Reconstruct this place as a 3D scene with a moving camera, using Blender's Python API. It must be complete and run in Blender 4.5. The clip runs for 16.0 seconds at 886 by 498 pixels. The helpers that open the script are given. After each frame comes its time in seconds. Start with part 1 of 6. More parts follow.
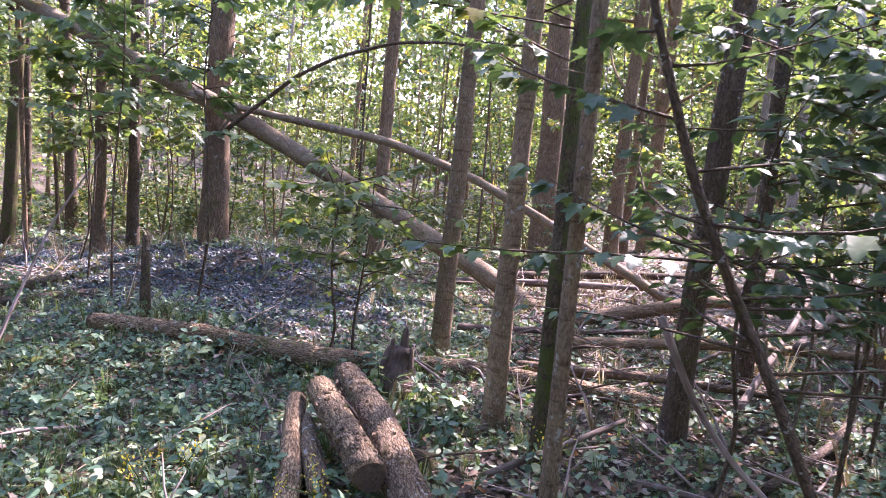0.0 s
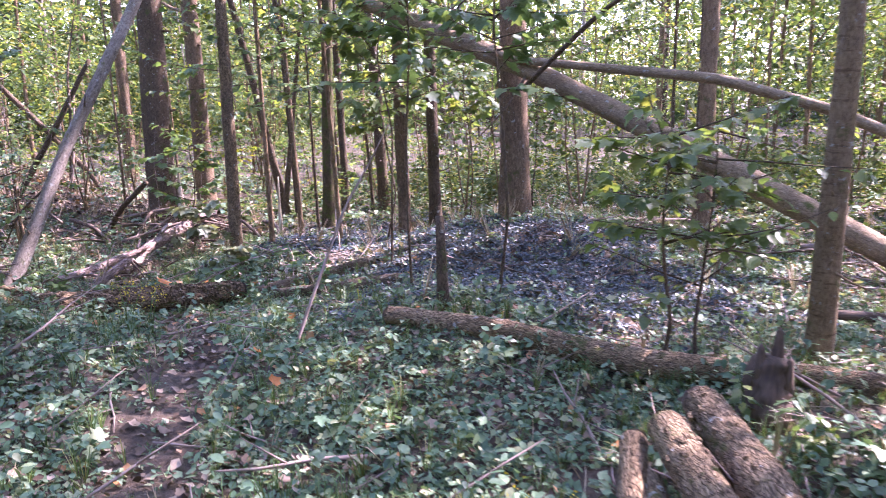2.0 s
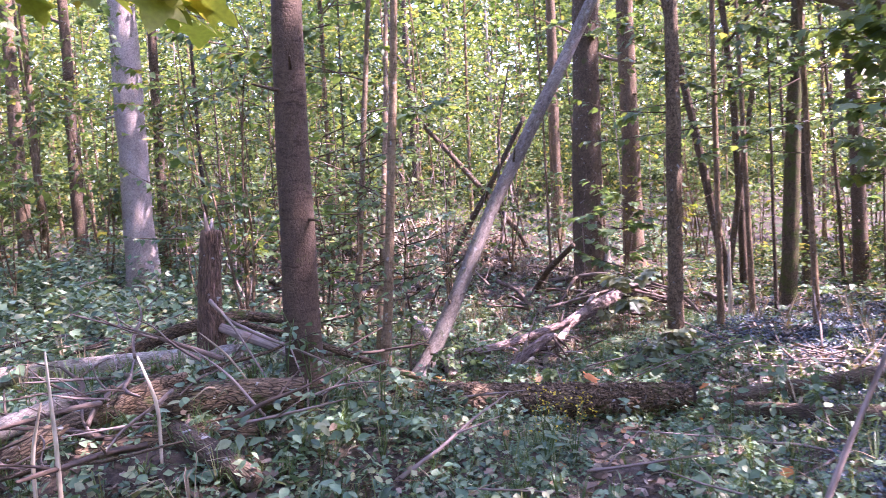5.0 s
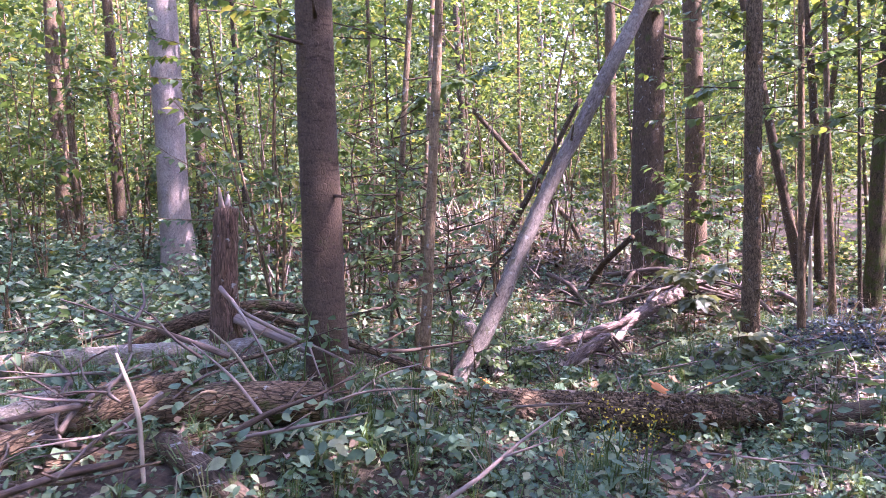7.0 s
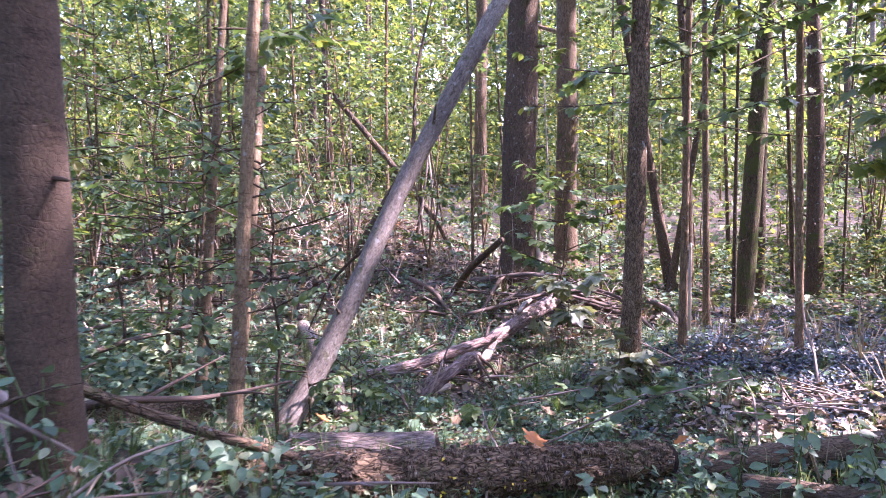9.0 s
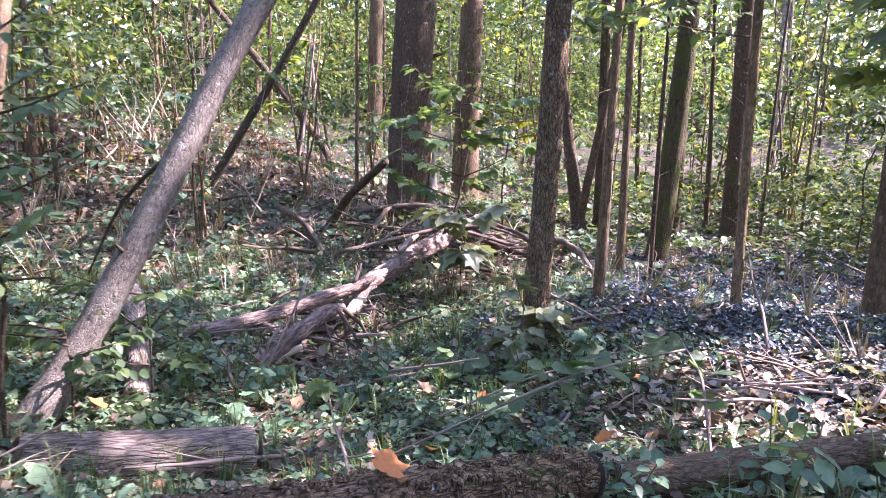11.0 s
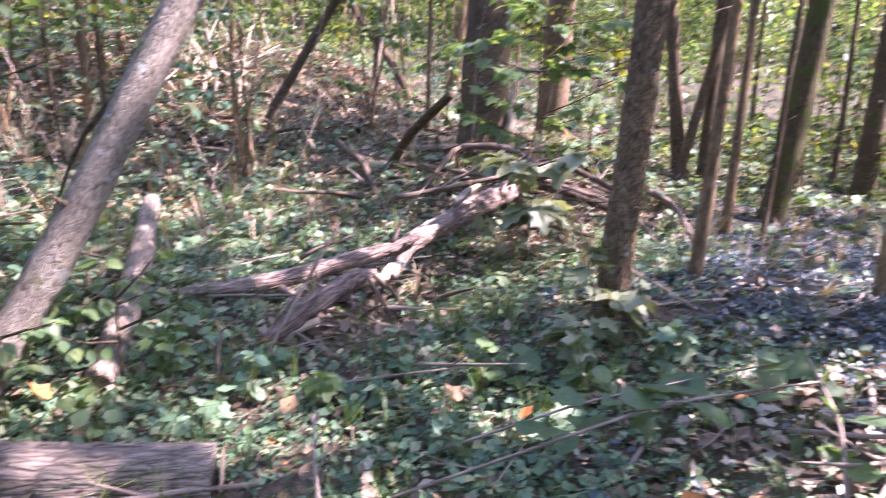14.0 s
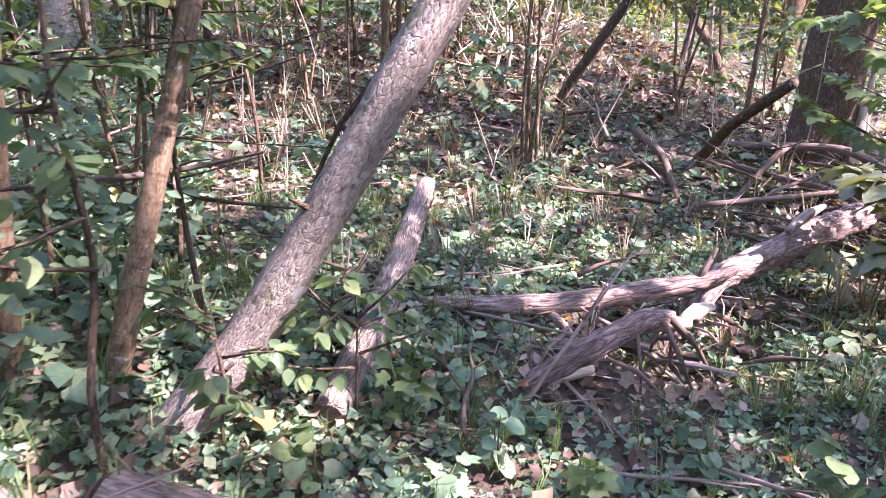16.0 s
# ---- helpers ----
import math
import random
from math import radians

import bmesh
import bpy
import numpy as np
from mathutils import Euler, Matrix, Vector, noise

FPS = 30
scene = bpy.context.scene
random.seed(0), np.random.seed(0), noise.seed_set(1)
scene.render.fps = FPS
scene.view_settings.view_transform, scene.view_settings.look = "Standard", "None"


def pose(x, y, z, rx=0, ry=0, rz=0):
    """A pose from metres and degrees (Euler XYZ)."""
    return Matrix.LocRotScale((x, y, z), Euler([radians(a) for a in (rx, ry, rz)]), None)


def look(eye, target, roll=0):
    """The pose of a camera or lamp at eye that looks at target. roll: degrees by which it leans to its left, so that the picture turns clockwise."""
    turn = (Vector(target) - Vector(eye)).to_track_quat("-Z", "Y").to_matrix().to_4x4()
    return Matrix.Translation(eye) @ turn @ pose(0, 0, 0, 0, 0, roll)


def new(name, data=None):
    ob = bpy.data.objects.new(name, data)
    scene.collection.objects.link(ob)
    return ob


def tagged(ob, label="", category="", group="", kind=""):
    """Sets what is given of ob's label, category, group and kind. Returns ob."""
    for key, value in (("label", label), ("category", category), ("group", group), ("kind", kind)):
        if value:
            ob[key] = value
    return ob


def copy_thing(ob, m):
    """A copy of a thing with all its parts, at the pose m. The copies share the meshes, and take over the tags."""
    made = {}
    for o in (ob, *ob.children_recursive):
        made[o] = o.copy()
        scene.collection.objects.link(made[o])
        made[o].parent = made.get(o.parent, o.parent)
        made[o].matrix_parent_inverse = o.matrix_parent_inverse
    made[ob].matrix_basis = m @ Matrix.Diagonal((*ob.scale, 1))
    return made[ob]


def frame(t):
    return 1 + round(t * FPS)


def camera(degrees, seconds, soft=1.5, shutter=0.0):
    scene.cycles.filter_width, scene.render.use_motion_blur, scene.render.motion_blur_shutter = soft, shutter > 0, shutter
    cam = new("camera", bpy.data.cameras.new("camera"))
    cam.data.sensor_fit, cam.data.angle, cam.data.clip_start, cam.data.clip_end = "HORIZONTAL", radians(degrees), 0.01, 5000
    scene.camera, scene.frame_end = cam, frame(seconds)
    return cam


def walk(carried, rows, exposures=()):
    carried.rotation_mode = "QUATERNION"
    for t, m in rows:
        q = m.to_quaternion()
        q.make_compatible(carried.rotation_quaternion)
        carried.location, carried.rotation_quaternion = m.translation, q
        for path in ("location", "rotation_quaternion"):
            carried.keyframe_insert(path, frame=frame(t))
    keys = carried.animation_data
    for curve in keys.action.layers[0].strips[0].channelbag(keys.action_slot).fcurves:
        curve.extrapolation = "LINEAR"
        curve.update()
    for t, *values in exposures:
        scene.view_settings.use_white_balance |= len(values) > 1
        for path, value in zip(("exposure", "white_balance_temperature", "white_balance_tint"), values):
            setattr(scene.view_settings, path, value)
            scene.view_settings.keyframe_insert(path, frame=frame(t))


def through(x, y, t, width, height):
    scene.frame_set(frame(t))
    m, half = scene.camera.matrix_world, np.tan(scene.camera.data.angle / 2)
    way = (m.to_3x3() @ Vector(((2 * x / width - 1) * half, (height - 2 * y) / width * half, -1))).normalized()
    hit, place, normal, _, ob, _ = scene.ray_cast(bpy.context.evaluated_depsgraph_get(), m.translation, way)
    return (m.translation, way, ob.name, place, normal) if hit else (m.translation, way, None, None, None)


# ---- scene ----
cam = camera(62.7, 16.0, soft=0.6, shutter=0.5)
METRES, EYE, TILT, LEAN, TURN = 7.36, 1.6, 0.0, 0.0, 0.0
ROWS = [
    (0.0, 0.0, 0.0, 0.0, 0.83, -8.02, -5.88),
    (0.5, -0.0062, 0.0335, -0.0036, 1.27, -8.87, -6.03),
    (1.0, -0.0085, 0.0656, -0.0079, 7.24, -10.23, -4.64),
    (1.5, -0.0181, 0.105, -0.0107, 19.63, -11.21, -1.53),
    (2.0, -0.0417, 0.1418, -0.0146, 23.51, -11.91, 0.87),
    (2.5, -0.0649, 0.1733, -0.0184, 27.62, -11.42, -0.68),
    (3.0, -0.0884, 0.2109, -0.0198, 33.36, -8.82, -4.76),
    (3.5, -0.1156, 0.236, -0.0245, 37.0, -8.35, -3.82),
    (4.0, -0.1497, 0.2579, -0.0236, 39.26, -7.9, 0.67),
    (4.5, -0.181, 0.2787, -0.0252, 47.24, -6.98, 2.43),
    (5.0, -0.2049, 0.2926, -0.0262, 55.44, -6.22, 3.38),
    (7.5, -0.2946, 0.356, -0.0429, 59.31, -6.67, 2.59),
    (8.0, -0.3269, 0.382, -0.0461, 52.51, -7.12, 0.98),
    (8.5, -0.3519, 0.407, -0.0494, 49.5, -7.05, 0.61),
    (9.0, -0.3694, 0.4331, -0.0486, 49.33, -7.24, 0.56),
    (9.5, -0.3976, 0.4683, -0.0561, 44.48, -7.06, 0.2),
    (12.0, -0.504, 0.6326, -0.087, 41.12, -15.02, -3.33),
    (12.5, -0.5121, 0.6593, -0.0876, 39.19, -15.72, -4.23),
    (13.0, -0.5183, 0.67, -0.0864, 38.94, -16.05, -4.19),
    (13.5, -0.5255, 0.67, -0.0855, 40.85, -16.41, -3.9),
    (14.0, -0.5313, 0.6695, -0.0882, 49.87, -17.94, -2.87),
    (14.5, -0.5554, 0.6766, -0.0915, 53.72, -20.75, -2.0),
    (15.0, -0.5851, 0.6815, -0.0901, 55.56, -21.08, -1.75),
    (15.5, -0.6048, 0.6913, -0.0918, 69.68, -21.21, -4.29),
    (16.0, -0.6177, 0.7112, -0.0942, 72.23, -20.95, -2.45),
]
walk(cam, [(t, pose(0, 0, EYE, TILT, LEAN, TURN) @ pose(METRES * x, METRES * y, METRES * z, 90 + pitch, roll, yaw)) for t, x, y, z, yaw, pitch, roll in ROWS], exposures=((0.0, 3.17, 5960, 47), (2.0, 3.32, 5810, 51), (3.0, 3.27, 5800, 53), (3.5, 3.08, 5800, 53), (4.1, 3.14, 5810, 54), (5.0, 3.3, 5830, 58), (9.5, 3.2, 5740, 52), (12.0, 3.2, 5850, 38), (16.0, 3.45, 5980, 48)))

# ---- light ----
SUN_AZ, SUN_EL = radians(38), radians(50)
world = bpy.data.worlds.new("sky")
scene.world = world
world.use_nodes = True
wn = world.node_tree.nodes
sky = wn.new("ShaderNodeTexSky")
sky.sky_type, sky.sun_disc = "NISHITA", False
sky.sun_elevation, sky.sun_rotation = SUN_EL, SUN_AZ
wn["Background"].inputs["Strength"].default_value = 0.15
world.node_tree.links.new(sky.outputs[0], wn["Background"].inputs["Color"])
sun_data = bpy.data.lights.new("sun", "SUN")
sun_data.energy, sun_data.angle, sun_data.color = 3.3, radians(0.53), (1.0, 0.93, 0.82)
sun = new("sun", sun_data)
sun_dir = Vector((math.sin(SUN_AZ) * math.cos(SUN_EL), math.cos(SUN_AZ) * math.cos(SUN_EL), math.sin(SUN_EL)))
sun.matrix_world = look(sun_dir * 60, (0, 0, 0))

rng = np.random.default_rng(7)


# ---- materials ----
def nodes_of(name):
    m = bpy.data.materials.new(name)
    m.use_nodes = True
    nt = m.node_tree
    return m, nt, nt.nodes["Principled BSDF"]


def ramp(nt, stops, source):
    r = nt.nodes.new("ShaderNodeValToRGB")
    e = r.color_ramp.elements
    while len(e) < len(stops):
        e.new(0.5)
    for el, (p, c) in zip(e, stops):
        el.position, el.color = p, (*c, 1)
    nt.links.new(source, r.inputs[0])
    return r.outputs[0]


def tex(nt, kind, vec, scale, **kw):
    n = nt.nodes.new(kind)
    if vec is not None:
        nt.links.new(vec, n.inputs["Vector"])
    n.inputs["Scale"].default_value = scale
    for k, v in kw.items():
        n.inputs[k].default_value = v
    return n


def mixed(nt, fac, a, b, blend="MIX"):
    n = nt.nodes.new("ShaderNodeMix")
    n.data_type, n.blend_type = "RGBA", blend
    for s, v in ((0, fac), (6, a), (7, b)):
        if isinstance(v, (int, float)):
            n.inputs[s].default_value = v
        elif isinstance(v, tuple):
            n.inputs[s].default_value = (*v, 1)
        else:
            nt.links.new(v, n.inputs[s])
    return n.outputs[2]


def bump(nt, height, strength, dist):
    b = nt.nodes.new("ShaderNodeBump")
    b.inputs["Strength"].default_value, b.inputs["Distance"].default_value = strength, dist
    nt.links.new(height, b.inputs["Height"])
    return b.outputs[0]


def bark_material(name, dark, mid, light, moss=0.0, furrow=1.0, lichen=0.0, rough=0.9, stretch=0.36, cell=46, rings=0.0):
    """Bark whose grain runs along the stem."""
    m, nt, p = nodes_of(name)
    at = nt.nodes.new("ShaderNodeAttribute")
    at.attribute_name = "bark"
    mp = nt.nodes.new("ShaderNodeMapping")
    mp.inputs["Scale"].default_value = (1, 1, stretch)
    nt.links.new(at.outputs["Vector"], mp.inputs["Vector"])
    info = nt.nodes.new("ShaderNodeObjectInfo")
    n1 = tex(nt, "ShaderNodeTexNoise", mp.outputs[0], 55, Detail=7, Roughness=0.65, Distortion=1.1)
    warp = tex(nt, "ShaderNodeTexNoise", mp.outputs[0], 18, Detail=4)
    bent = nt.nodes.new("ShaderNodeVectorMath")
    bent.operation = "MULTIPLY_ADD"
    nt.links.new(warp.outputs["Color"], bent.inputs[0])
    bent.inputs[1].default_value = (0.05, 0.05, 0.05)
    nt.links.new(mp.outputs[0], bent.inputs[2])
    v1 = tex(nt, "ShaderNodeTexVoronoi", bent.outputs[0], cell, Randomness=1.0)
    v1.feature = "DISTANCE_TO_EDGE"
    big = tex(nt, "ShaderNodeTexNoise", at.outputs["Vector"], 3.2, Detail=5, Roughness=0.6)
    fine = tex(nt, "ShaderNodeTexNoise", at.outputs["Vector"], 160, Detail=3)
    grain = ramp(nt, [(0.3, dark), (0.5, mid), (0.72, light)], n1.outputs["Fac"])
    crack = ramp(nt, [(0.0, (0.25, 0.25, 0.25)), (0.14, (1, 1, 1))], v1.outputs["Distance"])
    col = mixed(nt, 0.75 * furrow, grain, crack, "MULTIPLY")
    tone = ramp(nt, [(0.3, (0.62, 0.58, 0.55)), (0.7, (1.2, 1.16, 1.1))], big.outputs["Fac"])
    col = mixed(nt, 0.8, col, tone, "MULTIPLY")
    each = ramp(nt, [(0, (0.78, 0.76, 0.78)), (1, (1.18, 1.12, 1.05))], info.outputs["Random"])
    col = mixed(nt, 0.8, col, each, "MULTIPLY")
    fk = tex(nt, "ShaderNodeTexNoise", mp.outputs[0], 130, Detail=5, Roughness=0.7)
    flecks = ramp(nt, [(0.36, (0.5, 0.47, 0.45)), (0.5, (1, 1, 1)), (0.66, (1.35, 1.32, 1.28))], fk.outputs["Fac"])
    col = mixed(nt, 0.75, col, flecks, "MULTIPLY")
    if rings:
        rm = nt.nodes.new("ShaderNodeMapping")
        rm.inputs["Scale"].default_value = (0.16, 0.16, 1.0)
        nt.links.new(at.outputs["Vector"], rm.inputs["Vector"])
        rn = tex(nt, "ShaderNodeTexNoise", rm.outputs[0], 34, Detail=5, Roughness=0.7)
        bands = ramp(nt, [(0.36, (0.45, 0.4, 0.38)), (0.46, (1, 1, 1)), (0.6, (1.0, 1.0, 1.0)), (0.7, (1.25, 1.22, 1.2))], rn.outputs["Fac"])
        col = mixed(nt, rings, col, bands, "MULTIPLY")
    if moss:
        ms = tex(nt, "ShaderNodeTexNoise", at.outputs["Vector"], 6, Detail=6, Roughness=0.7)
        f = ramp(nt, [(0.62 - 0.3 * moss, (0, 0, 0)), (0.72 - 0.25 * moss, (1, 1, 1))], ms.outputs["Fac"])
        col = mixed(nt, f, col, (0.07, 0.085, 0.02))
    if lichen:
        li = tex(nt, "ShaderNodeTexNoise", at.outputs["Vector"], 22, Detail=4, Roughness=0.6)
        f = ramp(nt, [(0.66 - 0.12 * lichen, (0, 0, 0)), (0.7 - 0.1 * lichen, (0.8, 0.8, 0.8))], li.outputs["Fac"])
        col = mixed(nt, f, col, (0.34, 0.345, 0.31))
    nt.links.new(col, p.inputs["Base Color"])
    p.inputs["Roughness"].default_value = rough
    p.inputs["Specular IOR Level"].default_value = 0.25
    add = nt.nodes.new("ShaderNodeMath")
    add.operation = "MULTIPLY_ADD"
    nt.links.new(n1.outputs["Fac"], add.inputs[0])
    add.inputs[1].default_value = 0.8
    nt.links.new(crack, add.inputs[2])
    add2 = nt.nodes.new("ShaderNodeMath")
    add2.operation = "MULTIPLY_ADD"
    nt.links.new(fine.outputs["Fac"], add2.inputs[0])
    add2.inputs[1].default_value = 0.25
    nt.links.new(add.outputs[0], add2.inputs[2])
    nt.links.new(bump(nt, add2.outputs[0], 0.8, 0.006 * furrow + 0.002), p.inputs["Normal"])
    return m


def leaf_material(name, stops, glossy=0.35, through=0.35, rough=0.45):
    """Thin leaves: colour differs from leaf to leaf, part of the light goes through."""
    m, nt, p = nodes_of(name)
    geo = nt.nodes.new("ShaderNodeNewGeometry")
    col = ramp(nt, stops, geo.outputs["Random Per Island"])
    tc = nt.nodes.new("ShaderNodeTexCoord")
    n = tex(nt, "ShaderNodeTexNoise", tc.outputs["Object"], 60, Detail=3)
    tone = ramp(nt, [(0.3, (0.75, 0.75, 0.75)), (0.7, (1.2, 1.2, 1.15))], n.outputs["Fac"])
    col = mixed(nt, 0.7, col, tone, "MULTIPLY")
    nt.links.new(col, p.inputs["Base Color"])
    p.inputs["Roughness"].default_value = rough
    p.inputs["Specular IOR Level"].default_value = glossy
    tr = nt.nodes.new("ShaderNodeBsdfTranslucent")
    warm = mixed(nt, 1.0, col, (1.5, 1.45, 0.7), "MULTIPLY")
    nt.links.new(warm, tr.inputs["Color"])
    mix = nt.nodes.new("ShaderNodeMixShader")
    mix.inputs[0].default_value = through
    nt.links.new(p.outputs[0], mix.inputs[1])
    nt.links.new(tr.outputs[0], mix.inputs[2])
    nt.links.new(mix.outputs[0], nt.nodes["Material Output"].inputs["Surface"])
    return m


def soil_material():
    m, nt, p = nodes_of("forest_soil")
    tc = nt.nodes.new("ShaderNodeTexCoord")
    v = tc.outputs["Object"]
    a = tex(nt, "ShaderNodeTexNoise", v, 1.3, Detail=6, Roughness=0.65)
    b = tex(nt, "ShaderNodeTexNoise", v, 26, Detail=6, Roughness=0.7)
    c = tex(nt, "ShaderNodeTexVoronoi", v, 22)
    col = ramp(nt, [(0.3, (0.022, 0.015, 0.01)), (0.5, (0.06, 0.042, 0.029)), (0.7, (0.13, 0.096, 0.066))], b.outputs["Fac"])
    bits = ramp(nt, [(0.0, (0.5, 0.45, 0.4)), (0.6, (1.3, 1.2, 1.1))], c.outputs["Distance"])
    col = mixed(nt, 0.6, col, bits, "MULTIPLY")
    green = ramp(nt, [(0.5, (0, 0, 0)), (0.62, (0.5, 0.5, 0.5))], a.outputs["Fac"])
    col = mixed(nt, green, col, (0.05, 0.07, 0.025))
    nt.links.new(col, p.inputs["Base Color"])
    p.inputs["Roughness"].default_value = 0.95
    nt.links.new(bump(nt, b.outputs["Fac"], 0.9, 0.03), p.inputs["Normal"])
    return m


def wood_material(name, c0, c1):
    """Bare weathered wood, grain along the stem."""
    m, nt, p = nodes_of(name)
    at = nt.nodes.new("ShaderNodeAttribute")
    at.attribute_name = "bark"
    mp = nt.nodes.new("ShaderNodeMapping")
    mp.inputs["Scale"].default_value = (1, 1, 0.08)
    nt.links.new(at.outputs["Vector"], mp.inputs["Vector"])
    n = tex(nt, "ShaderNodeTexNoise", mp.outputs[0], 90, Detail=6, Roughness=0.6)
    b = tex(nt, "ShaderNodeTexNoise", at.outputs["Vector"], 7, Detail=5)
    col = ramp(nt, [(0.3, c0), (0.65, c1)], n.outputs["Fac"])
    tone = ramp(nt, [(0.35, (0.5, 0.45, 0.42)), (0.65, (1.15, 1.1, 1.05))], b.outputs["Fac"])
    col = mixed(nt, 0.75, col, tone, "MULTIPLY")
    nt.links.new(col, p.inputs["Base Color"])
    p.inputs["Roughness"].default_value = 0.85
    nt.links.new(bump(nt, n.outputs["Fac"], 0.7, 0.004), p.inputs["Normal"])
    return m


BARK_BROWN = bark_material("bark_brown", (0.09, 0.064, 0.0403), (0.215, 0.1552, 0.0991), (0.34, 0.2571, 0.168), 0.12, 0.45, 0.12, 0.9, 0.25, 60)
BARK_SMOOTH = bark_material("bark_smooth", (0.15, 0.1086, 0.0672), (0.24, 0.1794, 0.1151), (0.33, 0.2571, 0.168), 0.08, 0.15, 0.3, rings=0.8)
# smooth ringed bark, with the trunk's shade put into a darker brown
BARK_BANDED_SHADED = bark_material("bark_banded_shaded", (0.085, 0.0601, 0.042), (0.112, 0.0815, 0.058), (0.15, 0.1125, 0.0806), 0.04, 0.08, 0, 0.85, 0.8, rings=0.75)
BARK_DARK = bark_material("bark_dark", (0.05, 0.0369, 0.0252), (0.12, 0.0892, 0.0613), (0.2, 0.1533, 0.1075), 0.15, 0.55, 0.2)
BARK_GREY = bark_material("bark_grey_lichen", (0.12, 0.105, 0.09), (0.3, 0.268, 0.228), (0.45, 0.415, 0.36), 0.1, 0.16, 0.35, 0.9, 0.42, 90)
BARK_PALE = bark_material("bark_pale_ridged", (0.16, 0.13, 0.11), (0.3, 0.25, 0.215), (0.42, 0.36, 0.32), 0.05, 0.9, 0, 0.9, 0.13, 78)
BARK_MOSSY = bark_material("bark_mossy", (0.04, 0.032, 0.022), (0.1, 0.08, 0.05), (0.17, 0.14, 0.09), 0.55, 0.7)
BARK_DEAD = bark_material("bark_dead_pinkish", (0.1, 0.07, 0.06), (0.3, 0.225, 0.2), (0.5, 0.405, 0.365), 0.03, 0.6, 0, 0.9, 0.2)
BARK_WHITE = bark_material("bark_white_grey", (0.22, 0.19, 0.175), (0.36, 0.32, 0.3), (0.5, 0.46, 0.43), 0.03, 0.25, 0.3, 0.9, 0.6)
BARK_LOG = bark_material("bark_log_ridged", (0.05, 0.0349, 0.0218), (0.165, 0.1183, 0.0756), (0.33, 0.2503, 0.1638), 0.2, 1.25, 0.12, 0.9, 0.3, 62)
BARK_PILE = bark_material("bark_pile_plated", (0.075, 0.0524, 0.0336), (0.245, 0.1804, 0.1142), (0.43, 0.3346, 0.2201), 0.12, 1.2, 0.12, 0.9, 0.34, 84)
# sunlight on the leaning trunk and pole put into a lighter bark colour
BARK_LEAN_SUNLIT = bark_material("bark_sunlit_brown", (0.17, 0.1261, 0.0798), (0.3, 0.2328, 0.1529), (0.42, 0.3346, 0.2226), 0.05, 0.2, 0.2, 0.9, 0.4, 60)
BARK_RED = bark_material("bark_reddish", (0.065, 0.042, 0.03), (0.185, 0.122, 0.088), (0.3, 0.205, 0.15), 0.08, 0.8, 0.1, 0.9, 0.18, 70)
WOOD_GREY = wood_material("weathered_wood", (0.14, 0.1, 0.08), (0.38, 0.3, 0.26))
WOOD_PALE = wood_material("split_wood", (0.45, 0.36, 0.26), (0.72, 0.62, 0.48))
WOOD_BROWN = wood_material("brown_dead_wood", (0.075, 0.053, 0.042), (0.235, 0.175, 0.14))
WOOD_DARK = wood_material("rotten_wood", (0.045, 0.03, 0.022), (0.15, 0.1, 0.07))
SOIL = soil_material()
LEAF_HERB = leaf_material("herb_leaf", [(0, (0.045, 0.085, 0.052)), (0.35, (0.1, 0.178, 0.102)), (0.75, (0.175, 0.255, 0.145)), (1, (0.29, 0.3, 0.17))], 0.35, 0.25, 0.5)
# the bluish base colour stands for the sky's sheen on these leaves
LEAF_PERI_SHEEN = leaf_material("periwinkle_sheen_leaf", [(0, (0.02, 0.034, 0.045)), (0.6, (0.034, 0.054, 0.068)), (1, (0.055, 0.08, 0.09))], 0.6, 0.08, 0.46)
LEAF_UNDER = leaf_material("understory_leaf", [(0, (0.06, 0.105, 0.042)), (0.5, (0.12, 0.18, 0.06)), (0.85, (0.19, 0.235, 0.065)), (1, (0.34, 0.29, 0.075))], 0.6, 0.5, 0.45)
# far leaves kept darker: the self-shade of dense foliage put into the colour
LEAF_FAR_SHADED = leaf_material("far_leaf_shaded", [(0, (0.034, 0.058, 0.028)), (0.5, (0.068, 0.105, 0.04)), (0.85, (0.115, 0.148, 0.048)), (1, (0.23, 0.195, 0.06))], 0.2, 0.4, 0.7)
LEAF_CANOPY = leaf_material("canopy_leaf", [(0, (0.04, 0.09, 0.02)), (0.6, (0.09, 0.15, 0.03)), (1, (0.2, 0.21, 0.04))], 0.3, 0.5)
# maple leaf of the right-hand saplings, their shade put into a darker colour
LEAF_MAPLE_SHADED = leaf_material("shaded_maple_leaf", [(0, (0.045, 0.085, 0.05)), (0.7, (0.08, 0.135, 0.065)), (1, (0.13, 0.18, 0.07))], 0.5, 0.38, 0.48)
LEAF_MAPLE = leaf_material("maple_leaf", [(0, (0.075, 0.13, 0.065)), (0.7, (0.125, 0.195, 0.085)), (1, (0.2, 0.25, 0.095))], 0.5, 0.5, 0.48)
LEAF_YELLOW = leaf_material("yellowing_leaf", [(0, (0.16, 0.22, 0.03)), (0.6, (0.26, 0.28, 0.04)), (1, (0.4, 0.3, 0.04))], 0.4, 0.5)
LEAF_PALE = leaf_material("pale_leaf", [(0, (0.13, 0.16, 0.09)), (1, (0.22, 0.24, 0.15))], 0.4, 0.3)
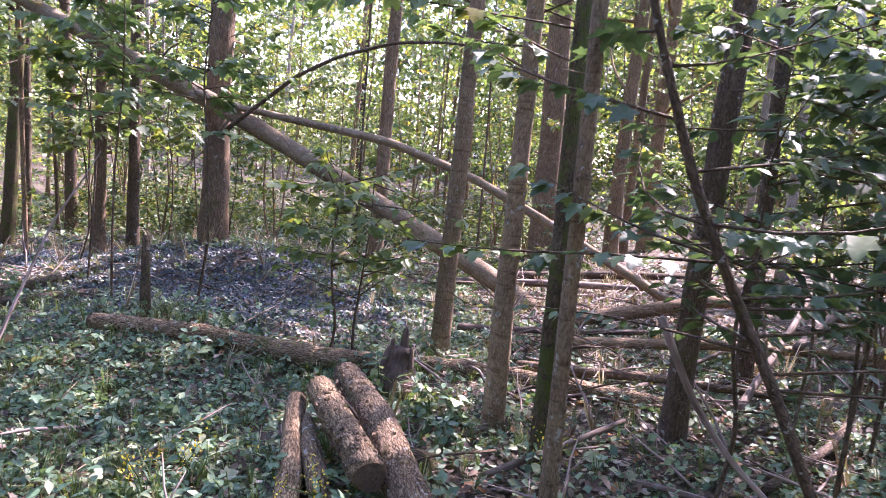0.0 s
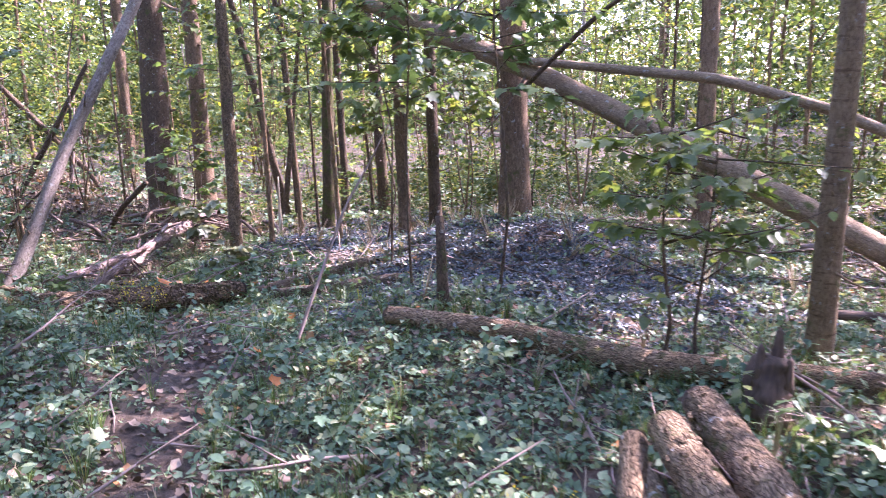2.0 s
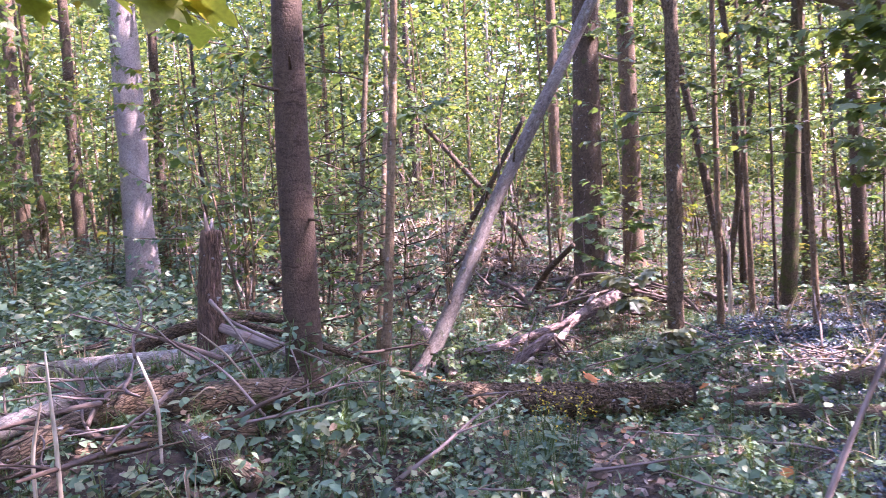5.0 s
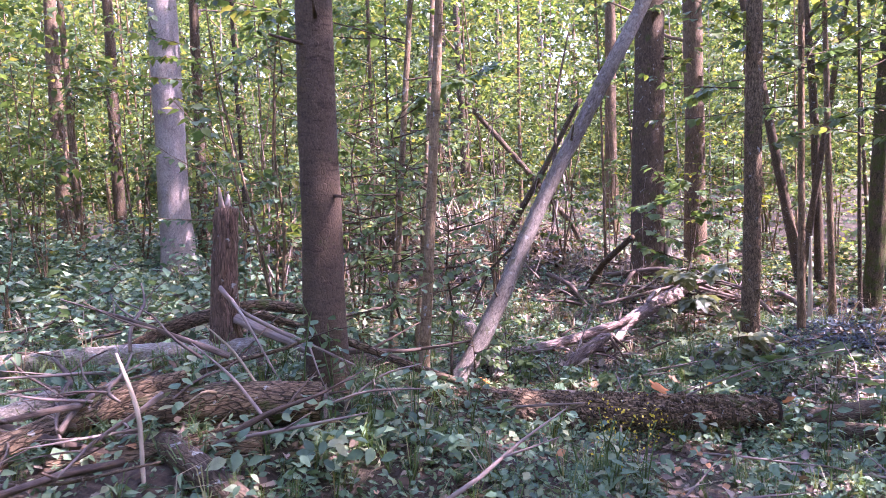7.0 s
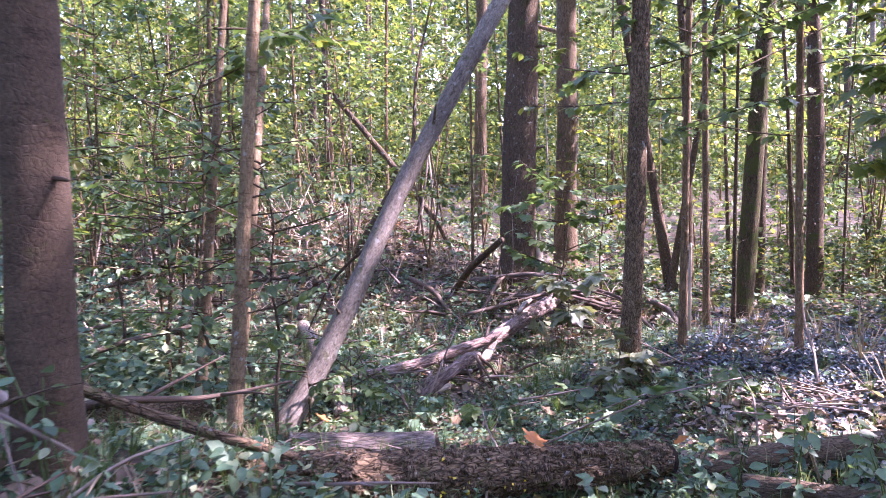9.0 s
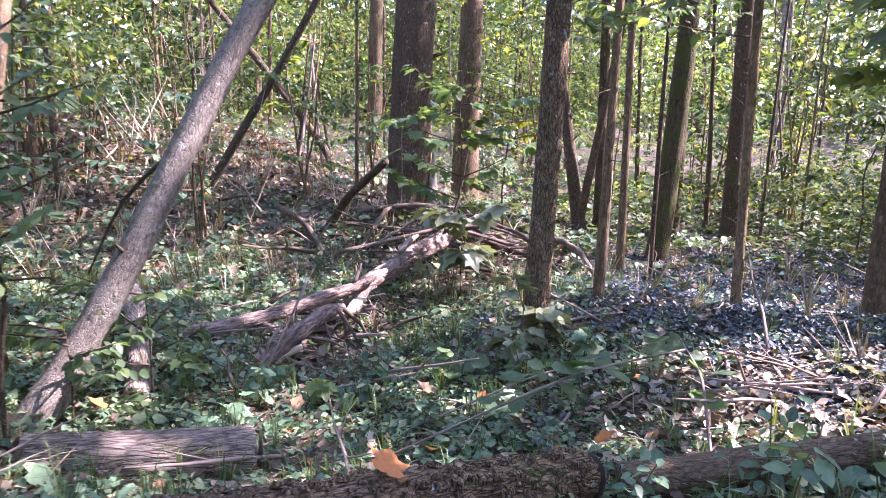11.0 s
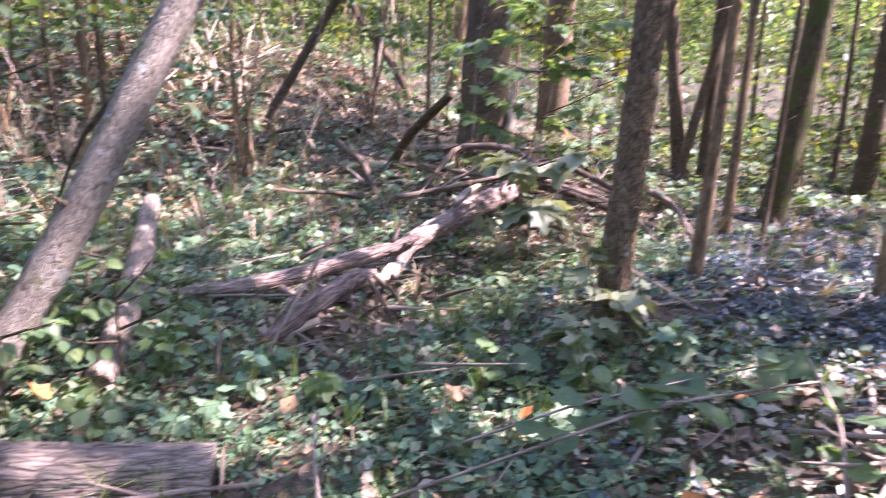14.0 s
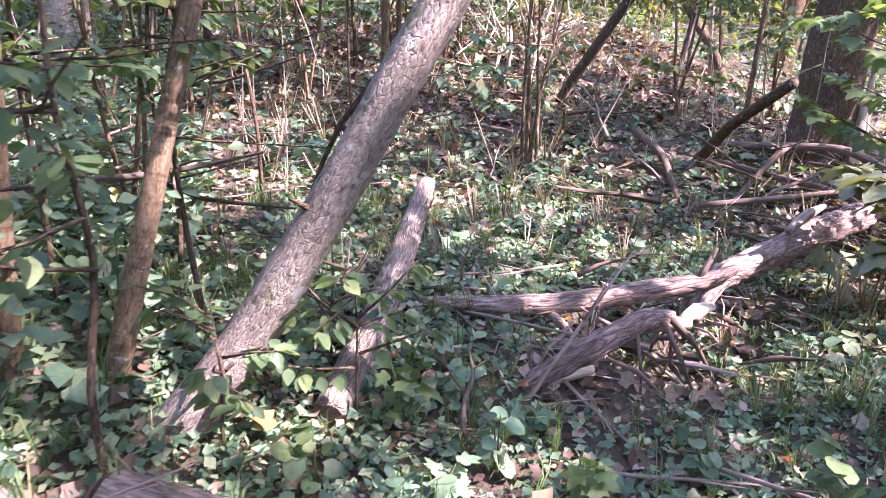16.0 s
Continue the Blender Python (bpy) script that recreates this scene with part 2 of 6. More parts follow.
LEAF_LITTER = leaf_material("dry_leaf", [(0, (0.035, 0.022, 0.015)), (0.35, (0.11, 0.07, 0.045)), (0.7, (0.21, 0.15, 0.105)), (0.93, (0.38, 0.3, 0.23)), (1, (0.38, 0.16, 0.05))], 0.35, 0.12, 0.6)
LEAF_ORANGE = leaf_material("orange_leaf", [(0, (0.42, 0.14, 0.04)), (1, (0.52, 0.24, 0.08))], 0.3, 0.2, 0.6)
LEAF_TAN = leaf_material("tan_leaf", [(0, (0.3, 0.18, 0.1)), (1, (0.45, 0.3, 0.18))], 0.3, 0.2, 0.6)
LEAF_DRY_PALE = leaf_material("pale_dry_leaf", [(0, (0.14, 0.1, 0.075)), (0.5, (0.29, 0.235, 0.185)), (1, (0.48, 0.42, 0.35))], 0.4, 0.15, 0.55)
STRAW = leaf_material("dry_stalk", [(0, (0.16, 0.11, 0.07)), (0.7, (0.32, 0.25, 0.17)), (1, (0.5, 0.43, 0.32))], 0.3, 0.15, 0.7)
FLOWER = leaf_material("yellow_floret", [(0, (0.5, 0.38, 0.03)), (1, (0.65, 0.5, 0.06))], 0.3, 0.25)
GRASS = leaf_material("grass_blade", [(0, (0.05, 0.1, 0.03)), (0.7, (0.1, 0.16, 0.05)), (1, (0.24, 0.22, 0.1))], 0.3, 0.3)


# ---- mesh helpers ----
def mesh_of(name, verts, faces, mat, smooth=True, bark=None):
    me = bpy.data.meshes.new(name)
    me.from_pydata([tuple(v) for v in verts], [], [tuple(f) for f in faces])
    if smooth:
        me.polygons.foreach_set("use_smooth", np.ones(len(me.polygons), bool))
    if bark is not None:
        a = me.attributes.new("bark", "FLOAT_VECTOR", "POINT")
        a.data.foreach_set("vector", np.asarray(bark, np.float32).ravel())
    me.materials.append(mat)
    return me


def part(name, me, parent=None, label="", at=None):
    ob = new(name, me)
    if parent is not None:
        ob.parent = parent
    if at is not None:
        ob.matrix_basis = at
    if label:
        ob["label"] = label
    return ob


def root(name, x, y, z, label, category, group="", turn=0.0):
    ob = new(name)
    ob.empty_display_size = 0.1
    ob.matrix_basis = pose(x, y, z, 0, 0, turn)
    return tagged(ob, label, category, group)


def tube(points, radii, n=10, step=0.12, wob=0.06, seed=0, ridges=0.0, count=9, flare=0.0, blunt=True):
    """Verts, faces and bark places of a limb that follows a smooth line through the points."""
    pts, rad = np.array(points, float), np.array(radii, float)
    d = np.r_[0, np.cumsum(np.linalg.norm(np.diff(pts, axis=0), axis=1))]
    m = max(3, int(d[-1] / step) + 1)
    s = np.linspace(0, d[-1], m)
    line = np.stack([np.interp(s, d, pts[:, k]) for k in range(3)], 1)
    for _ in range(max(1, m // (3 * len(pts))) if len(pts) > 2 else 0):
        line[1:-1] = 0.25 * line[:-2] + 0.5 * line[1:-1] + 0.25 * line[2:]
    r = np.interp(s, d, rad)
    if flare:
        r = r * (1 + flare * np.exp(-s / 0.16))
    rg = np.random.default_rng(seed + 11)
    ph = rg.uniform(0, 6.28, 8)
    sway = wob * r.mean()
    line[:, 0] += sway * np.sin(s * 2.1 + ph[0]) * np.minimum(1, s * 2)
    line[:, 1] += sway * np.sin(s * 1.7 + ph[1]) * np.minimum(1, s * 2)
    tan = np.gradient(line, axis=0)
    tan /= np.linalg.norm(tan, axis=1)[:, None]
    ref = np.array([1.0, 0, 0]) if abs(tan[0][0]) < 0.8 else np.array([0, 1.0, 0])
    u = ref - tan * (tan @ ref)[:, None]
    u /= np.linalg.norm(u, axis=1)[:, None]
    v = np.cross(tan, u)
    th = np.linspace(0, 2 * np.pi, n, endpoint=False)
    T, S = np.meshgrid(th, s)
    k = 1 + wob * (0.5 * np.sin(T + ph[2] + 1.3 * np.sin(S * 1.3)) + 0.5 * np.sin(2 * T + ph[3] + S * 2.2) + 0.35 * np.sin(3 * T + ph[4] - S * 5) + 0.3 * np.sin(S * 9 + ph[5] + T))
    if ridges:
        w = count * T + 1.6 * np.sin(S * 11 + ph[6] + 2 * np.sin(T * 2)) + 1.1 * np.sin(S * 27 + ph[7] + T * 3)
        k += ridges * (np.abs(np.sin(w / 2)) ** 0.6 - 0.6) + ridges * 0.35 * np.sin(S * 60 + 5 * np.sin(T * 4 + S * 9))
    if flare:
        k += 0.25 * flare * np.exp(-S / 0.14) * np.sin(4 * T + ph[0])
    R = r[:, None] * k
    V = line[:, None] + R[..., None] * (np.cos(T)[..., None] * u[:, None] + np.sin(T)[..., None] * v[:, None])
    B = np.stack([np.cos(T) * r[:, None], np.sin(T) * r[:, None], S], -1).reshape(-1, 3) + rg.uniform(0, 20, 3)
    V = V.reshape(-1, 3)
    i = np.arange((m - 1) * n)
    a, b = i, (i // n) * n + (i + 1) % n
    F = np.stack([a, b, b + n, a + n], 1).tolist()
    V = np.vstack([V, line[0] - 0.15 * r[0] * tan[0], line[-1] + (0.2 if blunt else 1.5) * r[-1] * tan[-1]])
    B = np.vstack([B, B[0], B[-1]])
    c0, c1 = len(V) - 2, len(V) - 1
    F += [(c0, (j + 1) % n, j) for j in range(n)]
    F += [(c1, (m - 1) * n + j, (m - 1) * n + (j + 1) % n) for j in range(n)]
    return V, F, B


def join(parts):
    V, F, B, o = [], [], [], 0
    for v, f, b in parts:
        V.append(v)
        B.append(b)
        F += [tuple(i + o for i in q) for q in f]
        o += len(v)
    return np.vstack(V), F, np.vstack(B)


def disc(centre, axis, r, rings, seed, n=22):
    """A sawn end: rings of a slightly uneven round."""
    axis = Vector(axis).normalized()
    u = axis.orthogonal().normalized()
    v = axis.cross(u)
    rg = np.random.default_rng(seed)
    V, F, B = [np.array(centre) + 0.004 * np.array(axis)], [], [(0, 0, 0)]
    for k in range(1, rings + 1):
        for j in range(n):
            a = 2 * math.pi * j / n
            q = r * k / rings * (1 + 0.03 * math.sin(3 * a + seed))
            V.append(np.array(centre) + q * (math.cos(a) * np.array(u) + math.sin(a) * np.array(v)) + np.array(axis) * (0.004 + rg.uniform(-0.002, 0.002)))
            B.append((q, 0.02 * a, 0))
    F += [(0, 1 + j, 1 + (j + 1) % n) for j in range(n)]
    for k in range(rings - 1):
        o = 1 + k * n
        F += [(o + j, o + n + j, o + n + (j + 1) % n, o + (j + 1) % n) for j in range(n)]
    return np.array(V), F, np.array(B)


# leaf outlines: base at the origin, tip along +y, drooping a little
def leaf_shape(outline, droop=0.15, fold=0.12):
    o = np.array(outline, float)
    z = -droop * o[:, 1] ** 2 + fold * np.abs(o[:, 0])
    V = np.column_stack([o, z])
    V = np.vstack([V, [0, 0.45, -droop * 0.2 - 0.02]])
    k = len(o)
    return V, [(k, i, (i + 1) % k) for i in range(k)]


OVATE = leaf_shape([(0, 0), (0.24, 0.2), (0.32, 0.45), (0.18, 0.78), (0, 1), (-0.18, 0.78), (-0.32, 0.45), (-0.24, 0.2)])
ROUND = leaf_shape([(0, 0.05), (0.34, 0.0), (0.5, 0.4), (0.34, 0.8), (0, 0.98), (-0.34, 0.8), (-0.5, 0.4), (-0.34, 0.0)], 0.1, 0.1)
half = [(0.12, -0.06), (0.38, -0.03), (0.5, 0.13), (0.37, 0.26), (0.53, 0.42), (0.63, 0.62), (0.41, 0.6), (0.27, 0.63), (0.2, 0.84)]
LOBED = leaf_shape([(0, 0)] + half + [(0, 1.06)] + [(-x, y) for x, y in half[::-1]], 0.22, 0.1)
CURLED = leaf_shape([(0, 0), (0.3, 0.05), (0.28, 0.3), (0.5, 0.5), (0.2, 0.7), (0, 1), (-0.25, 0.72), (-0.45, 0.5), (-0.25, 0.25), (-0.3, 0.05)], -0.3, 0.45)
CRISP = (np.array([(0, 0, 0), (0.3, 0.3, 0.16), (0.34, 0.6, 0.05), (0, 1, 0.12), (-0.3, 0.6, 0.2), (-0.28, 0.25, 0.02)], float), [(0, 1, 2), (0, 2, 3), (0, 3, 4), (0, 4, 5)])
NARROW = leaf_shape([(0, 0), (0.13, 0.3), (0.14, 0.55), (0, 1), (-0.14, 0.55), (-0.13, 0.3)], 0.25, 0.1)
SIMPLE = (np.array([(0, 0, 0), (0.27, 0.25, 0.05), (0.3, 0.5, 0.04), (0, 1, -0.14), (-0.3, 0.5, 0.04), (-0.27, 0.25, 0.05)], float), [(0, 1, 2), (0, 2, 3), (0, 3, 4), (0, 4, 5)])
TRI = (np.array([(-0.33, 0.06, 0.04), (0.35, 0.2, 0.0), (0.02, 1, -0.1)], float), [(0, 1, 2)])
QUAD = (np.array([(0, 0, 0), (0.36, 0.5, 0.06), (0, 1, -0.08), (-0.36, 0.5, 0.06)], float), [(0, 1, 2), (0, 2, 3)])


def turns(yaw, pitch, roll):
    """Rotation matrices for arrays of angles: roll about y, pitch about x, yaw about z."""
    cy, sy, cp, sp, cr, sr = np.cos(yaw), np.sin(yaw), np.cos(pitch), np.sin(pitch), np.cos(roll), np.sin(roll)
    o, i = np.zeros_like(cy), np.ones_like(cy)
    Z = np.stack([cy, -sy, o, sy, cy, o, o, o, i], -1).reshape(-1, 3, 3)
    X = np.stack([i, o, o, o, cp, -sp, o, sp, cp], -1).reshape(-1, 3, 3)
    Y = np.stack([cr, o, sr, o, i, o, -sr, o, cr], -1).reshape(-1, 3, 3)
    return Z @ X @ Y


def bake(name, shapes, pos, R, size, mat, smooth=True):
    """One mesh of many small pieces, each one of the shapes at its place, turn and size."""
    pos, size = np.asarray(pos, float), np.asarray(size, float)
    pick = rng.integers(0, len(shapes), len(pos))
    Vs, tri, quad, o = [], [], [], 0
    for k, (v, f) in enumerate(shapes):
        w = np.where(pick == k)[0]
        if not len(w):
            continue
        v = np.asarray(v)
        V = np.einsum("nij,mj->nmi", R[w], v) * size[w][:, None, None] + pos[w][:, None]
        Vs.append(V.reshape(-1, 3))
        base = o + np.arange(len(w)) * len(v)
        t = np.array([q for q in f if len(q) == 3], int).reshape(-1, 3)
        q4 = np.array([q for q in f if len(q) == 4], int).reshape(-1, 4)
        t = np.vstack([t, q4[:, [0, 1, 2]], q4[:, [0, 2, 3]]]) if len(q4) else t
        tri.append((base[:, None, None] + t[None]).reshape(-1, 3))
        o += len(w) * len(v)
    V, T = np.vstack(Vs), np.vstack(tri)
    me = bpy.data.meshes.new(name)
    me.vertices.add(len(V))
    me.vertices.foreach_set("co", V.astype(np.float32).ravel())
    me.loops.add(T.size)
    me.loops.foreach_set("vertex_index", T.astype(np.int32).ravel())
    me.polygons.add(len(T))
    me.polygons.foreach_set("loop_start", np.arange(0, T.size, 3, dtype=np.int32))
    me.polygons.foreach_set("use_smooth", np.full(len(T), smooth))
    me.update(calc_edges=True)
    me.materials.append(mat)
    return me


def pieces(*ms):
    """Joins (verts, faces) pairs."""
    V, F, o = [], [], 0
    for v, f in ms:
        V.append(np.asarray(v, float))
        F += [tuple(i + o for i in q) for q in f]
        o += len(v)
    return np.vstack(V), F


def placed(shape, pos, yaw, pitch, roll, size):
    R = turns(np.array([yaw]), np.array([pitch]), np.array([roll]))[0]
    return (np.asarray(shape[0]) @ R.T) * size + np.array(pos), shape[1]


# ---- ground ----
def gz(x, y):
    """Height of the ground."""
    x, y = np.asarray(x, float), np.asarray(y, float)
    X, Y = np.tanh((x + 4) / 8), np.tanh((y - 6) / 6)
    z = -0.302 + 0.409 * X - 0.402 * Y + 0.424 * X * X + 0.517 * X * Y + 0.263 * Y * Y - 0.077 * X * X * Y - 0.599 * X * Y * Y
    for h, cx, cy, s in MOUNDS:
        z = z + h * np.exp(-((x - cx) ** 2 + (y - cy) ** 2) / (2 * s * s))
    return z


MOUNDS = ((1.1, -15.0, 9.2, 2.9), (-0.16, -6.66, 6.9, 0.2), (-0.13, -5.85, 5.35, 0.5), (0.496, -5.2, 3.2, 1.0), (0.554, -2.6, 8.2, 1.3), (0.258, -2.1, 5.2, 0.8), (0.232, -8.8, 9.6, 1.3), (-0.048, -4.4, 6.6, 0.9), (0.221, -5.6, 8.3, 0.7))

g = np.linspace(-1, 1, 221)
gx = -4 + 14 * g + 586 * np.sign(g) * np.abs(g) ** 7
gy = 6 + 14 * g + 586 * np.sign(g) * np.abs(g) ** 7
GX, GY = np.meshgrid(gx, gy)
GZ = gz(GX, GY) + 0.012 * np.sin(GX * 9.1 + np.sin(GY * 5)) * np.sin(GY * 8.3) + 0.02 * np.sin(GX * 2.7 + 1) * np.sin(GY * 3.1)
nn = len(g)
ii = np.arange((nn - 1) * (nn - 1))
ii = (ii // (nn - 1)) * nn + ii % (nn - 1)
ground = new("ground", mesh_of("ground", np.stack([GX, GY, GZ], -1).reshape(-1, 3), np.stack([ii, ii + 1, ii + nn + 1, ii + nn], 1), SOIL))
tagged(ground, "forest floor of dark soil under leaf litter", "ground", kind="structure")


# ---- trees ----
def crown_mesh(name, n, spread, low, high, size, mat, shapes, layers=0, seed=0):
    """Leaves in clumps on a crown between two heights, with gaps and an uneven outline."""
    rg = np.random.default_rng(seed)
    k = max(6, n // 45)
    h = rg.uniform(0, 1, k)
    a, rad = rg.uniform(0, 6.283, k), spread * np.sqrt(rg.uniform(0.03, 1, k)) * (1 - 0.55 * np.abs(h - 0.35))
    c = np.stack([np.cos(a) * rad, np.sin(a) * rad, low + (high - low) * h], 1)
    w = rg.integers(0, k, n)
    off = rg.normal(0, 1, (n, 3)) * np.array([0.42, 0.42, 0.13 if layers else 0.3]) * spread * 0.42
    pos = c[w] + off
    R = turns(rg.uniform(0, 6.283, n), rg.normal(-0.25, 0.45, n), rg.normal(0, 0.5, n))
    return bake(name, shapes, pos, R, size * rg.uniform(0.65, 1.25, n), mat)


CANOPY = [crown_mesh("canopy", 400, 2.9 + 0.5 * k, 6.5 + k, 13 + k, 0.3, LEAF_CANOPY, [QUAD], 0, 40 + k) for k in range(3)]
UNDER = [crown_mesh("foliage", 1700, 1.6 + 0.2 * k, 1.0 + 0.2 * k, 6.6 + 0.5 * k, 0.118, LEAF_UNDER, [QUAD, TRI, TRI], 1, 50 + k) for k in range(4)]


def limb_points(start, yaw, rise, length, rg, n=5):
    p, out = np.array(start, float), [np.array(start, float)]
    for _ in range(n):
        yaw += rg.normal(0, 0.25)
        rise += rg.normal(0.02, 0.12)
        p = p + length / n * np.array([math.cos(yaw) * math.cos(rise), math.sin(yaw) * math.cos(rise), math.sin(rise)])
        out.append(p.copy())
    return out


def tree(x, y, r, lx, ly, height, mat, label, crown=None, limbs=3, seed=0, low=2.4, n=14, step=0.14, ridges=0.0, flare=0.45, stubs=4, group="trees of the wood", bow=0.0):
    """A standing tree: flared trunk that leans by lx, ly per metre, limbs, broken stubs and a crown."""
    rg = np.random.default_rng(seed + 100)
    z0 = float(gz(x, y))
    ob = root("tree", x, y, z0, label, "tree", group)
    hs = [-0.25, 0.0, 1.0, 2.5, 4.5, height * 0.6, height]
    hs = sorted({min(h, height) for h in hs})
    sx, sy = rg.normal(0, 0.012, 2)
    pts = [(lx * h + bow * math.sin(h * 1.1) + sx * max(0, h - 2) * 1.5, ly * h + sy * max(0, h - 2) * 1.5, h) for h in hs]
    rad = [r * (1.0 - 0.75 * max(0, h) / height) * (1.08 if h < 0.3 else 1) for h in hs]
    V, F, B = tube(pts, rad, n, step, 0.07, seed, ridges, max(7, int(2 * math.pi * r / 0.035)), flare)
    part("trunk", mesh_of("trunk", V, F, mat, bark=B), ob)
    at = lambda h: np.array([np.interp(h, hs, [p[k] for p in pts]) for k in range(3)])
    for k in range(limbs):
        h = rg.uniform(low, min(height * 0.8, low + 4.5))
        ps = limb_points(at(h), rg.uniform(0, 6.28), rg.uniform(0.1, 0.8), rg.uniform(0.9, 2.4) * (1 + 4 * r), rg)
        rr = min(0.4 * r, 0.035)
        V, F, B = tube(ps, np.linspace(rr, rr * 0.25, len(ps)), 6 if n > 8 else 4, 0.15 if n > 8 else 0.4, 0.1, seed + k, blunt=False)
        part("branch", mesh_of("branch", V, F, mat, bark=B), ob)
    if stubs:
        for k in range(stubs):
            h = rg.uniform(0.5, 3.2)
            a = rg.uniform(0, 6.28)
            p = at(h) + r * 0.8 * np.array([math.cos(a), math.sin(a), 0])
            ps = limb_points(p, a, rg.uniform(-0.2, 0.6), rg.uniform(0.05, 0.22), rg, 2)
            V, F, B = tube(ps, [0.11 * r, 0.09 * r, 0.06 * r], 6, 0.05, 0.1, k)
            part("dead_stub", mesh_of("dead_stub", V, F, mat, bark=B), ob)
    if crown is not None:
        top = at(min(height, 5))
        part("crown", crown, ob, "leafy crown", pose(top[0], top[1], 0, 0, 0, rg.uniform(0, 360)))
    return ob


# x, y, radius, lean x, lean y, height, bark, crown, label
MAIN = (
    (-2.65, 8.30, 0.150, -0.012, 0.0, 15, BARK_BROWN, 0, "stout brown forest tree with a fallen trunk leaning on it"),
    (-3.92, 9.06, 0.075, -0.009, -0.007, 11, BARK_DARK, 1, "slim dark-barked tree rising from groundcover"),
    (-0.85, 9.20, 0.092, -0.010, 0.0, 12, BARK_BROWN, 1, "straight brown-barked young tree among saplings"),
    (0.05, 5.30, 0.068, 0.002, 0.0, 11, BARK_SMOOTH, 1, "slim brown-barked tree beside a rotten stump"),
    (0.38, 3.95, 0.058, -0.014, 0.0, 10, BARK_SMOOTH, 1, "slim smooth-barked tree standing in leaf litter"),
    (0.50, 2.62, 0.035, -0.022, 0.0, 8, BARK_SMOOTH, -1, "thin smooth grey-brown young tree with bark rings"),
    (0.58, 3.45, 0.045, -0.026, 0.0, 9, BARK_MOSSY, -1, "thin mossy green-barked tree standing in leaf litter"),
    (1.56, 11.5, 0.200, -0.040, 0.0, 16, BARK_BROWN, 2, "big reddish-brown forest tree behind thin trunks"),
    (2.70, 11.7, 0.120, -0.020, 0.0, 13, BARK_BROWN, 0, "reddish-brown tree standing beside another trunk"),
    (3.00, 12.1, 0.075, -0.010, 0.0, 12, BARK_BROWN, 1, "narrow reddish-brown tree beside a thicker one"),
    (3.70, 13.4, 0.140, -0.012, 0.0, 14, BARK_BROWN, 2, "brown-barked forest tree in dappled shade"),
    (1.36, 3.85, 0.070, 0.014, 0.0, 11, BARK_DARK, 1, "dark-barked tree amid fallen branches"),
    (2.18, 4.95, 0.058, -0.030, 0.0, 10, BARK_DARK, 1, "dark slim tree amid fallen branches"),
    (-5.08, 3.65, 0.090, 0.012, 0.020, 13, BARK_BANDED_SHADED, 0, "straight dark brown tree behind fallen logs"),
    (-8.69, 9.46, 0.215, 0.016, 0.018, 16, BARK_DARK, 2, "massive dark-barked forest tree with brush at its foot"),
    (-9.55, 11.4, 0.165, -0.003, -0.002, 15, BARK_BROWN, 2, "large brown forest tree amid thin saplings"),
    (-5.73, 7.54, 0.072, 0.008, 0.007, 12, BARK_PILE, 1, "furrowed brown-barked tree beside dead wood"),
    (-5.66, 8.12, 0.031, -0.010, -0.008, 8, BARK_BROWN, -1, "thin brown young tree beside groundcover"),
    (-6.43, 9.85, 0.036, -0.030, -0.024, 8, BARK_BROWN, -1, "thin brown young tree beside a larger one"),
    (-6.20, 9.95, 0.022, -0.020, -0.010, 6, BARK_DARK, -1, "very thin dark sapling stem"),
    (-6.47, 10.64, 0.100, 0.030, 0.024, 12, BARK_MOSSY, 1, "dark leaning tree with a mossy foot"),
    (-4.98, 8.58, 0.030, -0.035, -0.027, 8, BARK_BROWN, -1, "thin brown young tree in dark groundcover"),
    (-6.52, 12.6, 0.105, -0.030, -0.024, 13, BARK_DARK, 0, "dark slim tree at the edge of groundcover"),
    (-4.33, 9.04, 0.074, -0.010, -0.008, 11, BARK_BROWN, 1, "dark brown tree leaning over groundcover"),
    (-7.80, 11.4, 0.070, -0.150, -0.117, 9, BARK_DARK, -1, "dark leaning stem of a many-stemmed tree"),
    (-7.62, 11.5, 0.060, -0.020, -0.020, 10, BARK_DARK, 1, "dark upright stem of a many-stemmed tree"),
    (-7.70, 11.2, 0.045, 0.120, 0.060, 8, BARK_DARK, -1, "dark slanting stem of a many-stemmed tree"),
    (-6.92, 12.9, 0.030, -0.050, -0.040, 8, BARK_DARK, -1, "very thin dark sapling stem"),
    (-5.95, 4.61, 0.036, 0.060, 0.070, 6, BARK_SMOOTH, -1, "thin crooked brown tree with peeling bark"),
    (-6.62, 4.93, 0.036, -0.30, 0.28, 5, BARK_SMOOTH, -1, "thin slanting tree beside fallen logs"),
    (-6.55, 4.68, 0.030, 0.02, 0.10, 5, BARK_SMOOTH, -1, "thin crooked sapling beside fallen logs"),
    (-11.5, 4.20, 0.200, 0.006, 0.010, 16, BARK_WHITE, 2, "large pale grey-barked tree with sunlit patches"),
    (-14.1, 3.10, 0.105, 0.020, 0.030, 13, BARK_BROWN, 0, "brown forest tree amid thin saplings"),
    (-14.8, 3.95, 0.100, 0.020, 0.030, 13, BARK_DARK, 1, "dark forest tree amid thin saplings"),
    (-13.2, 4.90, 0.085, 0.020, 0.030, 12, BARK_DARK, 1, "slim dark tree amid thin saplings"),
    (-12.7, 12.7, 0.130, 0.0, 0.0, 14, BARK_BROWN, 2, "brown forest tree amid thin saplings"),
    (-6.9, 11.9, 0.070, -0.02, 0.0, 10, BARK_DARK, 1, "dark slim tree at the edge of groundcover"),
)
taken, grown = [], []
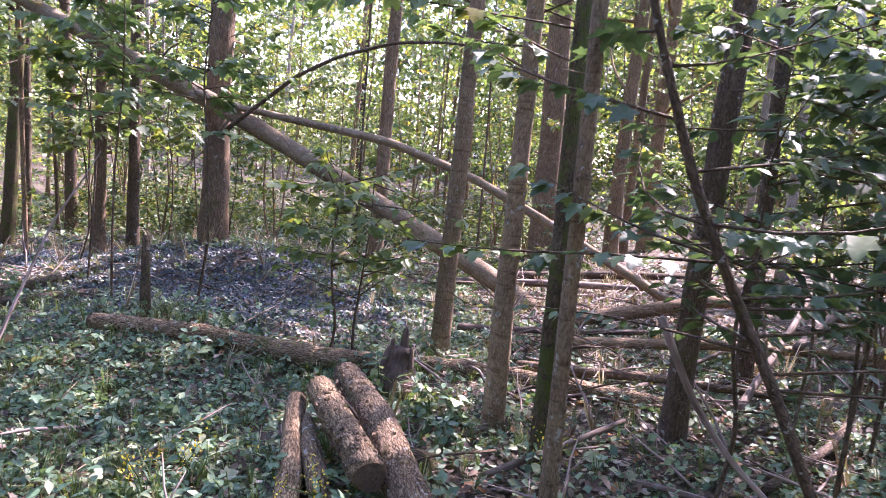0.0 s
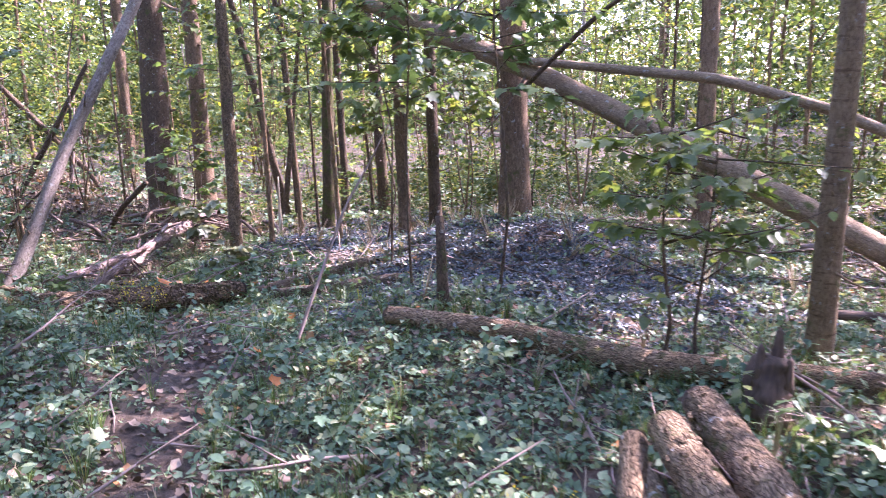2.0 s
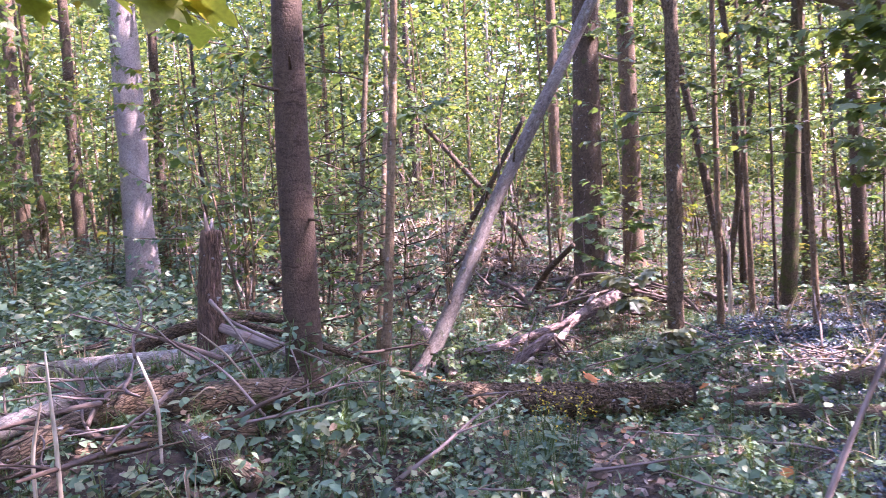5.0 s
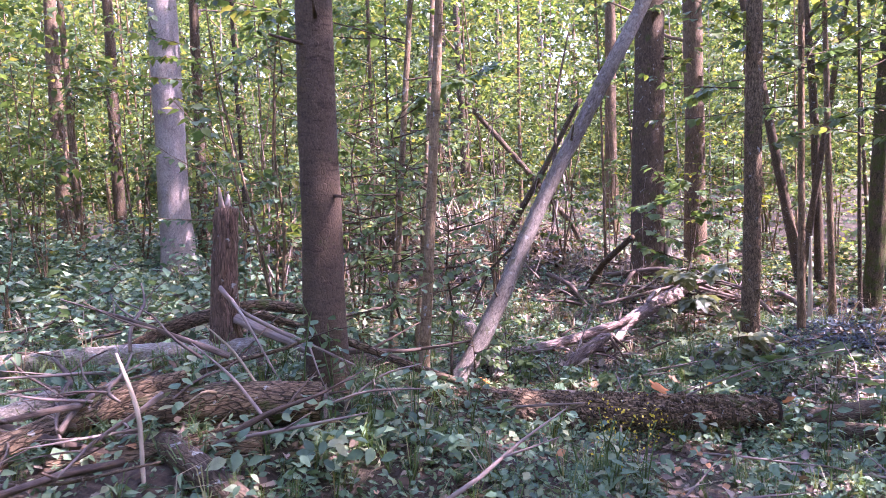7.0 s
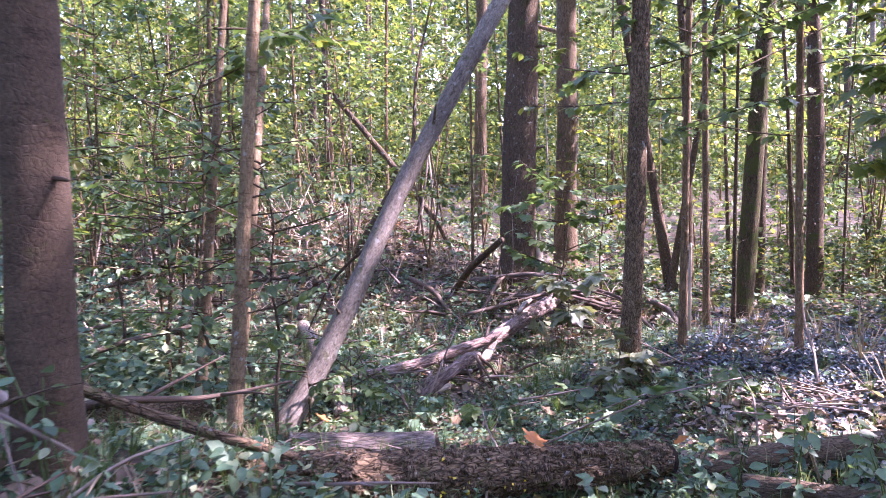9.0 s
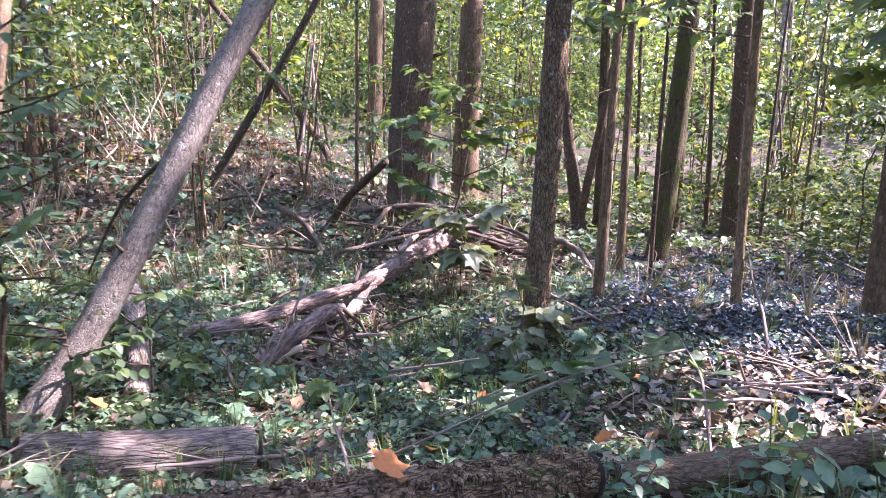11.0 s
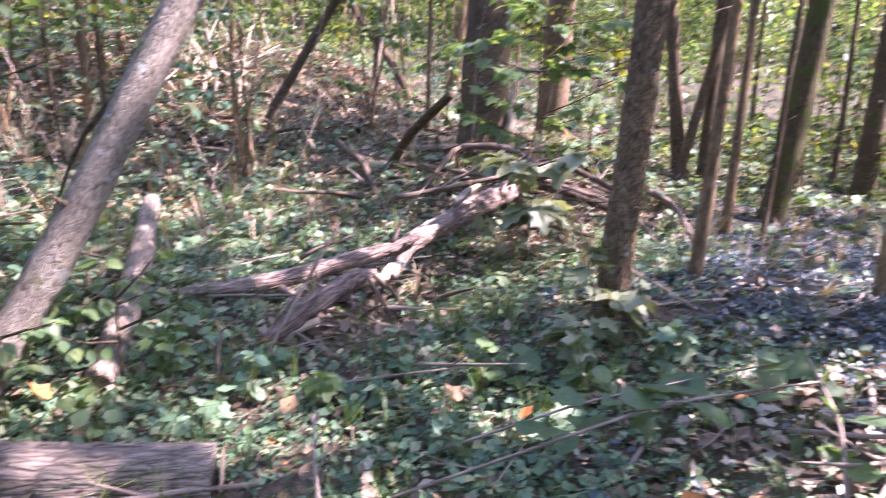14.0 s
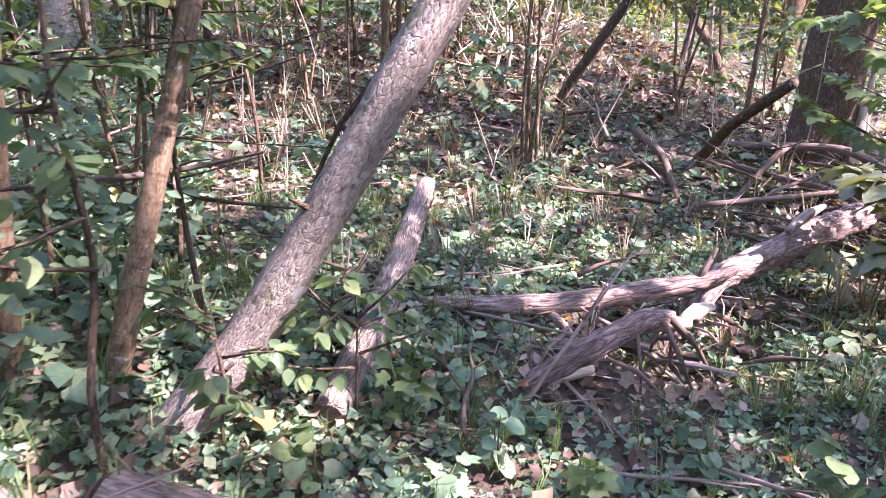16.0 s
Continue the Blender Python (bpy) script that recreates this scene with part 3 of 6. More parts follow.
for k, (x, y, r, lx, ly, h, mat, cr, label) in enumerate(MAIN):
    taken.append((x, y))
    near = math.hypot(x + 2.5, y - 3.5) < 7
    crown = CANOPY[cr] if cr >= 0 else None
    grown.append(tree(x, y, r, lx, ly, h, mat, label, crown, 3 if cr >= 0 else 2, k, 3.0 if near else 2.2, 20 if r > 0.06 and near else 12, 0.08 if near else 0.2, (0.012 if mat in (BARK_BANDED_SHADED, BARK_SMOOTH) else 0.05) if near and r > 0.05 else 0.0, stubs=5 if near else 3))

# wood all round: kinds of trees built once, then repeated
def filler_kinds():
    kinds = []
    for k, (r, h, mat, crown, lab, lx) in enumerate((
            (0.045, 9, BARK_BROWN, UNDER[0], "slim dark forest tree with light green leaves", 0.02),
            (0.04, 8, BARK_BROWN, UNDER[1], "slim brown forest tree with light green leaves", -0.03),
            (0.11, 14, BARK_BROWN, CANOPY[0], "brown forest tree standing in the wood", 0.01),
            (0.15, 15, BARK_DARK, CANOPY[1], "dark forest tree standing in the wood", -0.01),
            (0.024, 7, BARK_GREY, UNDER[2], "thin greyish sapling with light green leaves", 0.05),
            (0.08, 12, BARK_GREY, CANOPY[2], "grey-barked forest tree standing in the wood", 0.02),
            (0.028, 7, BARK_BROWN, UNDER[3], "thin leafy sapling in the understory", -0.04))):
        kinds.append(tree(-30 + k * 2.5, -22, r, lx, 0.01, h, mat, lab, crown, 3, 300 + k, 1.8, 8, 0.6, stubs=0))
    return kinds


KINDS = filler_kinds()


def clear_of(x, y, gap):
    return all((x - a) ** 2 + (y - b) ** 2 > gap * gap for a, b in taken)


def fill_ring(count, r0, r1, weights, seed, gap, rule):
    rg = np.random.default_rng(seed)
    made = tries = 0
    while made < count and tries < count * 40:
        tries += 1
        a, d = rg.uniform(0, 6.283), math.sqrt(rg.uniform(r0 * r0, r1 * r1))
        x, y = -3 + d * math.cos(a), 4 + d * math.sin(a)
        if not clear_of(x, y, gap) or not rule(x, y):
            continue
        taken.append((x, y))
        s = rg.uniform(0.85, 1.2)
        ob = copy_thing(KINDS[rg.choice(7, p=weights)], Matrix.Translation((x, y, float(gz(x, y)))) @ Matrix.Rotation(rg.uniform(0, 6.28), 4, "Z") @ Matrix.Scale(s, 4))
        made += 1


def far_side(x, y):
    """True outside the glade that the path crosses."""
    return not (-7.5 < x < 1.5 and -1.5 < y < 9.5) and not (x > 0.2 and x < 2.7 and y < 10)


def open_north(x, y):
    """False in the thin stretch of wood through which the bright distance shows."""
    return not (-7.5 < x < -0.5 and 10.0 < y < 19)


fill_ring(62, 8, 17, (0.22, 0.2, 0.03, 0.02, 0.26, 0.02, 0.25), 5, 0.8, lambda x, y: far_side(x, y) and open_north(x, y))
fill_ring(130, 17, 32, (0.2, 0.2, 0.09, 0.08, 0.19, 0.06, 0.18), 6, 1.0, lambda x, y: y > -14 and open_north(x, y))


def joined_copies(kinds, spots, names):
    """Far trees in one mesh of stems and one of leaves: copies of the kinds at the spots."""
    for name, label, category, wanted in names:
        groups = {}
        for kind, m in spots:
            for c in kinds[kind].children:
                if (c.name.split(".")[0] == "crown") == wanted:
                    groups.setdefault(c.data.name, (c.data, []))[1].append(m @ c.matrix_basis)
        V, F, B, mats, which, o = [], [], [], [], [], 0
        for me, ms in groups.values():
            co = np.empty(len(me.vertices) * 3, np.float32)
            me.vertices.foreach_get("co", co)
            co = np.column_stack([co.reshape(-1, 3), np.ones(len(me.vertices))])
            faces = [tuple(p.vertices) for p in me.polygons]
            bark = np.zeros((len(co), 3), np.float32)
            if "bark" in me.attributes:
                me.attributes["bark"].data.foreach_get("vector", bark.ravel())
            mat = me.materials[0]
            if mat not in mats:
                mats.append(mat)
            for m in ms:
                V.append(co @ np.array(m).T[:, :3])
                B.append(bark + o % 17)
                F += [tuple(i + o for i in f) for f in faces]
                which += [mats.index(mat)] * len(faces)
                o += len(co)
        me = mesh_of(name, np.vstack(V), F, mats[0], bark=np.vstack(B))
        for mat in mats[1:]:
            me.materials.append(mat)
        me.polygons.foreach_set("material_index", np.array(which, np.int32))
        tagged(new(name, me), label, category, kind="stuff")


rf = np.random.default_rng(8)
spots = []
while len(spots) < 90:
    a, d = rf.uniform(0, 3.1416), math.sqrt(rf.uniform(32 ** 2, 55 ** 2))
    x, y = -3 + d * math.cos(a), 4 + d * math.sin(a)
    spots.append((int(rf.choice(7, p=(0.1, 0.1, 0.22, 0.22, 0.1, 0.16, 0.1))), Matrix.Translation((x, y, float(gz(x, y)))) @ Matrix.Rotation(rf.uniform(0, 6.28), 4, "Z") @ Matrix.Scale(rf.uniform(0.85, 1.2), 4)))
joined_copies(KINDS, spots, (("far_trunks", "dark trunks and limbs of the far wood", "trees", False), ("far_crowns", "green crowns of the far wood", "foliage", True)))


# slim bare poles between the larger trees
POLES = [tree(-40 + k * 2.5, -22, r, lx, 0.02, h, mat, lab, None, 0, 330 + k, 1.8, 7, 0.5, stubs=0) for k, (r, h, mat, lab, lx) in enumerate((
    (0.03, 8, BARK_DARK, "slim dark bare pole of a young tree", 0.03), (0.022, 7, BARK_BROWN, "thin brown bare pole of a young tree", -0.05), (0.045, 10, BARK_DARK, "slim dark straight young tree", 0.0)))]
rp = np.random.default_rng(71)
made = 0
while made < 56:
    a, d = rp.uniform(math.radians(55), math.radians(190)), rp.uniform(8.5, 24)
    x, y = -3 + d * math.cos(a), 3 + d * math.sin(a)
    if not clear_of(x, y, 0.45) or not far_side(x, y) or (-9 < x < -6 and 5 < y < 9.6):
        continue
    taken.append((x, y))
    m = pose(x, y, float(gz(x, y)), rp.normal(0, 3), rp.normal(0, 3), rp.uniform(0, 360)) @ Matrix.Scale(rp.uniform(0.7, 1.1), 4)
    if made < 3:
        POLES[made].matrix_basis = m
    else:
        copy_thing(POLES[made % 3], m)
    made += 1


# tall trees added on the sunny side so that their crowns shade the glade
rt = np.random.default_rng(55)
for x, y in ((5.2, 7.4), (6.8, 9.6), (8.9, 7.2), (7.6, 12.4), (10.5, 10.2), (5.6, 13.6), (4.9, 10.4), (9.6, 14.3)):
    taken.append((x, y))
    copy_thing(KINDS[int(rt.choice((2, 3, 5)))], Matrix.Translation((x, y, float(gz(x, y)))) @ Matrix.Rotation(rt.uniform(0, 6.28), 4, "Z"))


# the crown that would close the sunny clearing stands a little aside
for o in list(scene.objects):
    if o.name.startswith("tree") and abs(o.matrix_basis.translation.x + 1.9) < 0.15 and abs(o.matrix_basis.translation.y - 12.8) < 0.15:
        o.matrix_basis = Matrix.Translation((1.7, 1.0, 0)) @ o.matrix_basis

# far wood: leaves of shrubs and trees beyond the single trunks
def far_wood(name, label, n, r0, r1, low, high, size, mat, seed, clump=40, wide=(0.9, 0.9, 0.6), thin=0.5):
    rg = np.random.default_rng(seed)
    k = n // clump
    a, d = rg.uniform(0, 6.283, k), np.sqrt(rg.uniform(r0 * r0, r1 * r1, k))
    cx, cy = -3 + d * np.cos(a), 4 + d * np.sin(a)
    cen = np.stack([cx, cy, gz(cx, cy) + low + (high - low) * rg.uniform(0, 1, k) ** 1.3], 1)
    north = (np.arctan2(-cx, cy) > -0.04) & (np.arctan2(-cx, cy) < 0.56) & (cy > 0)
    w = rg.choice(np.flatnonzero(rg.uniform(0, 1, k) > thin * north), n)
    pos = cen[w] + rg.normal(0, 1, (n, 3)) * np.array(wide)
    pos[:, 2] = np.maximum(pos[:, 2], gz(pos[:, 0], pos[:, 1]) + 0.03)
    R = turns(rg.uniform(0, 6.283, n), rg.normal(-0.3, 0.5, n), rg.normal(0, 0.5, n))
    return tagged(new(name, bake(name, [TRI], pos, R, size * rg.uniform(0.6, 1.3, n), mat)), label, "foliage", kind="stuff")


far_wood("shrub_leaves", "light green leaves of shrubs in the wood", 60000, 13, 26, 0.2, 2.8, 0.1, LEAF_FAR_SHADED, 21)
far_wood("low_leaves", "low green leaves on the wood floor", 18000, 9.5, 17, 0.05, 0.7, 0.085, LEAF_UNDER, 24, 30, (0.5, 0.5, 0.18))
far_wood("shrub_leaves", "light green leaves of far shrubs", 120000, 22, 44, 0.2, 9.0, 0.19, LEAF_FAR_SHADED, 22, 50, (1.2, 1.2, 0.8))
far_wood("shrub_leaves", "yellow-green leaves of trees in the wood", 110000, 17, 34, 2.0, 9.5, 0.17, LEAF_FAR_SHADED, 27, 50, (1.3, 1.3, 0.7))
far_wood("wood_edge_leaves", "sunlit leaves of the far wood", 150000, 34, 54, 0.4, 15.0, 0.6, LEAF_FAR_SHADED, 23, 60, (1.8, 1.8, 1.2))

far_wood("wood_edge_leaves", "dim green leaves deep in the far wood", 80000, 56, 74, 0.2, 20.0, 1.4, LEAF_FAR_SHADED, 28, 60, (2.4, 2.4, 1.4))


# unseen leaves added behind the walk's start, to hold back light from the sky
rc = np.random.default_rng(61)
m = 16000
hub = np.stack([rc.uniform(-16, 16, 260), rc.uniform(-17, -1.5, 260), rc.uniform(3.0, 13, 260)], 1)
pos = hub[rc.integers(0, 260, m)] + rc.normal(0, 1, (m, 3)) * np.array([1.2, 1.2, 0.6])
pos = pos[(pos[:, 1] < -0.8) & (pos[:, 2] > 1.6)]
tagged(new("wood_edge_leaves", bake("wood_edge_leaves", [TRI], pos, turns(rc.uniform(0, 6.283, len(pos)), rc.normal(-0.3, 0.5, len(pos)), rc.normal(0, 0.5, len(pos))), rc.uniform(0.25, 0.5, len(pos)), LEAF_CANOPY)), "unseen leaves added behind the path to block sky light", "foliage", kind="stuff")


# unseen leaves added high up to shade the glade, with holes for sun spots
LIT_SPOTS = ((-4.25, 7.2, 0.85), (-6.75, 6.9, 0.45), (-7.2, 8.3, 0.35), (-11.0, 8.4, 1.0), (-1.4, 10.0, 0.6), (-0.35, 3.2, 0.3), (0.1, 5.0, 0.4), (-1.2, 3.5, 0.25), (-4.6, 9.0, 0.6), (-6.6, 4.6, 0.4), (-8.0, 3.6, 0.8), (-9.6, 4.2, 0.9), (-9.4, 6.4, 0.4), (-2.6, 4.2, 0.25), (-7.0, 4.9, 0.7), (-8.4, 5.3, 0.6), (-4.9, 5.6, 0.25), (-5.2, 6.7, 0.35), (-3.3, 5.3, 0.3), (-1.0, 6.6, 0.4))
k = 150
spot = np.vstack([np.stack([rc.uniform(-12.5, 0.5, k), rc.uniform(2.0, 10.5, k)], 1), np.stack([rc.uniform(-6.8, 0.0, 90), rc.uniform(7.0, 14.0, 90)], 1)])
k = len(spot)
high = rc.uniform(7.5, 11.5, k)
aim = np.array(sun_dir) / sun_dir.z
hub = np.column_stack([spot + high[:, None] * aim[:2], high])
m = 10500
pos = hub[rc.integers(0, k, m)] + rc.normal(0, 1, (m, 3)) * np.array([0.55, 0.55, 0.3])
fall = pos[:, :2] - (pos[:, 2:] + 0.2) * aim[:2]
free = np.ones(m, bool)
for x, y, r in LIT_SPOTS:
    free &= np.hypot(fall[:, 0] - x, fall[:, 1] - y) > r
pos = pos[free]
tagged(new("high_crown_leaves", bake("high_crown_leaves", [TRI], pos, turns(rc.uniform(0, 6.283, len(pos)), rc.normal(-0.3, 0.4, len(pos)), rc.normal(0, 0.4, len(pos))), rc.uniform(0.1, 0.24, len(pos)), LEAF_CANOPY)), "unseen leaves added over the glade to shape the sun", "foliage", kind="stuff")


# ---- leaning and fallen wood ----
def stem_thing(name, points, radii, mat, label, category, n=14, step=0.06, ridges=0.0, ends=(None, None), seed=0, wob=0.06, flare=0.0):
    """A single trunk, log or branch through the points, with sawn or broken ends."""
    p0 = np.array(points[0], float)
    ob = root(name, *p0, label, category)
    loc = [np.array(p, float) - p0 for p in points]
    V, F, B = tube(loc, radii, n, step, wob, seed, ridges, max(7, int(2 * math.pi * max(radii) / 0.03)), flare)
    part("bark" if ridges else "stem", mesh_of(name, V, F, mat, bark=B), ob)
    for k, e in enumerate(ends):
        if e is None:
            continue
        c, d = (loc[0], loc[0] - loc[1]) if k == 0 else (loc[-1], loc[-1] - loc[-2])
        d = d / np.linalg.norm(d)
        c = c + d * 0.22 * radii[0 if k == 0 else -1]
        V, F, B = disc(c, d, 0.93 * radii[0 if k == 0 else -1], 5, seed + k)
        part("sawn_end", mesh_of("sawn_end", V, F, e, bark=B), ob, "pale sawn end grain" if e is WOOD_PALE else "weathered sawn end, dark if hollow")
    return ob


def on(x, y, up=0.0):
    return (x, y, float(gz(x, y)) + up)


def side_branches(ob, specs, mat):
    """Extra limbs of a fallen thing, each a part of its own; points in the world."""
    o = np.array(ob.matrix_basis.translation)
    for k, (pts, r) in enumerate(specs):
        V, F, B = tube([np.array(p) - o for p in pts], np.linspace(r, r * 0.35, len(pts)), 7 if r > 0.015 else 5, 0.12, 0.1, 70 + k, blunt=False)
        part("branch", mesh_of("branch", V, F, mat, bark=B), ob)


lean = stem_thing("fallen_tree", [(0.95, 7.35, 0.05), (0.72, 7.4, 0.21), (-0.85, 7.6, 1.0), (-2.35, 7.8, 1.72), (-3.6, 8.05, 2.2), (-4.8, 8.3, 2.68), (-7.2, 8.8, 3.7)], [0.105, 0.105, 0.1, 0.095, 0.09, 0.08, 0.05], BARK_LEAN_SUNLIT, "fallen brown trunk leaning against a standing tree", "fallen tree", 20, 0.06, 0.05, (WOOD_DARK, None), 1, 0.05)
side_branches(lean, [([(-2.38, 7.7, 1.55), (-1.95, 7.3, 1.83), (-1.55, 7.05, 2.12), (-1.13, 6.8, 2.31), (-0.61, 6.6, 2.46), (-0.13, 6.4, 2.48), (0.3, 6.3, 2.45)], 0.026),
                     ([(-2.35, 7.75, 1.7), (-2.5, 7.5, 1.35), (-2.7, 7.3, 1.1)], 0.015), ([(-3.3, 8.0, 2.1), (-3.0, 7.6, 2.3), (-2.7, 7.2, 2.35)], 0.014)], BARK_DARK)
lean2 = stem_thing("fallen_tree", [(-2.75, 7.72, 1.9), (-2.41, 7.7, 1.8), (-0.65, 7.5, 1.59), (0.2, 7.45, 1.33), (1.04, 7.4, 0.94), (2.4, 7.35, 0.25), (2.7, 7.3, 0.1)], [0.03, 0.036, 0.045, 0.046, 0.048, 0.05, 0.05], BARK_LEAN_SUNLIT, "thin dead pole leaning across the wood", "fallen tree", 10, 0.1, 0, (None, None), 2)
grey = stem_thing("leaning_tree", [(-6.42, 4.98, -0.5), (-6.38, 5.08, -0.34), (-6.38, 5.33, -0.03), (-6.3, 5.93, 1.06), (-6.0, 6.5, 2.2), (-5.68, 7.1, 3.5), (-5.2, 8.0, 5.6)], [0.074, 0.069, 0.064, 0.057, 0.05, 0.042, 0.026], BARK_GREY, "grey lichen-covered dead tree leaning steeply", "tree", 22, 0.04, 0.07, (None, None), 3, 0.09, 0.2)
side_branches(grey, [([(-6.29, 5.97, 1.13), (-6.45, 6.15, 1.35), (-6.5, 6.2, 1.75), (-6.55, 6.4, 2.3)], 0.018), ([(-6.33, 5.75, 0.75), (-6.6, 5.6, 0.5), (-6.75, 5.5, 0.15)], 0.014), ([(-6.2, 6.1, 1.42), (-6.05, 6.0, 1.55)], 0.012), ([(-6.36, 5.5, 0.3), (-6.28, 5.42, 0.37)], 0.014)], BARK_DARK)
snag = stem_thing("tree_snag", [on(-5.71, 3.35, -0.15), on(-5.71, 3.35, 0.05), (-5.70, 3.37, 0.85), (-5.69, 3.4, 1.14)], [0.1, 0.078, 0.066, 0.06], BARK_RED, "broken reddish-brown tree stump with jagged top", "stump", 20, 0.03, 0.08, (None, None), 4, 0.06, 0.6)
side_branches(snag, [([(-5.69, 3.4, 1.12), (-5.72, 3.42, 1.2)], 0.022), ([(-5.66, 3.37, 1.12), (-5.65, 3.36, 1.24)], 0.018), ([(-5.64, 3.4, 0.42), (-5.55, 3.46, 0.5), (-5.5, 3.5, 0.45)], 0.02)], WOOD_GREY)
stem_thing("tree_snag", [on(-2.12, 5.16, -0.1), on(-2.12, 5.16, 0.3), (-2.14, 5.18, 0.75)], [0.042, 0.034, 0.028], BARK_DARK, "short broken dark sapling snag in groundcover", "stump", 12, 0.04, 0.06, (None, None), 5, 0.1, 0.4)
stump = stem_thing("stump", [on(-0.2, 4.42, -0.1), on(-0.2, 4.42, 0.1), on(-0.19, 4.43, 0.3)], [0.11, 0.09, 0.07], WOOD_DARK, "rotten dark stump with a broken splintered top", "stump", 18, 0.02, 0.3, (None, None), 6, 0.2, 0.5)
side_branches(stump, [([on(-0.25, 4.41, 0.18), on(-0.25, 4.41, 0.36)], 0.04), ([on(-0.19, 4.46, 0.18), on(-0.18, 4.47, 0.42)], 0.045), ([on(-0.14, 4.4, 0.15), on(-0.13, 4.4, 0.31)], 0.035)], WOOD_DARK)
white_snag = stem_thing("split_stub", [on(-8.42, 9.55, -0.1), on(-8.43, 9.58, 0.3), (-8.46, 9.62, 0.05), (-8.5, 9.66, 0.42)], [0.045, 0.05, 0.045, 0.012], WOOD_PALE, "pale split wood stub of a broken tree", "stump", 9, 0.04, 0, (None, None), 7, 0.2)
stem_thing("split_stub", [on(-5.97, 8.72, -0.1), on(-5.97, 8.72, 0.3), (-5.98, 8.74, 0.5)], [0.022, 0.022, 0.01], WOOD_PALE, "thin pale split stub catching sunlight", "stump", 8, 0.04, 0, (None, None), 8, 0.2)

PLATE = (np.array([(-0.3, -0.5, 0), (0.3, -0.45, 0), (0.34, 0.4, 0), (-0.26, 0.5, 0), (-0.2, -0.36, 0.26), (0.2, -0.3, 0.32), (0.22, 0.28, 0.28), (-0.16, 0.36, 0.22)], float), [(4, 5, 6, 7), (0, 1, 5, 4), (1, 2, 6, 5), (2, 3, 7, 6), (3, 0, 4, 7)])


def bark_crust(ob, points, radii, n, size, mat, seed):
    """Broken plates of bark that stand proud all round a log."""
    rg = np.random.default_rng(seed)
    pts = np.array(points, float) - np.array(points[0], float)
    d = np.r_[0, np.cumsum(np.linalg.norm(np.diff(pts, axis=0), axis=1))]
    f = rg.uniform(0.02, 0.98, n) * d[-1]
    c = np.stack([np.interp(f, d, pts[:, k]) for k in range(3)], 1)
    r = np.interp(f, d, radii)
    axis = (pts[-1] - pts[0]) / d[-1]
    u = np.cross(axis, (0, 0, 1.0))
    u /= np.linalg.norm(u)
    v = np.cross(u, axis)
    a = rg.uniform(0, 6.283, n)
    out = np.cos(a)[:, None] * u + np.sin(a)[:, None] * v
    side = np.cross(np.broadcast_to(axis, out.shape), out)
    R = np.stack([side, np.broadcast_to(axis, out.shape), out], 2) @ turns(rg.normal(0, 0.25, n), rg.normal(0, 0.1, n), rg.normal(0, 0.15, n))
    me = bake("bark_crust", [PLATE], c + out * (r * rg.uniform(0.95, 1.03, n))[:, None], R, rg.uniform(*size, n), mat, False)
    co = np.empty(len(me.vertices) * 3, np.float32)
    me.vertices.foreach_get("co", co)
    me.attributes.new("bark", "FLOAT_VECTOR", "POINT").data.foreach_set("vector", co)
    part("bark_crust", me, ob, "broken plates of thick bark")["kind"] = "stuff"


# logs by the start of the path
bark_crust(stem_thing("log", [(-0.2, 2.72, 0.29), (-0.36, 3.1, 0.31), (-0.55, 3.56, 0.32)], [0.068, 0.07, 0.068], BARK_PILE, "cut log with plated bark on a small log pile", "log", 36, 0.014, 0.1, (WOOD_DARK, BARK_PILE), 11, 0.05), [(-0.2, 2.72, 0.29), (-0.36, 3.1, 0.31), (-0.55, 3.56, 0.32)], [0.068, 0.07, 0.068], 130, (0.018, 0.04), BARK_PILE, 802)
# its dark near disc stands for the shade inside a hollow end
bark_crust(stem_thing("log", [(0.11, 2.25, 0.1), (-0.02, 2.7, 0.2), (-0.22, 3.3, 0.28), (-0.46, 3.85, 0.31)], [0.084, 0.083, 0.08, 0.072], BARK_PILE, "ridged brown log on a small log pile", "log", 40, 0.014, 0.11, (WOOD_DARK, WOOD_GREY), 12, 0.05), [(0.11, 2.25, 0.1), (-0.02, 2.7, 0.2), (-0.22, 3.3, 0.28), (-0.46, 3.85, 0.31)], [0.084, 0.083, 0.08, 0.072], 220, (0.018, 0.042), BARK_PILE, 803)
stem_thing("log", [(-0.5, 2.5, 0.06), (-0.55, 2.9, 0.12), (-0.66, 3.56, 0.25)], [0.055, 0.055, 0.05], BARK_PILE, "brown weathered log beside a log pile", "log", 24, 0.02, 0.1, (WOOD_GREY, WOOD_GREY), 13, 0.05)
stem_thing("log", [(-0.27, 2.4, 0.05), (-0.36, 2.7, 0.11), (-0.5, 3.1, 0.18), (-0.58, 3.4, 0.2)], [0.05, 0.05, 0.046, 0.04], BARK_PILE, "pale thin log low in a log pile", "log", 20, 0.02, 0.09, (WOOD_GREY, WOOD_GREY), 14, 0.08)
stem_thing("log", [on(-0.35, 3.55, 0.03), on(0.05, 3.3, 0.03)], [0.06, 0.06], BARK_MOSSY, "mossy log lying under a log pile", "log", 14, 0.04, 0.06, (None, None), 15)
stem_thing("log", [on(-2.35, 4.86, 0.06), on(-1.6, 4.8, 0.07), on(-0.84, 4.74, 0.08), on(-0.4, 4.8, 0.08)], [0.06, 0.068, 0.075, 0.075], BARK_PILE, "brown fallen log lying beside groundcover", "log", 24, 0.025, 0.09, (WOOD_DARK, None), 16, 0.06)
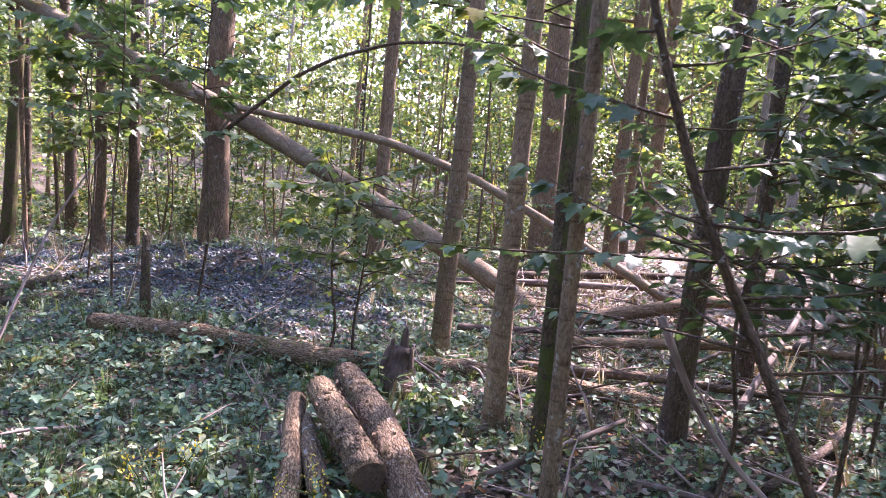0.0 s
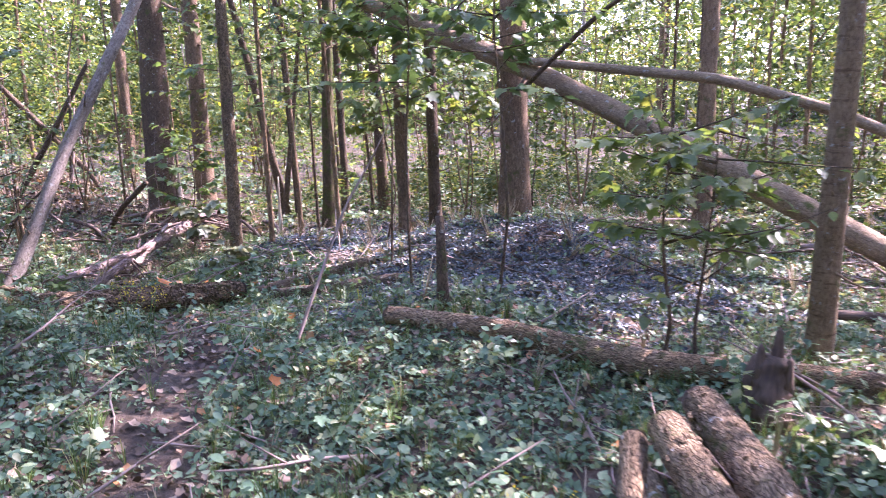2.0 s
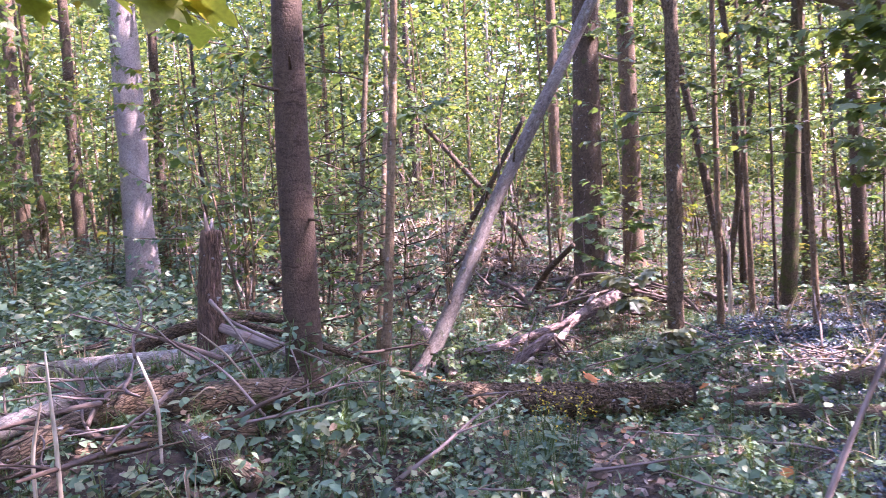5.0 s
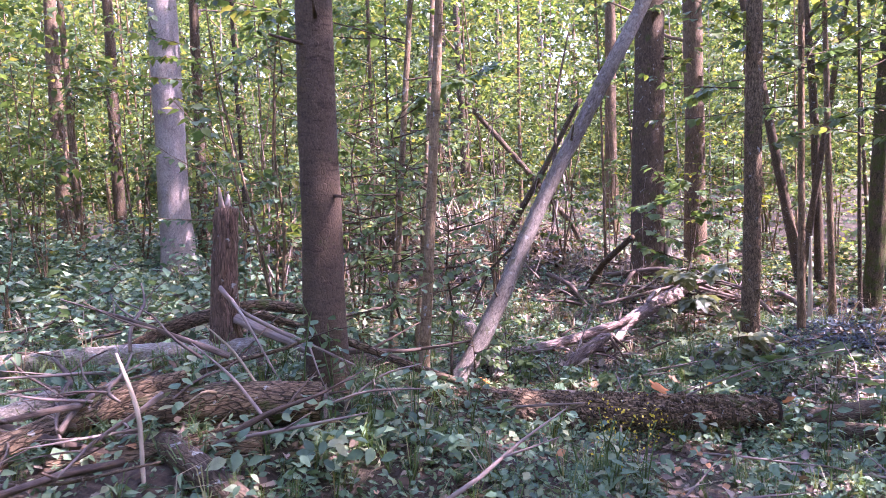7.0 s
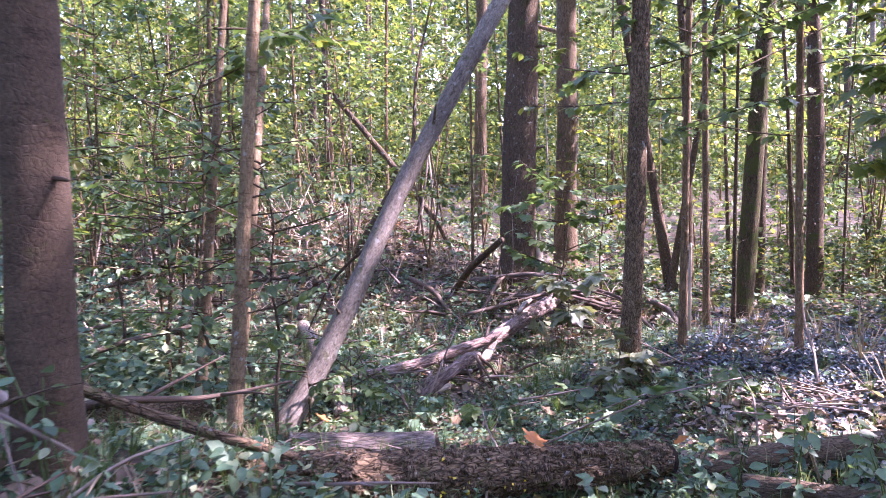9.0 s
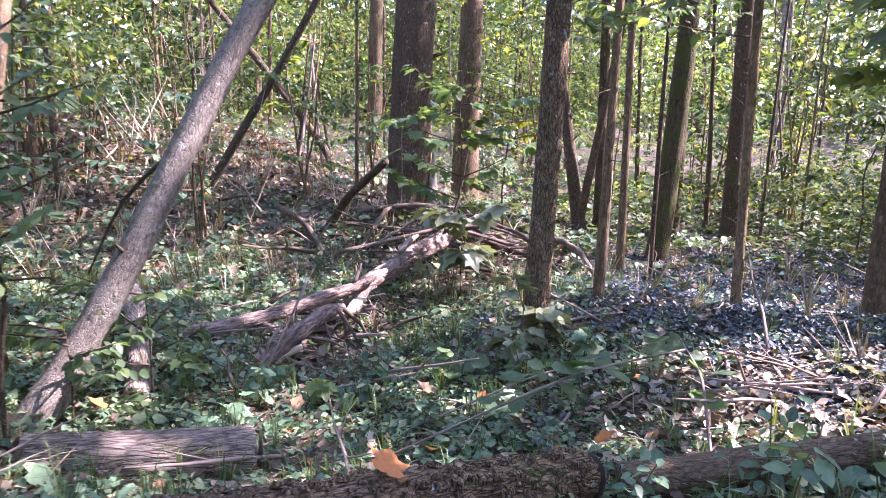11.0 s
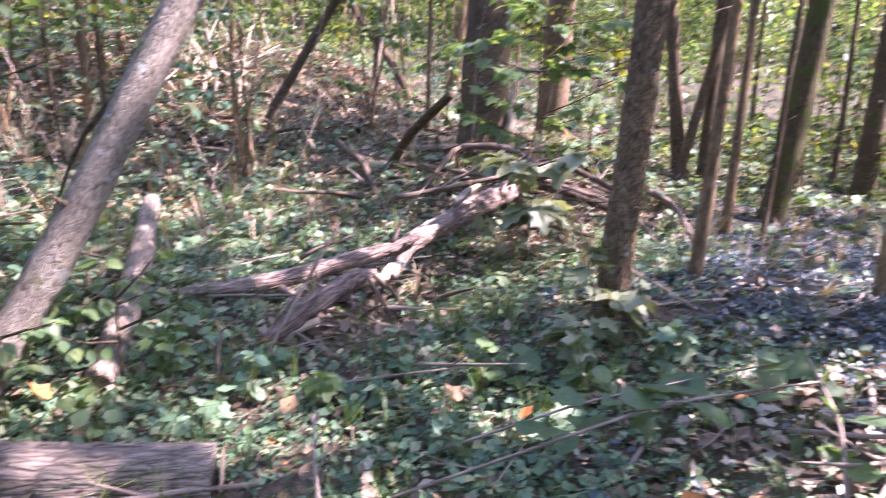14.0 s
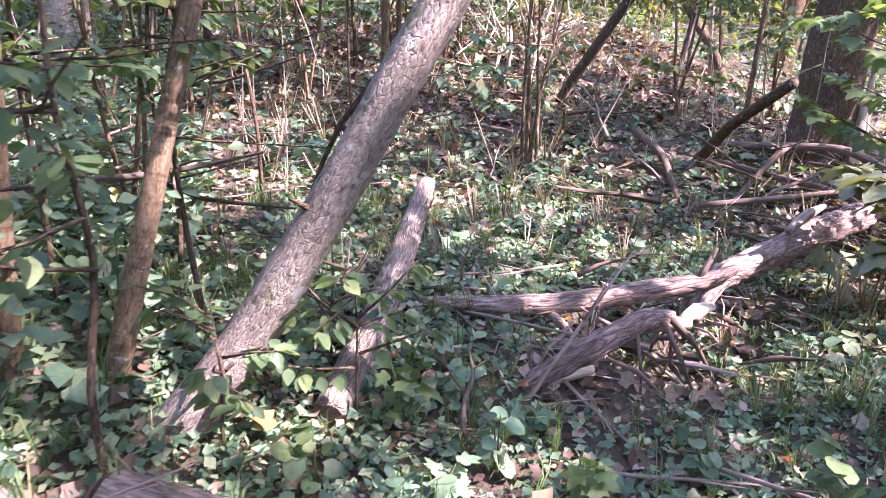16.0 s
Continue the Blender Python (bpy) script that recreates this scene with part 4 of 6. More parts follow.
stem_thing("log", [on(-0.12, 5.0, 0.05), on(0.4, 4.84, 0.06), on(0.95, 4.55, 0.06), on(1.5, 4.3, 0.05)], [0.06, 0.062, 0.06, 0.05], BARK_PILE, "brown fallen log lying in leaf litter", "log", 20, 0.03, 0.08, (WOOD_PALE, None), 17, 0.07)
stem_thing("log", [on(-3.0, 6.3, 0.03), on(-4.2, 6.2, 0.05)], [0.06, 0.055], BARK_DARK, "dark rotten log among green herbs", "log", 14, 0.05, 0.08, (None, None), 18, 0.1)

# the heavy log across the path and the pile beside it
bark_crust(stem_thing("log", [(-5.24, 3.82, 0.12), (-5.06, 4.44, 0.045), (-4.92, 4.93, -0.045), (-4.77, 5.44, -0.11), (-4.56, 6.15, -0.21)], [0.1, 0.1, 0.098, 0.092, 0.08], BARK_LOG, "heavy fallen log with thick ridged bark", "log", 46, 0.014, 0.13, (WOOD_GREY, WOOD_DARK), 20, 0.06), [(-5.24, 3.82, 0.12), (-5.06, 4.44, 0.045), (-4.92, 4.93, -0.045), (-4.77, 5.44, -0.11), (-4.56, 6.15, -0.21)], [0.1, 0.1, 0.098, 0.092, 0.08], 900, (0.025, 0.06), BARK_LOG, 801)
stem_thing("log", [on(-4.5, 6.3, 0.05), on(-4.15, 6.65, 0.06), on(-3.7, 7.0, 0.05)], [0.07, 0.07, 0.06], BARK_DARK, "dark rotting log hidden by herbs", "log", 18, 0.04, 0.1, (None, None), 21, 0.1)
stem_thing("log", [(-5.665, 5.625, -0.35), (-5.84, 5.32, -0.335), (-6.055, 4.96, -0.29)], [0.094, 0.094, 0.09], BARK_PALE, "sawn pale-grey log with ridged bark", "log", 44, 0.012, 0.09, (WOOD_GREY, WOOD_DARK), 22, 0.04)
stem_thing("log", [(-4.58, 3.42, 0.42), (-4.75, 3.1, 0.44), (-5.0, 2.6, 0.42)], [0.075, 0.075, 0.07], BARK_LOG, "sawn log with a pale end on a pile", "log", 28, 0.02, 0.09, (WOOD_GREY, WOOD_DARK), 23, 0.05)
stem_thing("log", [(-4.5, 3.16, 0.33), (-4.62, 2.8, 0.34), (-4.75, 2.5, 0.33)], [0.055, 0.055, 0.05], BARK_LOG, "short log low in a pile", "log", 20, 0.03, 0.08, (WOOD_DARK, WOOD_DARK), 24, 0.05)
stem_thing("log", [on(-4.15, 3.02, 0.04), on(-4.38, 2.92, 0.06), on(-4.6, 2.85, 0.04)], [0.045, 0.05, 0.045], BARK_DARK, "dark rotten log among grass", "log", 16, 0.03, 0.06, (None, None), 25, 0.08)
stem_thing("log", [on(-5.55, 3.45, 0.07), on(-6.1, 2.9, 0.08), on(-6.9, 2.2, 0.1), on(-7.8, 1.5, 0.1)], [0.065, 0.07, 0.07, 0.06], BARK_GREY, "long grey fallen trunk beside a snag", "log", 20, 0.04, 0.06, (None, None), 26, 0.06)
# the hollow is a flat dark disc, coloured like the shade inside
stem_thing("log", [on(-6.38, 4.62, 0.07), on(-6.05, 4.25, 0.08), on(-5.75, 3.95, 0.06)], [0.075, 0.078, 0.07], BARK_LOG, "short log with a dark hollow end", "log", 24, 0.03, 0.08, (WOOD_DARK, None), 27, 0.06)
stem_thing("fallen_branch", [(-5.66, 3.39, 0.58), (-5.47, 3.47, 0.54), (-5.27, 3.56, 0.51), (-5.06, 3.65, 0.43)], [0.026, 0.03, 0.03, 0.02], WOOD_GREY, "grey broken branch propped on a snag", "branch", 9, 0.05, 0, (None, None), 29, 0.15)

# dead wood in the hollow
dead = stem_thing("fallen_tree", [(-7.42, 5.72, -0.42), (-7.14, 6.1, -0.38), (-6.99, 6.31, -0.34), (-6.87, 6.48, -0.3), (-6.74, 6.83, -0.21), (-6.69, 7.02, -0.18), (-6.72, 7.2, -0.15)], [0.022, 0.03, 0.036, 0.04, 0.042, 0.036, 0.02], BARK_DEAD, "barkless greyish-pink dead trunk lying in a hollow", "fallen tree", 22, 0.014, 0.14, (None, None), 30, 0.16)
side_branches(dead, [([(-6.87, 6.46, -0.32), (-6.75, 6.5, -0.33), (-6.64, 6.5, -0.38)], 0.022), ([(-6.7, 6.98, -0.2), (-6.66, 7.02, -0.1), (-6.68, 7.06, -0.04)], 0.018)], BARK_DEAD)
upper = stem_thing("fallen_tree", [(-6.66, 6.98, -0.32), (-6.79, 7.17, -0.22), (-6.95, 7.7, -0.16), (-7.12, 8.22, -0.12), (-7.37, 8.75, -0.12), (-7.9, 9.7, -0.2)], [0.03, 0.05, 0.058, 0.06, 0.055, 0.045], BARK_DEAD, "broken dead trunk with flaking bark", "fallen tree", 24, 0.016, 0.2, (None, None), 35, 0.16)
side_branches(upper, [([(-7.2, 8.4, -0.1), (-6.95, 8.6, 0.0), (-6.7, 8.75, -0.1)], 0.02)], BARK_DARK)
split = stem_thing("fallen_tree", [(-6.5, 6.18, -0.44), (-6.5, 6.27, -0.38), (-6.47, 6.42, -0.28), (-6.51, 6.67, -0.21), (-6.5, 6.78, -0.2)], [0.025, 0.036, 0.04, 0.036, 0.015], BARK_DEAD, "short split dead trunk with broken bark", "fallen tree", 22, 0.014, 0.25, (WOOD_PALE, None), 31, 0.2)
side_branches(split, [([(-6.5, 6.72, -0.2), (-6.42, 6.76, -0.3), (-6.35, 6.8, -0.45)], 0.014), ([(-6.5, 6.62, -0.22), (-6.4, 6.62, -0.33), (-6.3, 6.55, -0.48)], 0.01), ([(-6.5, 6.75, -0.2), (-6.46, 6.88, -0.3), (-6.44, 6.95, -0.46)], 0.016)], WOOD_DARK)
for k, (x, y, z, yaw, ln) in enumerate(((-6.62, 6.52, -0.34, 40, 0.22), (-6.58, 6.7, -0.28, 60, 0.18), (-6.7, 6.4, -0.38, 20, 0.2), (-6.55, 6.85, -0.26, 100, 0.16), (-6.9, 7.6, -0.08, 110, 0.3), (-6.48, 6.3, -0.38, 80, 0.15))):
    slab = stem_thing("bark_slab", [(0, 0, 0), (ln * 0.5, 0.01, 0.012), (ln, 0, 0)], [0.018, 0.026, 0.014], WOOD_PALE if k % 2 else WOOD_GREY, "broken slab of pale bark on dead wood", "bark", 8, 0.04, 0, (None, None), 450 + k, 0.3)
    slab.matrix_basis = pose(x, y, z, 15, -12, yaw)
rz = np.random.default_rng(404)
for k in range(30):
    x, y = rz.normal(-6.62, 0.13), rz.normal(6.72, 0.2)
    ln, z = rz.uniform(0.1, 0.32), rz.uniform(-0.46, -0.24)
    sp = stem_thing("wood_splinter", [(0, 0, 0), (ln * 0.5, 0.012, 0.01), (ln, -0.01, 0)], [0.004, rz.uniform(0.006, 0.014), 0.002], (WOOD_DARK, WOOD_GREY, WOOD_DARK, BARK_DEAD)[k % 4], "ragged splinter of rotten dead wood", "splinter", 6, 0.03, 0, (None, None), 480 + k, 0.5)
    sp["group"] = "splinters of the dead trunk"
    sp.matrix_basis = pose(x, y, z, 0, rz.uniform(-35, 35), rz.uniform(0, 360))
stem_thing("log", [on(-6.42, 5.53, 0.02), on(-6.9, 5.78, 0.06), on(-7.6, 6.08, 0.08), on(-8.5, 6.45, 0.1)], [0.055, 0.057, 0.06, 0.055], BARK_PALE, "pale straight log lying in green herbs", "log", 18, 0.04, 0.05, (WOOD_DARK, WOOD_GREY), 32, 0.05)
stem_thing("dead_branch", [(-10.7, 8.3, -0.45), (-10.6, 8.4, -0.05), (-10.0, 8.88, 1.18), (-9.6, 9.2, 2.1)], [0.05, 0.05, 0.042, 0.03], BARK_DARK, "dark dead stem slanting out of brush", "branch", 9, 0.1, 0, (None, None), 33, 0.1)
stem_thing("dead_branch", [on(-8.9, 8.6, -0.05), (-8.4, 8.45, 0.05), (-7.79, 8.31, 0.42)], [0.04, 0.036, 0.03], BARK_DARK, "dark dead stem slanting out of brush", "branch", 9, 0.08, 0, (None, None), 34, 0.1)
for k, (a, b, r) in enumerate((((-8.2, 9.0), (-6.6, 9.3), 0.03), ((-8.6, 8.6), (-7.0, 8.9), 0.022), ((-7.9, 9.8), (-6.4, 8.9), 0.028), ((-9.0, 8.9), (-7.4, 9.5), 0.035), ((-7.6, 8.2), (-6.5, 8.6), 0.018), ((-7.2, 10.0), (-6.3, 9.2), 0.03), ((-8.9, 9.6), (-8.0, 8.2), 0.026), ((-8.0, 8.0), (-7.2, 9.6), 0.02), ((-9.4, 8.4), (-8.2, 8.0), 0.03))):
    stem_thing("fallen_branch", [on(*a, 0.05 + 0.03 * (k % 3)), on((a[0] + b[0]) / 2, (a[1] + b[1]) / 2 + 0.08, 0.1 + 0.05 * (k % 4)), on(*b, 0.04)], [r, r * 0.9, r * 0.5], WOOD_BROWN if k % 2 else WOOD_DARK, "dead branch lying in a brush pile", "branch", 8, 0.1, 0, (None, None), 80 + k, 0.2)
# dead branches in the litter by the start
for k, (pts, r, mat) in enumerate((
        ([(1.0, 2.45, 0.3), (1.3, 2.5, 0.3), (1.75, 2.55, 0.22), (2.3, 2.6, 0.15)], 0.035, WOOD_GREY),
        ([(0.85, 2.7, 1.05), (1.0, 2.68, 0.75), (1.15, 2.65, 0.55), (1.4, 2.55, 0.33)], 0.016, WOOD_GREY),
        ([on(0.3, 3.2, 0.05), on(0.75, 3.5, 0.12), on(1.1, 3.9, 0.1)], 0.02, WOOD_BROWN),
        ([on(0.6, 4.9, 0.1), on(1.4, 4.6, 0.15), on(2.3, 4.4, 0.1)], 0.04, BARK_DARK),
        ([on(0.9, 5.6, 0.1), on(2.2, 5.3, 0.2), on(3.4, 5.5, 0.1)], 0.05, BARK_BROWN),
        ([on(1.2, 6.4, 0.1), on(2.6, 6.9, 0.25), on(4.2, 6.8, 0.1)], 0.07, BARK_BROWN),
        ([on(1.9, 4.3, 0.05), on(2.4, 4.9, 0.35), on(2.9, 5.6, 0.6)], 0.03, WOOD_BROWN),
        ([on(1.6, 3.2, 0.05), on(2.1, 3.6, 0.12), on(2.6, 4.3, 0.05)], 0.025, BARK_DARK),
        ([on(0.2, 6.2, 0.05), on(1.1, 6.0, 0.1), on(2.0, 6.3, 0.05)], 0.035, WOOD_DARK),
        ([on(0.1, 8.6, 0.05), on(1.4, 8.2, 0.15), on(2.6, 8.4, 0.1)], 0.05, WOOD_BROWN),
        ([on(0.9, 9.4, 0.05), on(2.2, 9.1, 0.15), on(3.6, 9.6, 0.1)], 0.06, BARK_DARK),
        ([on(-1.9, 9.9, 0.05), on(-0.9, 10.2, 0.1), on(0.1, 10.0, 0.05)], 0.05, WOOD_BROWN),
        ([on(2.7, 5.3, 0.2), on(3.5, 5.9, 0.6), on(4.4, 6.4, 0.9)], 0.04, WOOD_BROWN),
        ([on(0.95, 3.3, 0.03), on(1.2, 3.1, 0.06), on(1.6, 2.9, 0.03)], 0.018, WOOD_BROWN),
        ([on(1.2, 4.5, 0.03), on(1.9, 5.1, 0.12), on(2.5, 5.9, 0.05)], 0.022, WOOD_BROWN))):
    stem_thing("fallen_branch", pts, np.linspace(r, r * 0.6, len(pts)), mat, "dead branch lying in leaf litter", "branch", 8, 0.08, 0, (None, None), 120 + k, 0.2)
stem_thing("dead_branch", [on(-2.82, 4.48, -0.03), (-2.8, 4.72, 0.3), (-2.73, 5.03, 0.81), (-2.6, 5.15, 1.1), (-2.5, 5.2, 1.32)], [0.010, 0.011, 0.010, 0.006, 0.003], WOOD_GREY, "thin pale dead stick standing aslant", "branch", 7, 0.06, 0, (None, None), 150, 0.4)
dark_sap = stem_thing("sapling", [on(1.5, 2.3, -0.05), (1.35, 2.25, 0.45), (1.1, 2.2, 0.9), (0.9, 2.2, 1.25), (0.72, 2.2, 1.6), (0.6, 2.2, 1.9), (0.5, 2.2, 2.2), (0.45, 2.2, 2.8)], [0.022, 0.02, 0.018, 0.016, 0.015, 0.013, 0.012, 0.006], BARK_DARK, "crooked dark sapling with broad green leaves", "sapling", 10, 0.05, 0, (None, None), 151, 0.2)


# ---- leafy sprays of saplings ----
def spray(start, yaw, rise, length, size, shape, seed, mat_stem, parent, mat_leaf, count=14, flat=0.3):
    """A twig with leaves to both sides; twig and leaves are parts of the plant."""
    rg = np.random.default_rng(seed)
    ps = np.array(limb_points(start, yaw, rise, length, rg, 5))
    V, F, B = tube(ps, np.linspace(0.006, 0.002, len(ps)), 4, 0.2, 0.1, seed, blunt=False)
    twig = part("branch", mesh_of("branch", V, F, mat_stem, bark=B), parent)
    f = rg.uniform(0.15, 1, count)
    idx = f * (len(ps) - 1)
    i0 = np.minimum(idx.astype(int), len(ps) - 2)
    pos = ps[i0] + (idx - i0)[:, None] * (ps[i0 + 1] - ps[i0])
    side = np.where(np.arange(count) % 2, 1, -1)
    yaw_l = yaw - math.pi / 2 + side * rg.uniform(0.5, 1.3, count)
    pos = pos + np.stack([np.cos(yaw_l + math.pi / 2), np.sin(yaw_l + math.pi / 2), -0.2 + 0 * yaw_l], 1) * size * rg.uniform(0.1, 0.5, count)[:, None]
    R = turns(yaw_l, rg.normal(-0.3, flat, count), rg.normal(0, flat, count))
    part("leaves", bake("leaves", [shape], pos, R, size * rg.uniform(0.6, 1.2, count), mat_leaf), twig)


def sapling(x, y, height, r, sprays, label, mat_leaf, shape, size, seed, low=0.35, lean=(0, 0), length=(0.4, 0.9), count=16, mat=BARK_DARK):
    rg = np.random.default_rng(seed)
    ob = root("sapling", x, y, float(gz(x, y)), label, "sapling", "saplings of the understory")
    ps = [(lean[0] * h, lean[1] * h, h) for h in np.linspace(-0.05, height, 6)]
    ps = [np.array(p) + np.r_[rg.normal(0, 0.02 * height, 2), 0] * (k > 0) for k, p in enumerate(ps)]
    V, F, B = tube(ps, np.linspace(r, r * 0.3, 6), 7, 0.1, 0.1, seed, blunt=False)
    part("stem", mesh_of("stem", V, F, mat, bark=B), ob)
    for k in range(sprays):
        h = height * rg.uniform(low, 1)
        p = np.array([np.interp(h, [q[2] for q in ps], [q[i] for q in ps]) for i in range(3)])
        spray(p, rg.uniform(0, 6.28), rg.uniform(-0.1, 0.4), rg.uniform(*length), size, shape, seed * 31 + k, mat, ob, mat_leaf, count)
    return ob


for k, (h, yaw) in enumerate(((1.2, 0.3), (1.35, 2.6), (1.6, 0.2), (1.75, 3.0), (1.9, 1.0), (2.1, 5.6), (1.0, 5.8), (1.45, 5.2), (0.8, 0.8), (2.0, 2.0), (1.1, 1.5))):
    o = np.array(dark_sap.matrix_basis.translation)
    z = np.array([0.03, 0.45, 0.9, 1.25, 1.6, 1.9, 2.2, 2.8])
    p = np.array([np.interp(h, z, [1.5, 1.35, 1.1, 0.9, 0.72, 0.6, 0.5, 0.45]), 2.21, h]) - o
    spray(p, yaw, 0.1, 0.8, 0.072, LOBED if k % 2 else OVATE, 900 + k, BARK_DARK, dark_sap, LEAF_MAPLE_SHADED, 22)
# x, y, height, sprays, leaf size, seed, material, shape, label
for x, y, h, n, sz, sd, ml, sh, lab in (
        (1.75, 2.9, 2.4, 16, 0.09, 1, LEAF_MAPLE_SHADED, LOBED, "sapling with broad lobed green leaves"),
        (2.3, 3.6, 2.9, 18, 0.09, 2, LEAF_MAPLE_SHADED, OVATE, "leafy green sapling amid fallen branches"),
        (1.3, 3.05, 2.1, 18, 0.11, 31, LEAF_MAPLE_SHADED, OVATE, "dense leafy sapling amid fallen branches"),
        (1.95, 3.25, 2.2, 18, 0.11, 32, LEAF_MAPLE_SHADED, LOBED, "dense leafy sapling amid fallen branches"),
        (2.3, 4.4, 2.4, 16, 0.11, 33, LEAF_MAPLE_SHADED, OVATE, "dense leafy sapling amid fallen branches"),
        (-0.75, 4.95, 1.35, 13, 0.09, 34, LEAF_UNDER, LOBED, "small bright green sapling beside a log"),
        (-0.55, 5.0, 1.3, 12, 0.09, 3, LEAF_UNDER, OVATE, "small bright green sapling beside a log"),
        (-1.9, 5.6, 3.0, 12, 0.11, 4, LEAF_MAPLE, LOBED, "sapling with spreading lobed leaves"),
        (-2.7, 5.9, 3.0, 13, 0.12, 5, LEAF_MAPLE, LOBED, "sapling with spreading lobed leaves"),
        (-3.4, 6.9, 3.2, 12, 0.12, 6, LEAF_UNDER, LOBED, "sapling with spreading lobed leaves"),
        (-4.1, 8.1, 2.8, 13, 0.13, 7, LEAF_UNDER, LOBED, "sapling with bright lobed leaves"),
        (-3.7, 9.6, 2.9, 12, 0.12, 8, LEAF_UNDER, LOBED, "sapling with bright lobed leaves"),
        (-4.6, 10.6, 2.6, 14, 0.12, 9, LEAF_UNDER, OVATE, "bushy bright green sapling"),
        (-3.2, 10.9, 2.4, 14, 0.12, 10, LEAF_UNDER, OVATE, "bushy bright green sapling"),
        (-5.2, 12.6, 2.2, 14, 0.11, 11, LEAF_UNDER, OVATE, "bushy bright green sapling"),
        (-6.15, 4.95, 1.5, 13, 0.075, 13, LEAF_MAPLE, OVATE, "leafy thin sapling beside a leaning tree"),
        (-6.35, 4.7, 1.8, 13, 0.07, 14, LEAF_MAPLE, OVATE, "leafy thin sapling beside a leaning tree"),
        (-7.05, 4.72, 1.95, 18, 0.065, 29, LEAF_MAPLE, OVATE, "leafy thin sapling in a thicket of stems"),
        (-7.35, 5.1, 1.9, 16, 0.065, 30, LEAF_MAPLE, OVATE, "leafy thin sapling in a thicket of stems"),
        (-6.9, 5.2, 2.2, 9, 0.08, 15, LEAF_UNDER, OVATE, "thin understory sapling with sparse leaves"),
        (-7.6, 4.6, 2.4, 10, 0.08, 16, LEAF_UNDER, OVATE, "thin understory sapling with sparse leaves"),
        (-8.3, 5.5, 2.6, 10, 0.08, 17, LEAF_UNDER, OVATE, "thin understory sapling with sparse leaves"),
        (-9.4, 5.0, 2.6, 11, 0.08, 18, LEAF_UNDER, OVATE, "thin understory sapling with sparse leaves"),
        (-8.8, 7.2, 2.4, 9, 0.08, 19, LEAF_UNDER, OVATE, "thin understory sapling with sparse leaves"),
        (-9.9, 6.3, 2.8, 11, 0.08, 20, LEAF_UNDER, OVATE, "thin understory sapling with sparse leaves"),
        (-7.9, 10.1, 1.9, 11, 0.1, 21, LEAF_YELLOW, OVATE, "sunlit yellow-green sapling beside a big tree"),
        (-9.2, 10.3, 2.3, 11, 0.1, 22, LEAF_YELLOW, OVATE, "sunlit yellow-green sapling beside a big tree"),
        (-7.2, 8.5, 1.65, 12, 0.11, 23, LEAF_MAPLE, LOBED, "maple sapling in front of a big tree"),
        (-6.6, 7.9, 0.6, 7, 0.12, 24, LEAF_PALE, LOBED, "maple seedling with pale sunlit leaves"),
        (-6.45, 5.62, 0.5, 9, 0.06, 26, LEAF_MAPLE, OVATE, "broad-leaved seedling beside a fallen log"),
        (-6.3, 5.22, 0.45, 8, 0.055, 27, LEAF_MAPLE, OVATE, "broad-leaved seedling at a leaning tree's foot"),
        (-6.75, 5.6, 0.45, 8, 0.055, 28, LEAF_MAPLE, OVATE, "broad-leaved seedling beside a fallen log"),
        (-5.55, 7.15, 0.35, 4, 0.11, 25, LEAF_PALE, LOBED, "maple seedling beside a furrowed trunk")):
    sapling(x, y, h, 0.012 if h > 1 else 0.006, round(n * 1.5) if n > 11 else n, lab, ml, sh, sz * 0.85 if h > 1 else sz, 500 + sd, 0.45 if h > 2 else 0.3, count=15, length=(0.35, 0.8) if h > 1 else (0.15, 0.35))


def shrub(seed, height, label, mat_leaf, stems=3, sprays=13, size=0.09):
    """A leafy shrub: a few stems, each with layered sprays of leaves."""
    rg = np.random.default_rng(seed)
    ob = root("shrub", 0, 0, 0, label, "shrub", "shrubs of the understory")
    lines = []
    for k in range(stems):
        a = k * 2.1 + rg.uniform(0, 1)
        ps = [np.array((math.cos(a) * 0.15 * h, math.sin(a) * 0.15 * h, h)) + np.r_[rg.normal(0, 0.03, 2), 0] for h in np.linspace(-0.1, height * rg.uniform(0.75, 1.0), 6)]
        lines.append(ps)
        V, F, B = tube(ps, np.linspace(0.016, 0.004, 6), 6, 0.15, 0.1, seed + k, blunt=False)
        part("stem", mesh_of("stem", V, F, BARK_BROWN, bark=B), ob)
    for k in range(sprays):
        ps = lines[k % stems]
        f = rg.uniform(0.2, 0.98) * 5
        i = min(int(f), 4)
        p = ps[i] * (1 - f + i) + ps[i + 1] * (f - i)
        spray(p, rg.uniform(0, 6.28), rg.uniform(-0.1, 0.35), rg.uniform(0.5, 1.1), size, SIMPLE, seed * 17 + k, BARK_BROWN, ob, mat_leaf, 36, 0.35)
    return ob


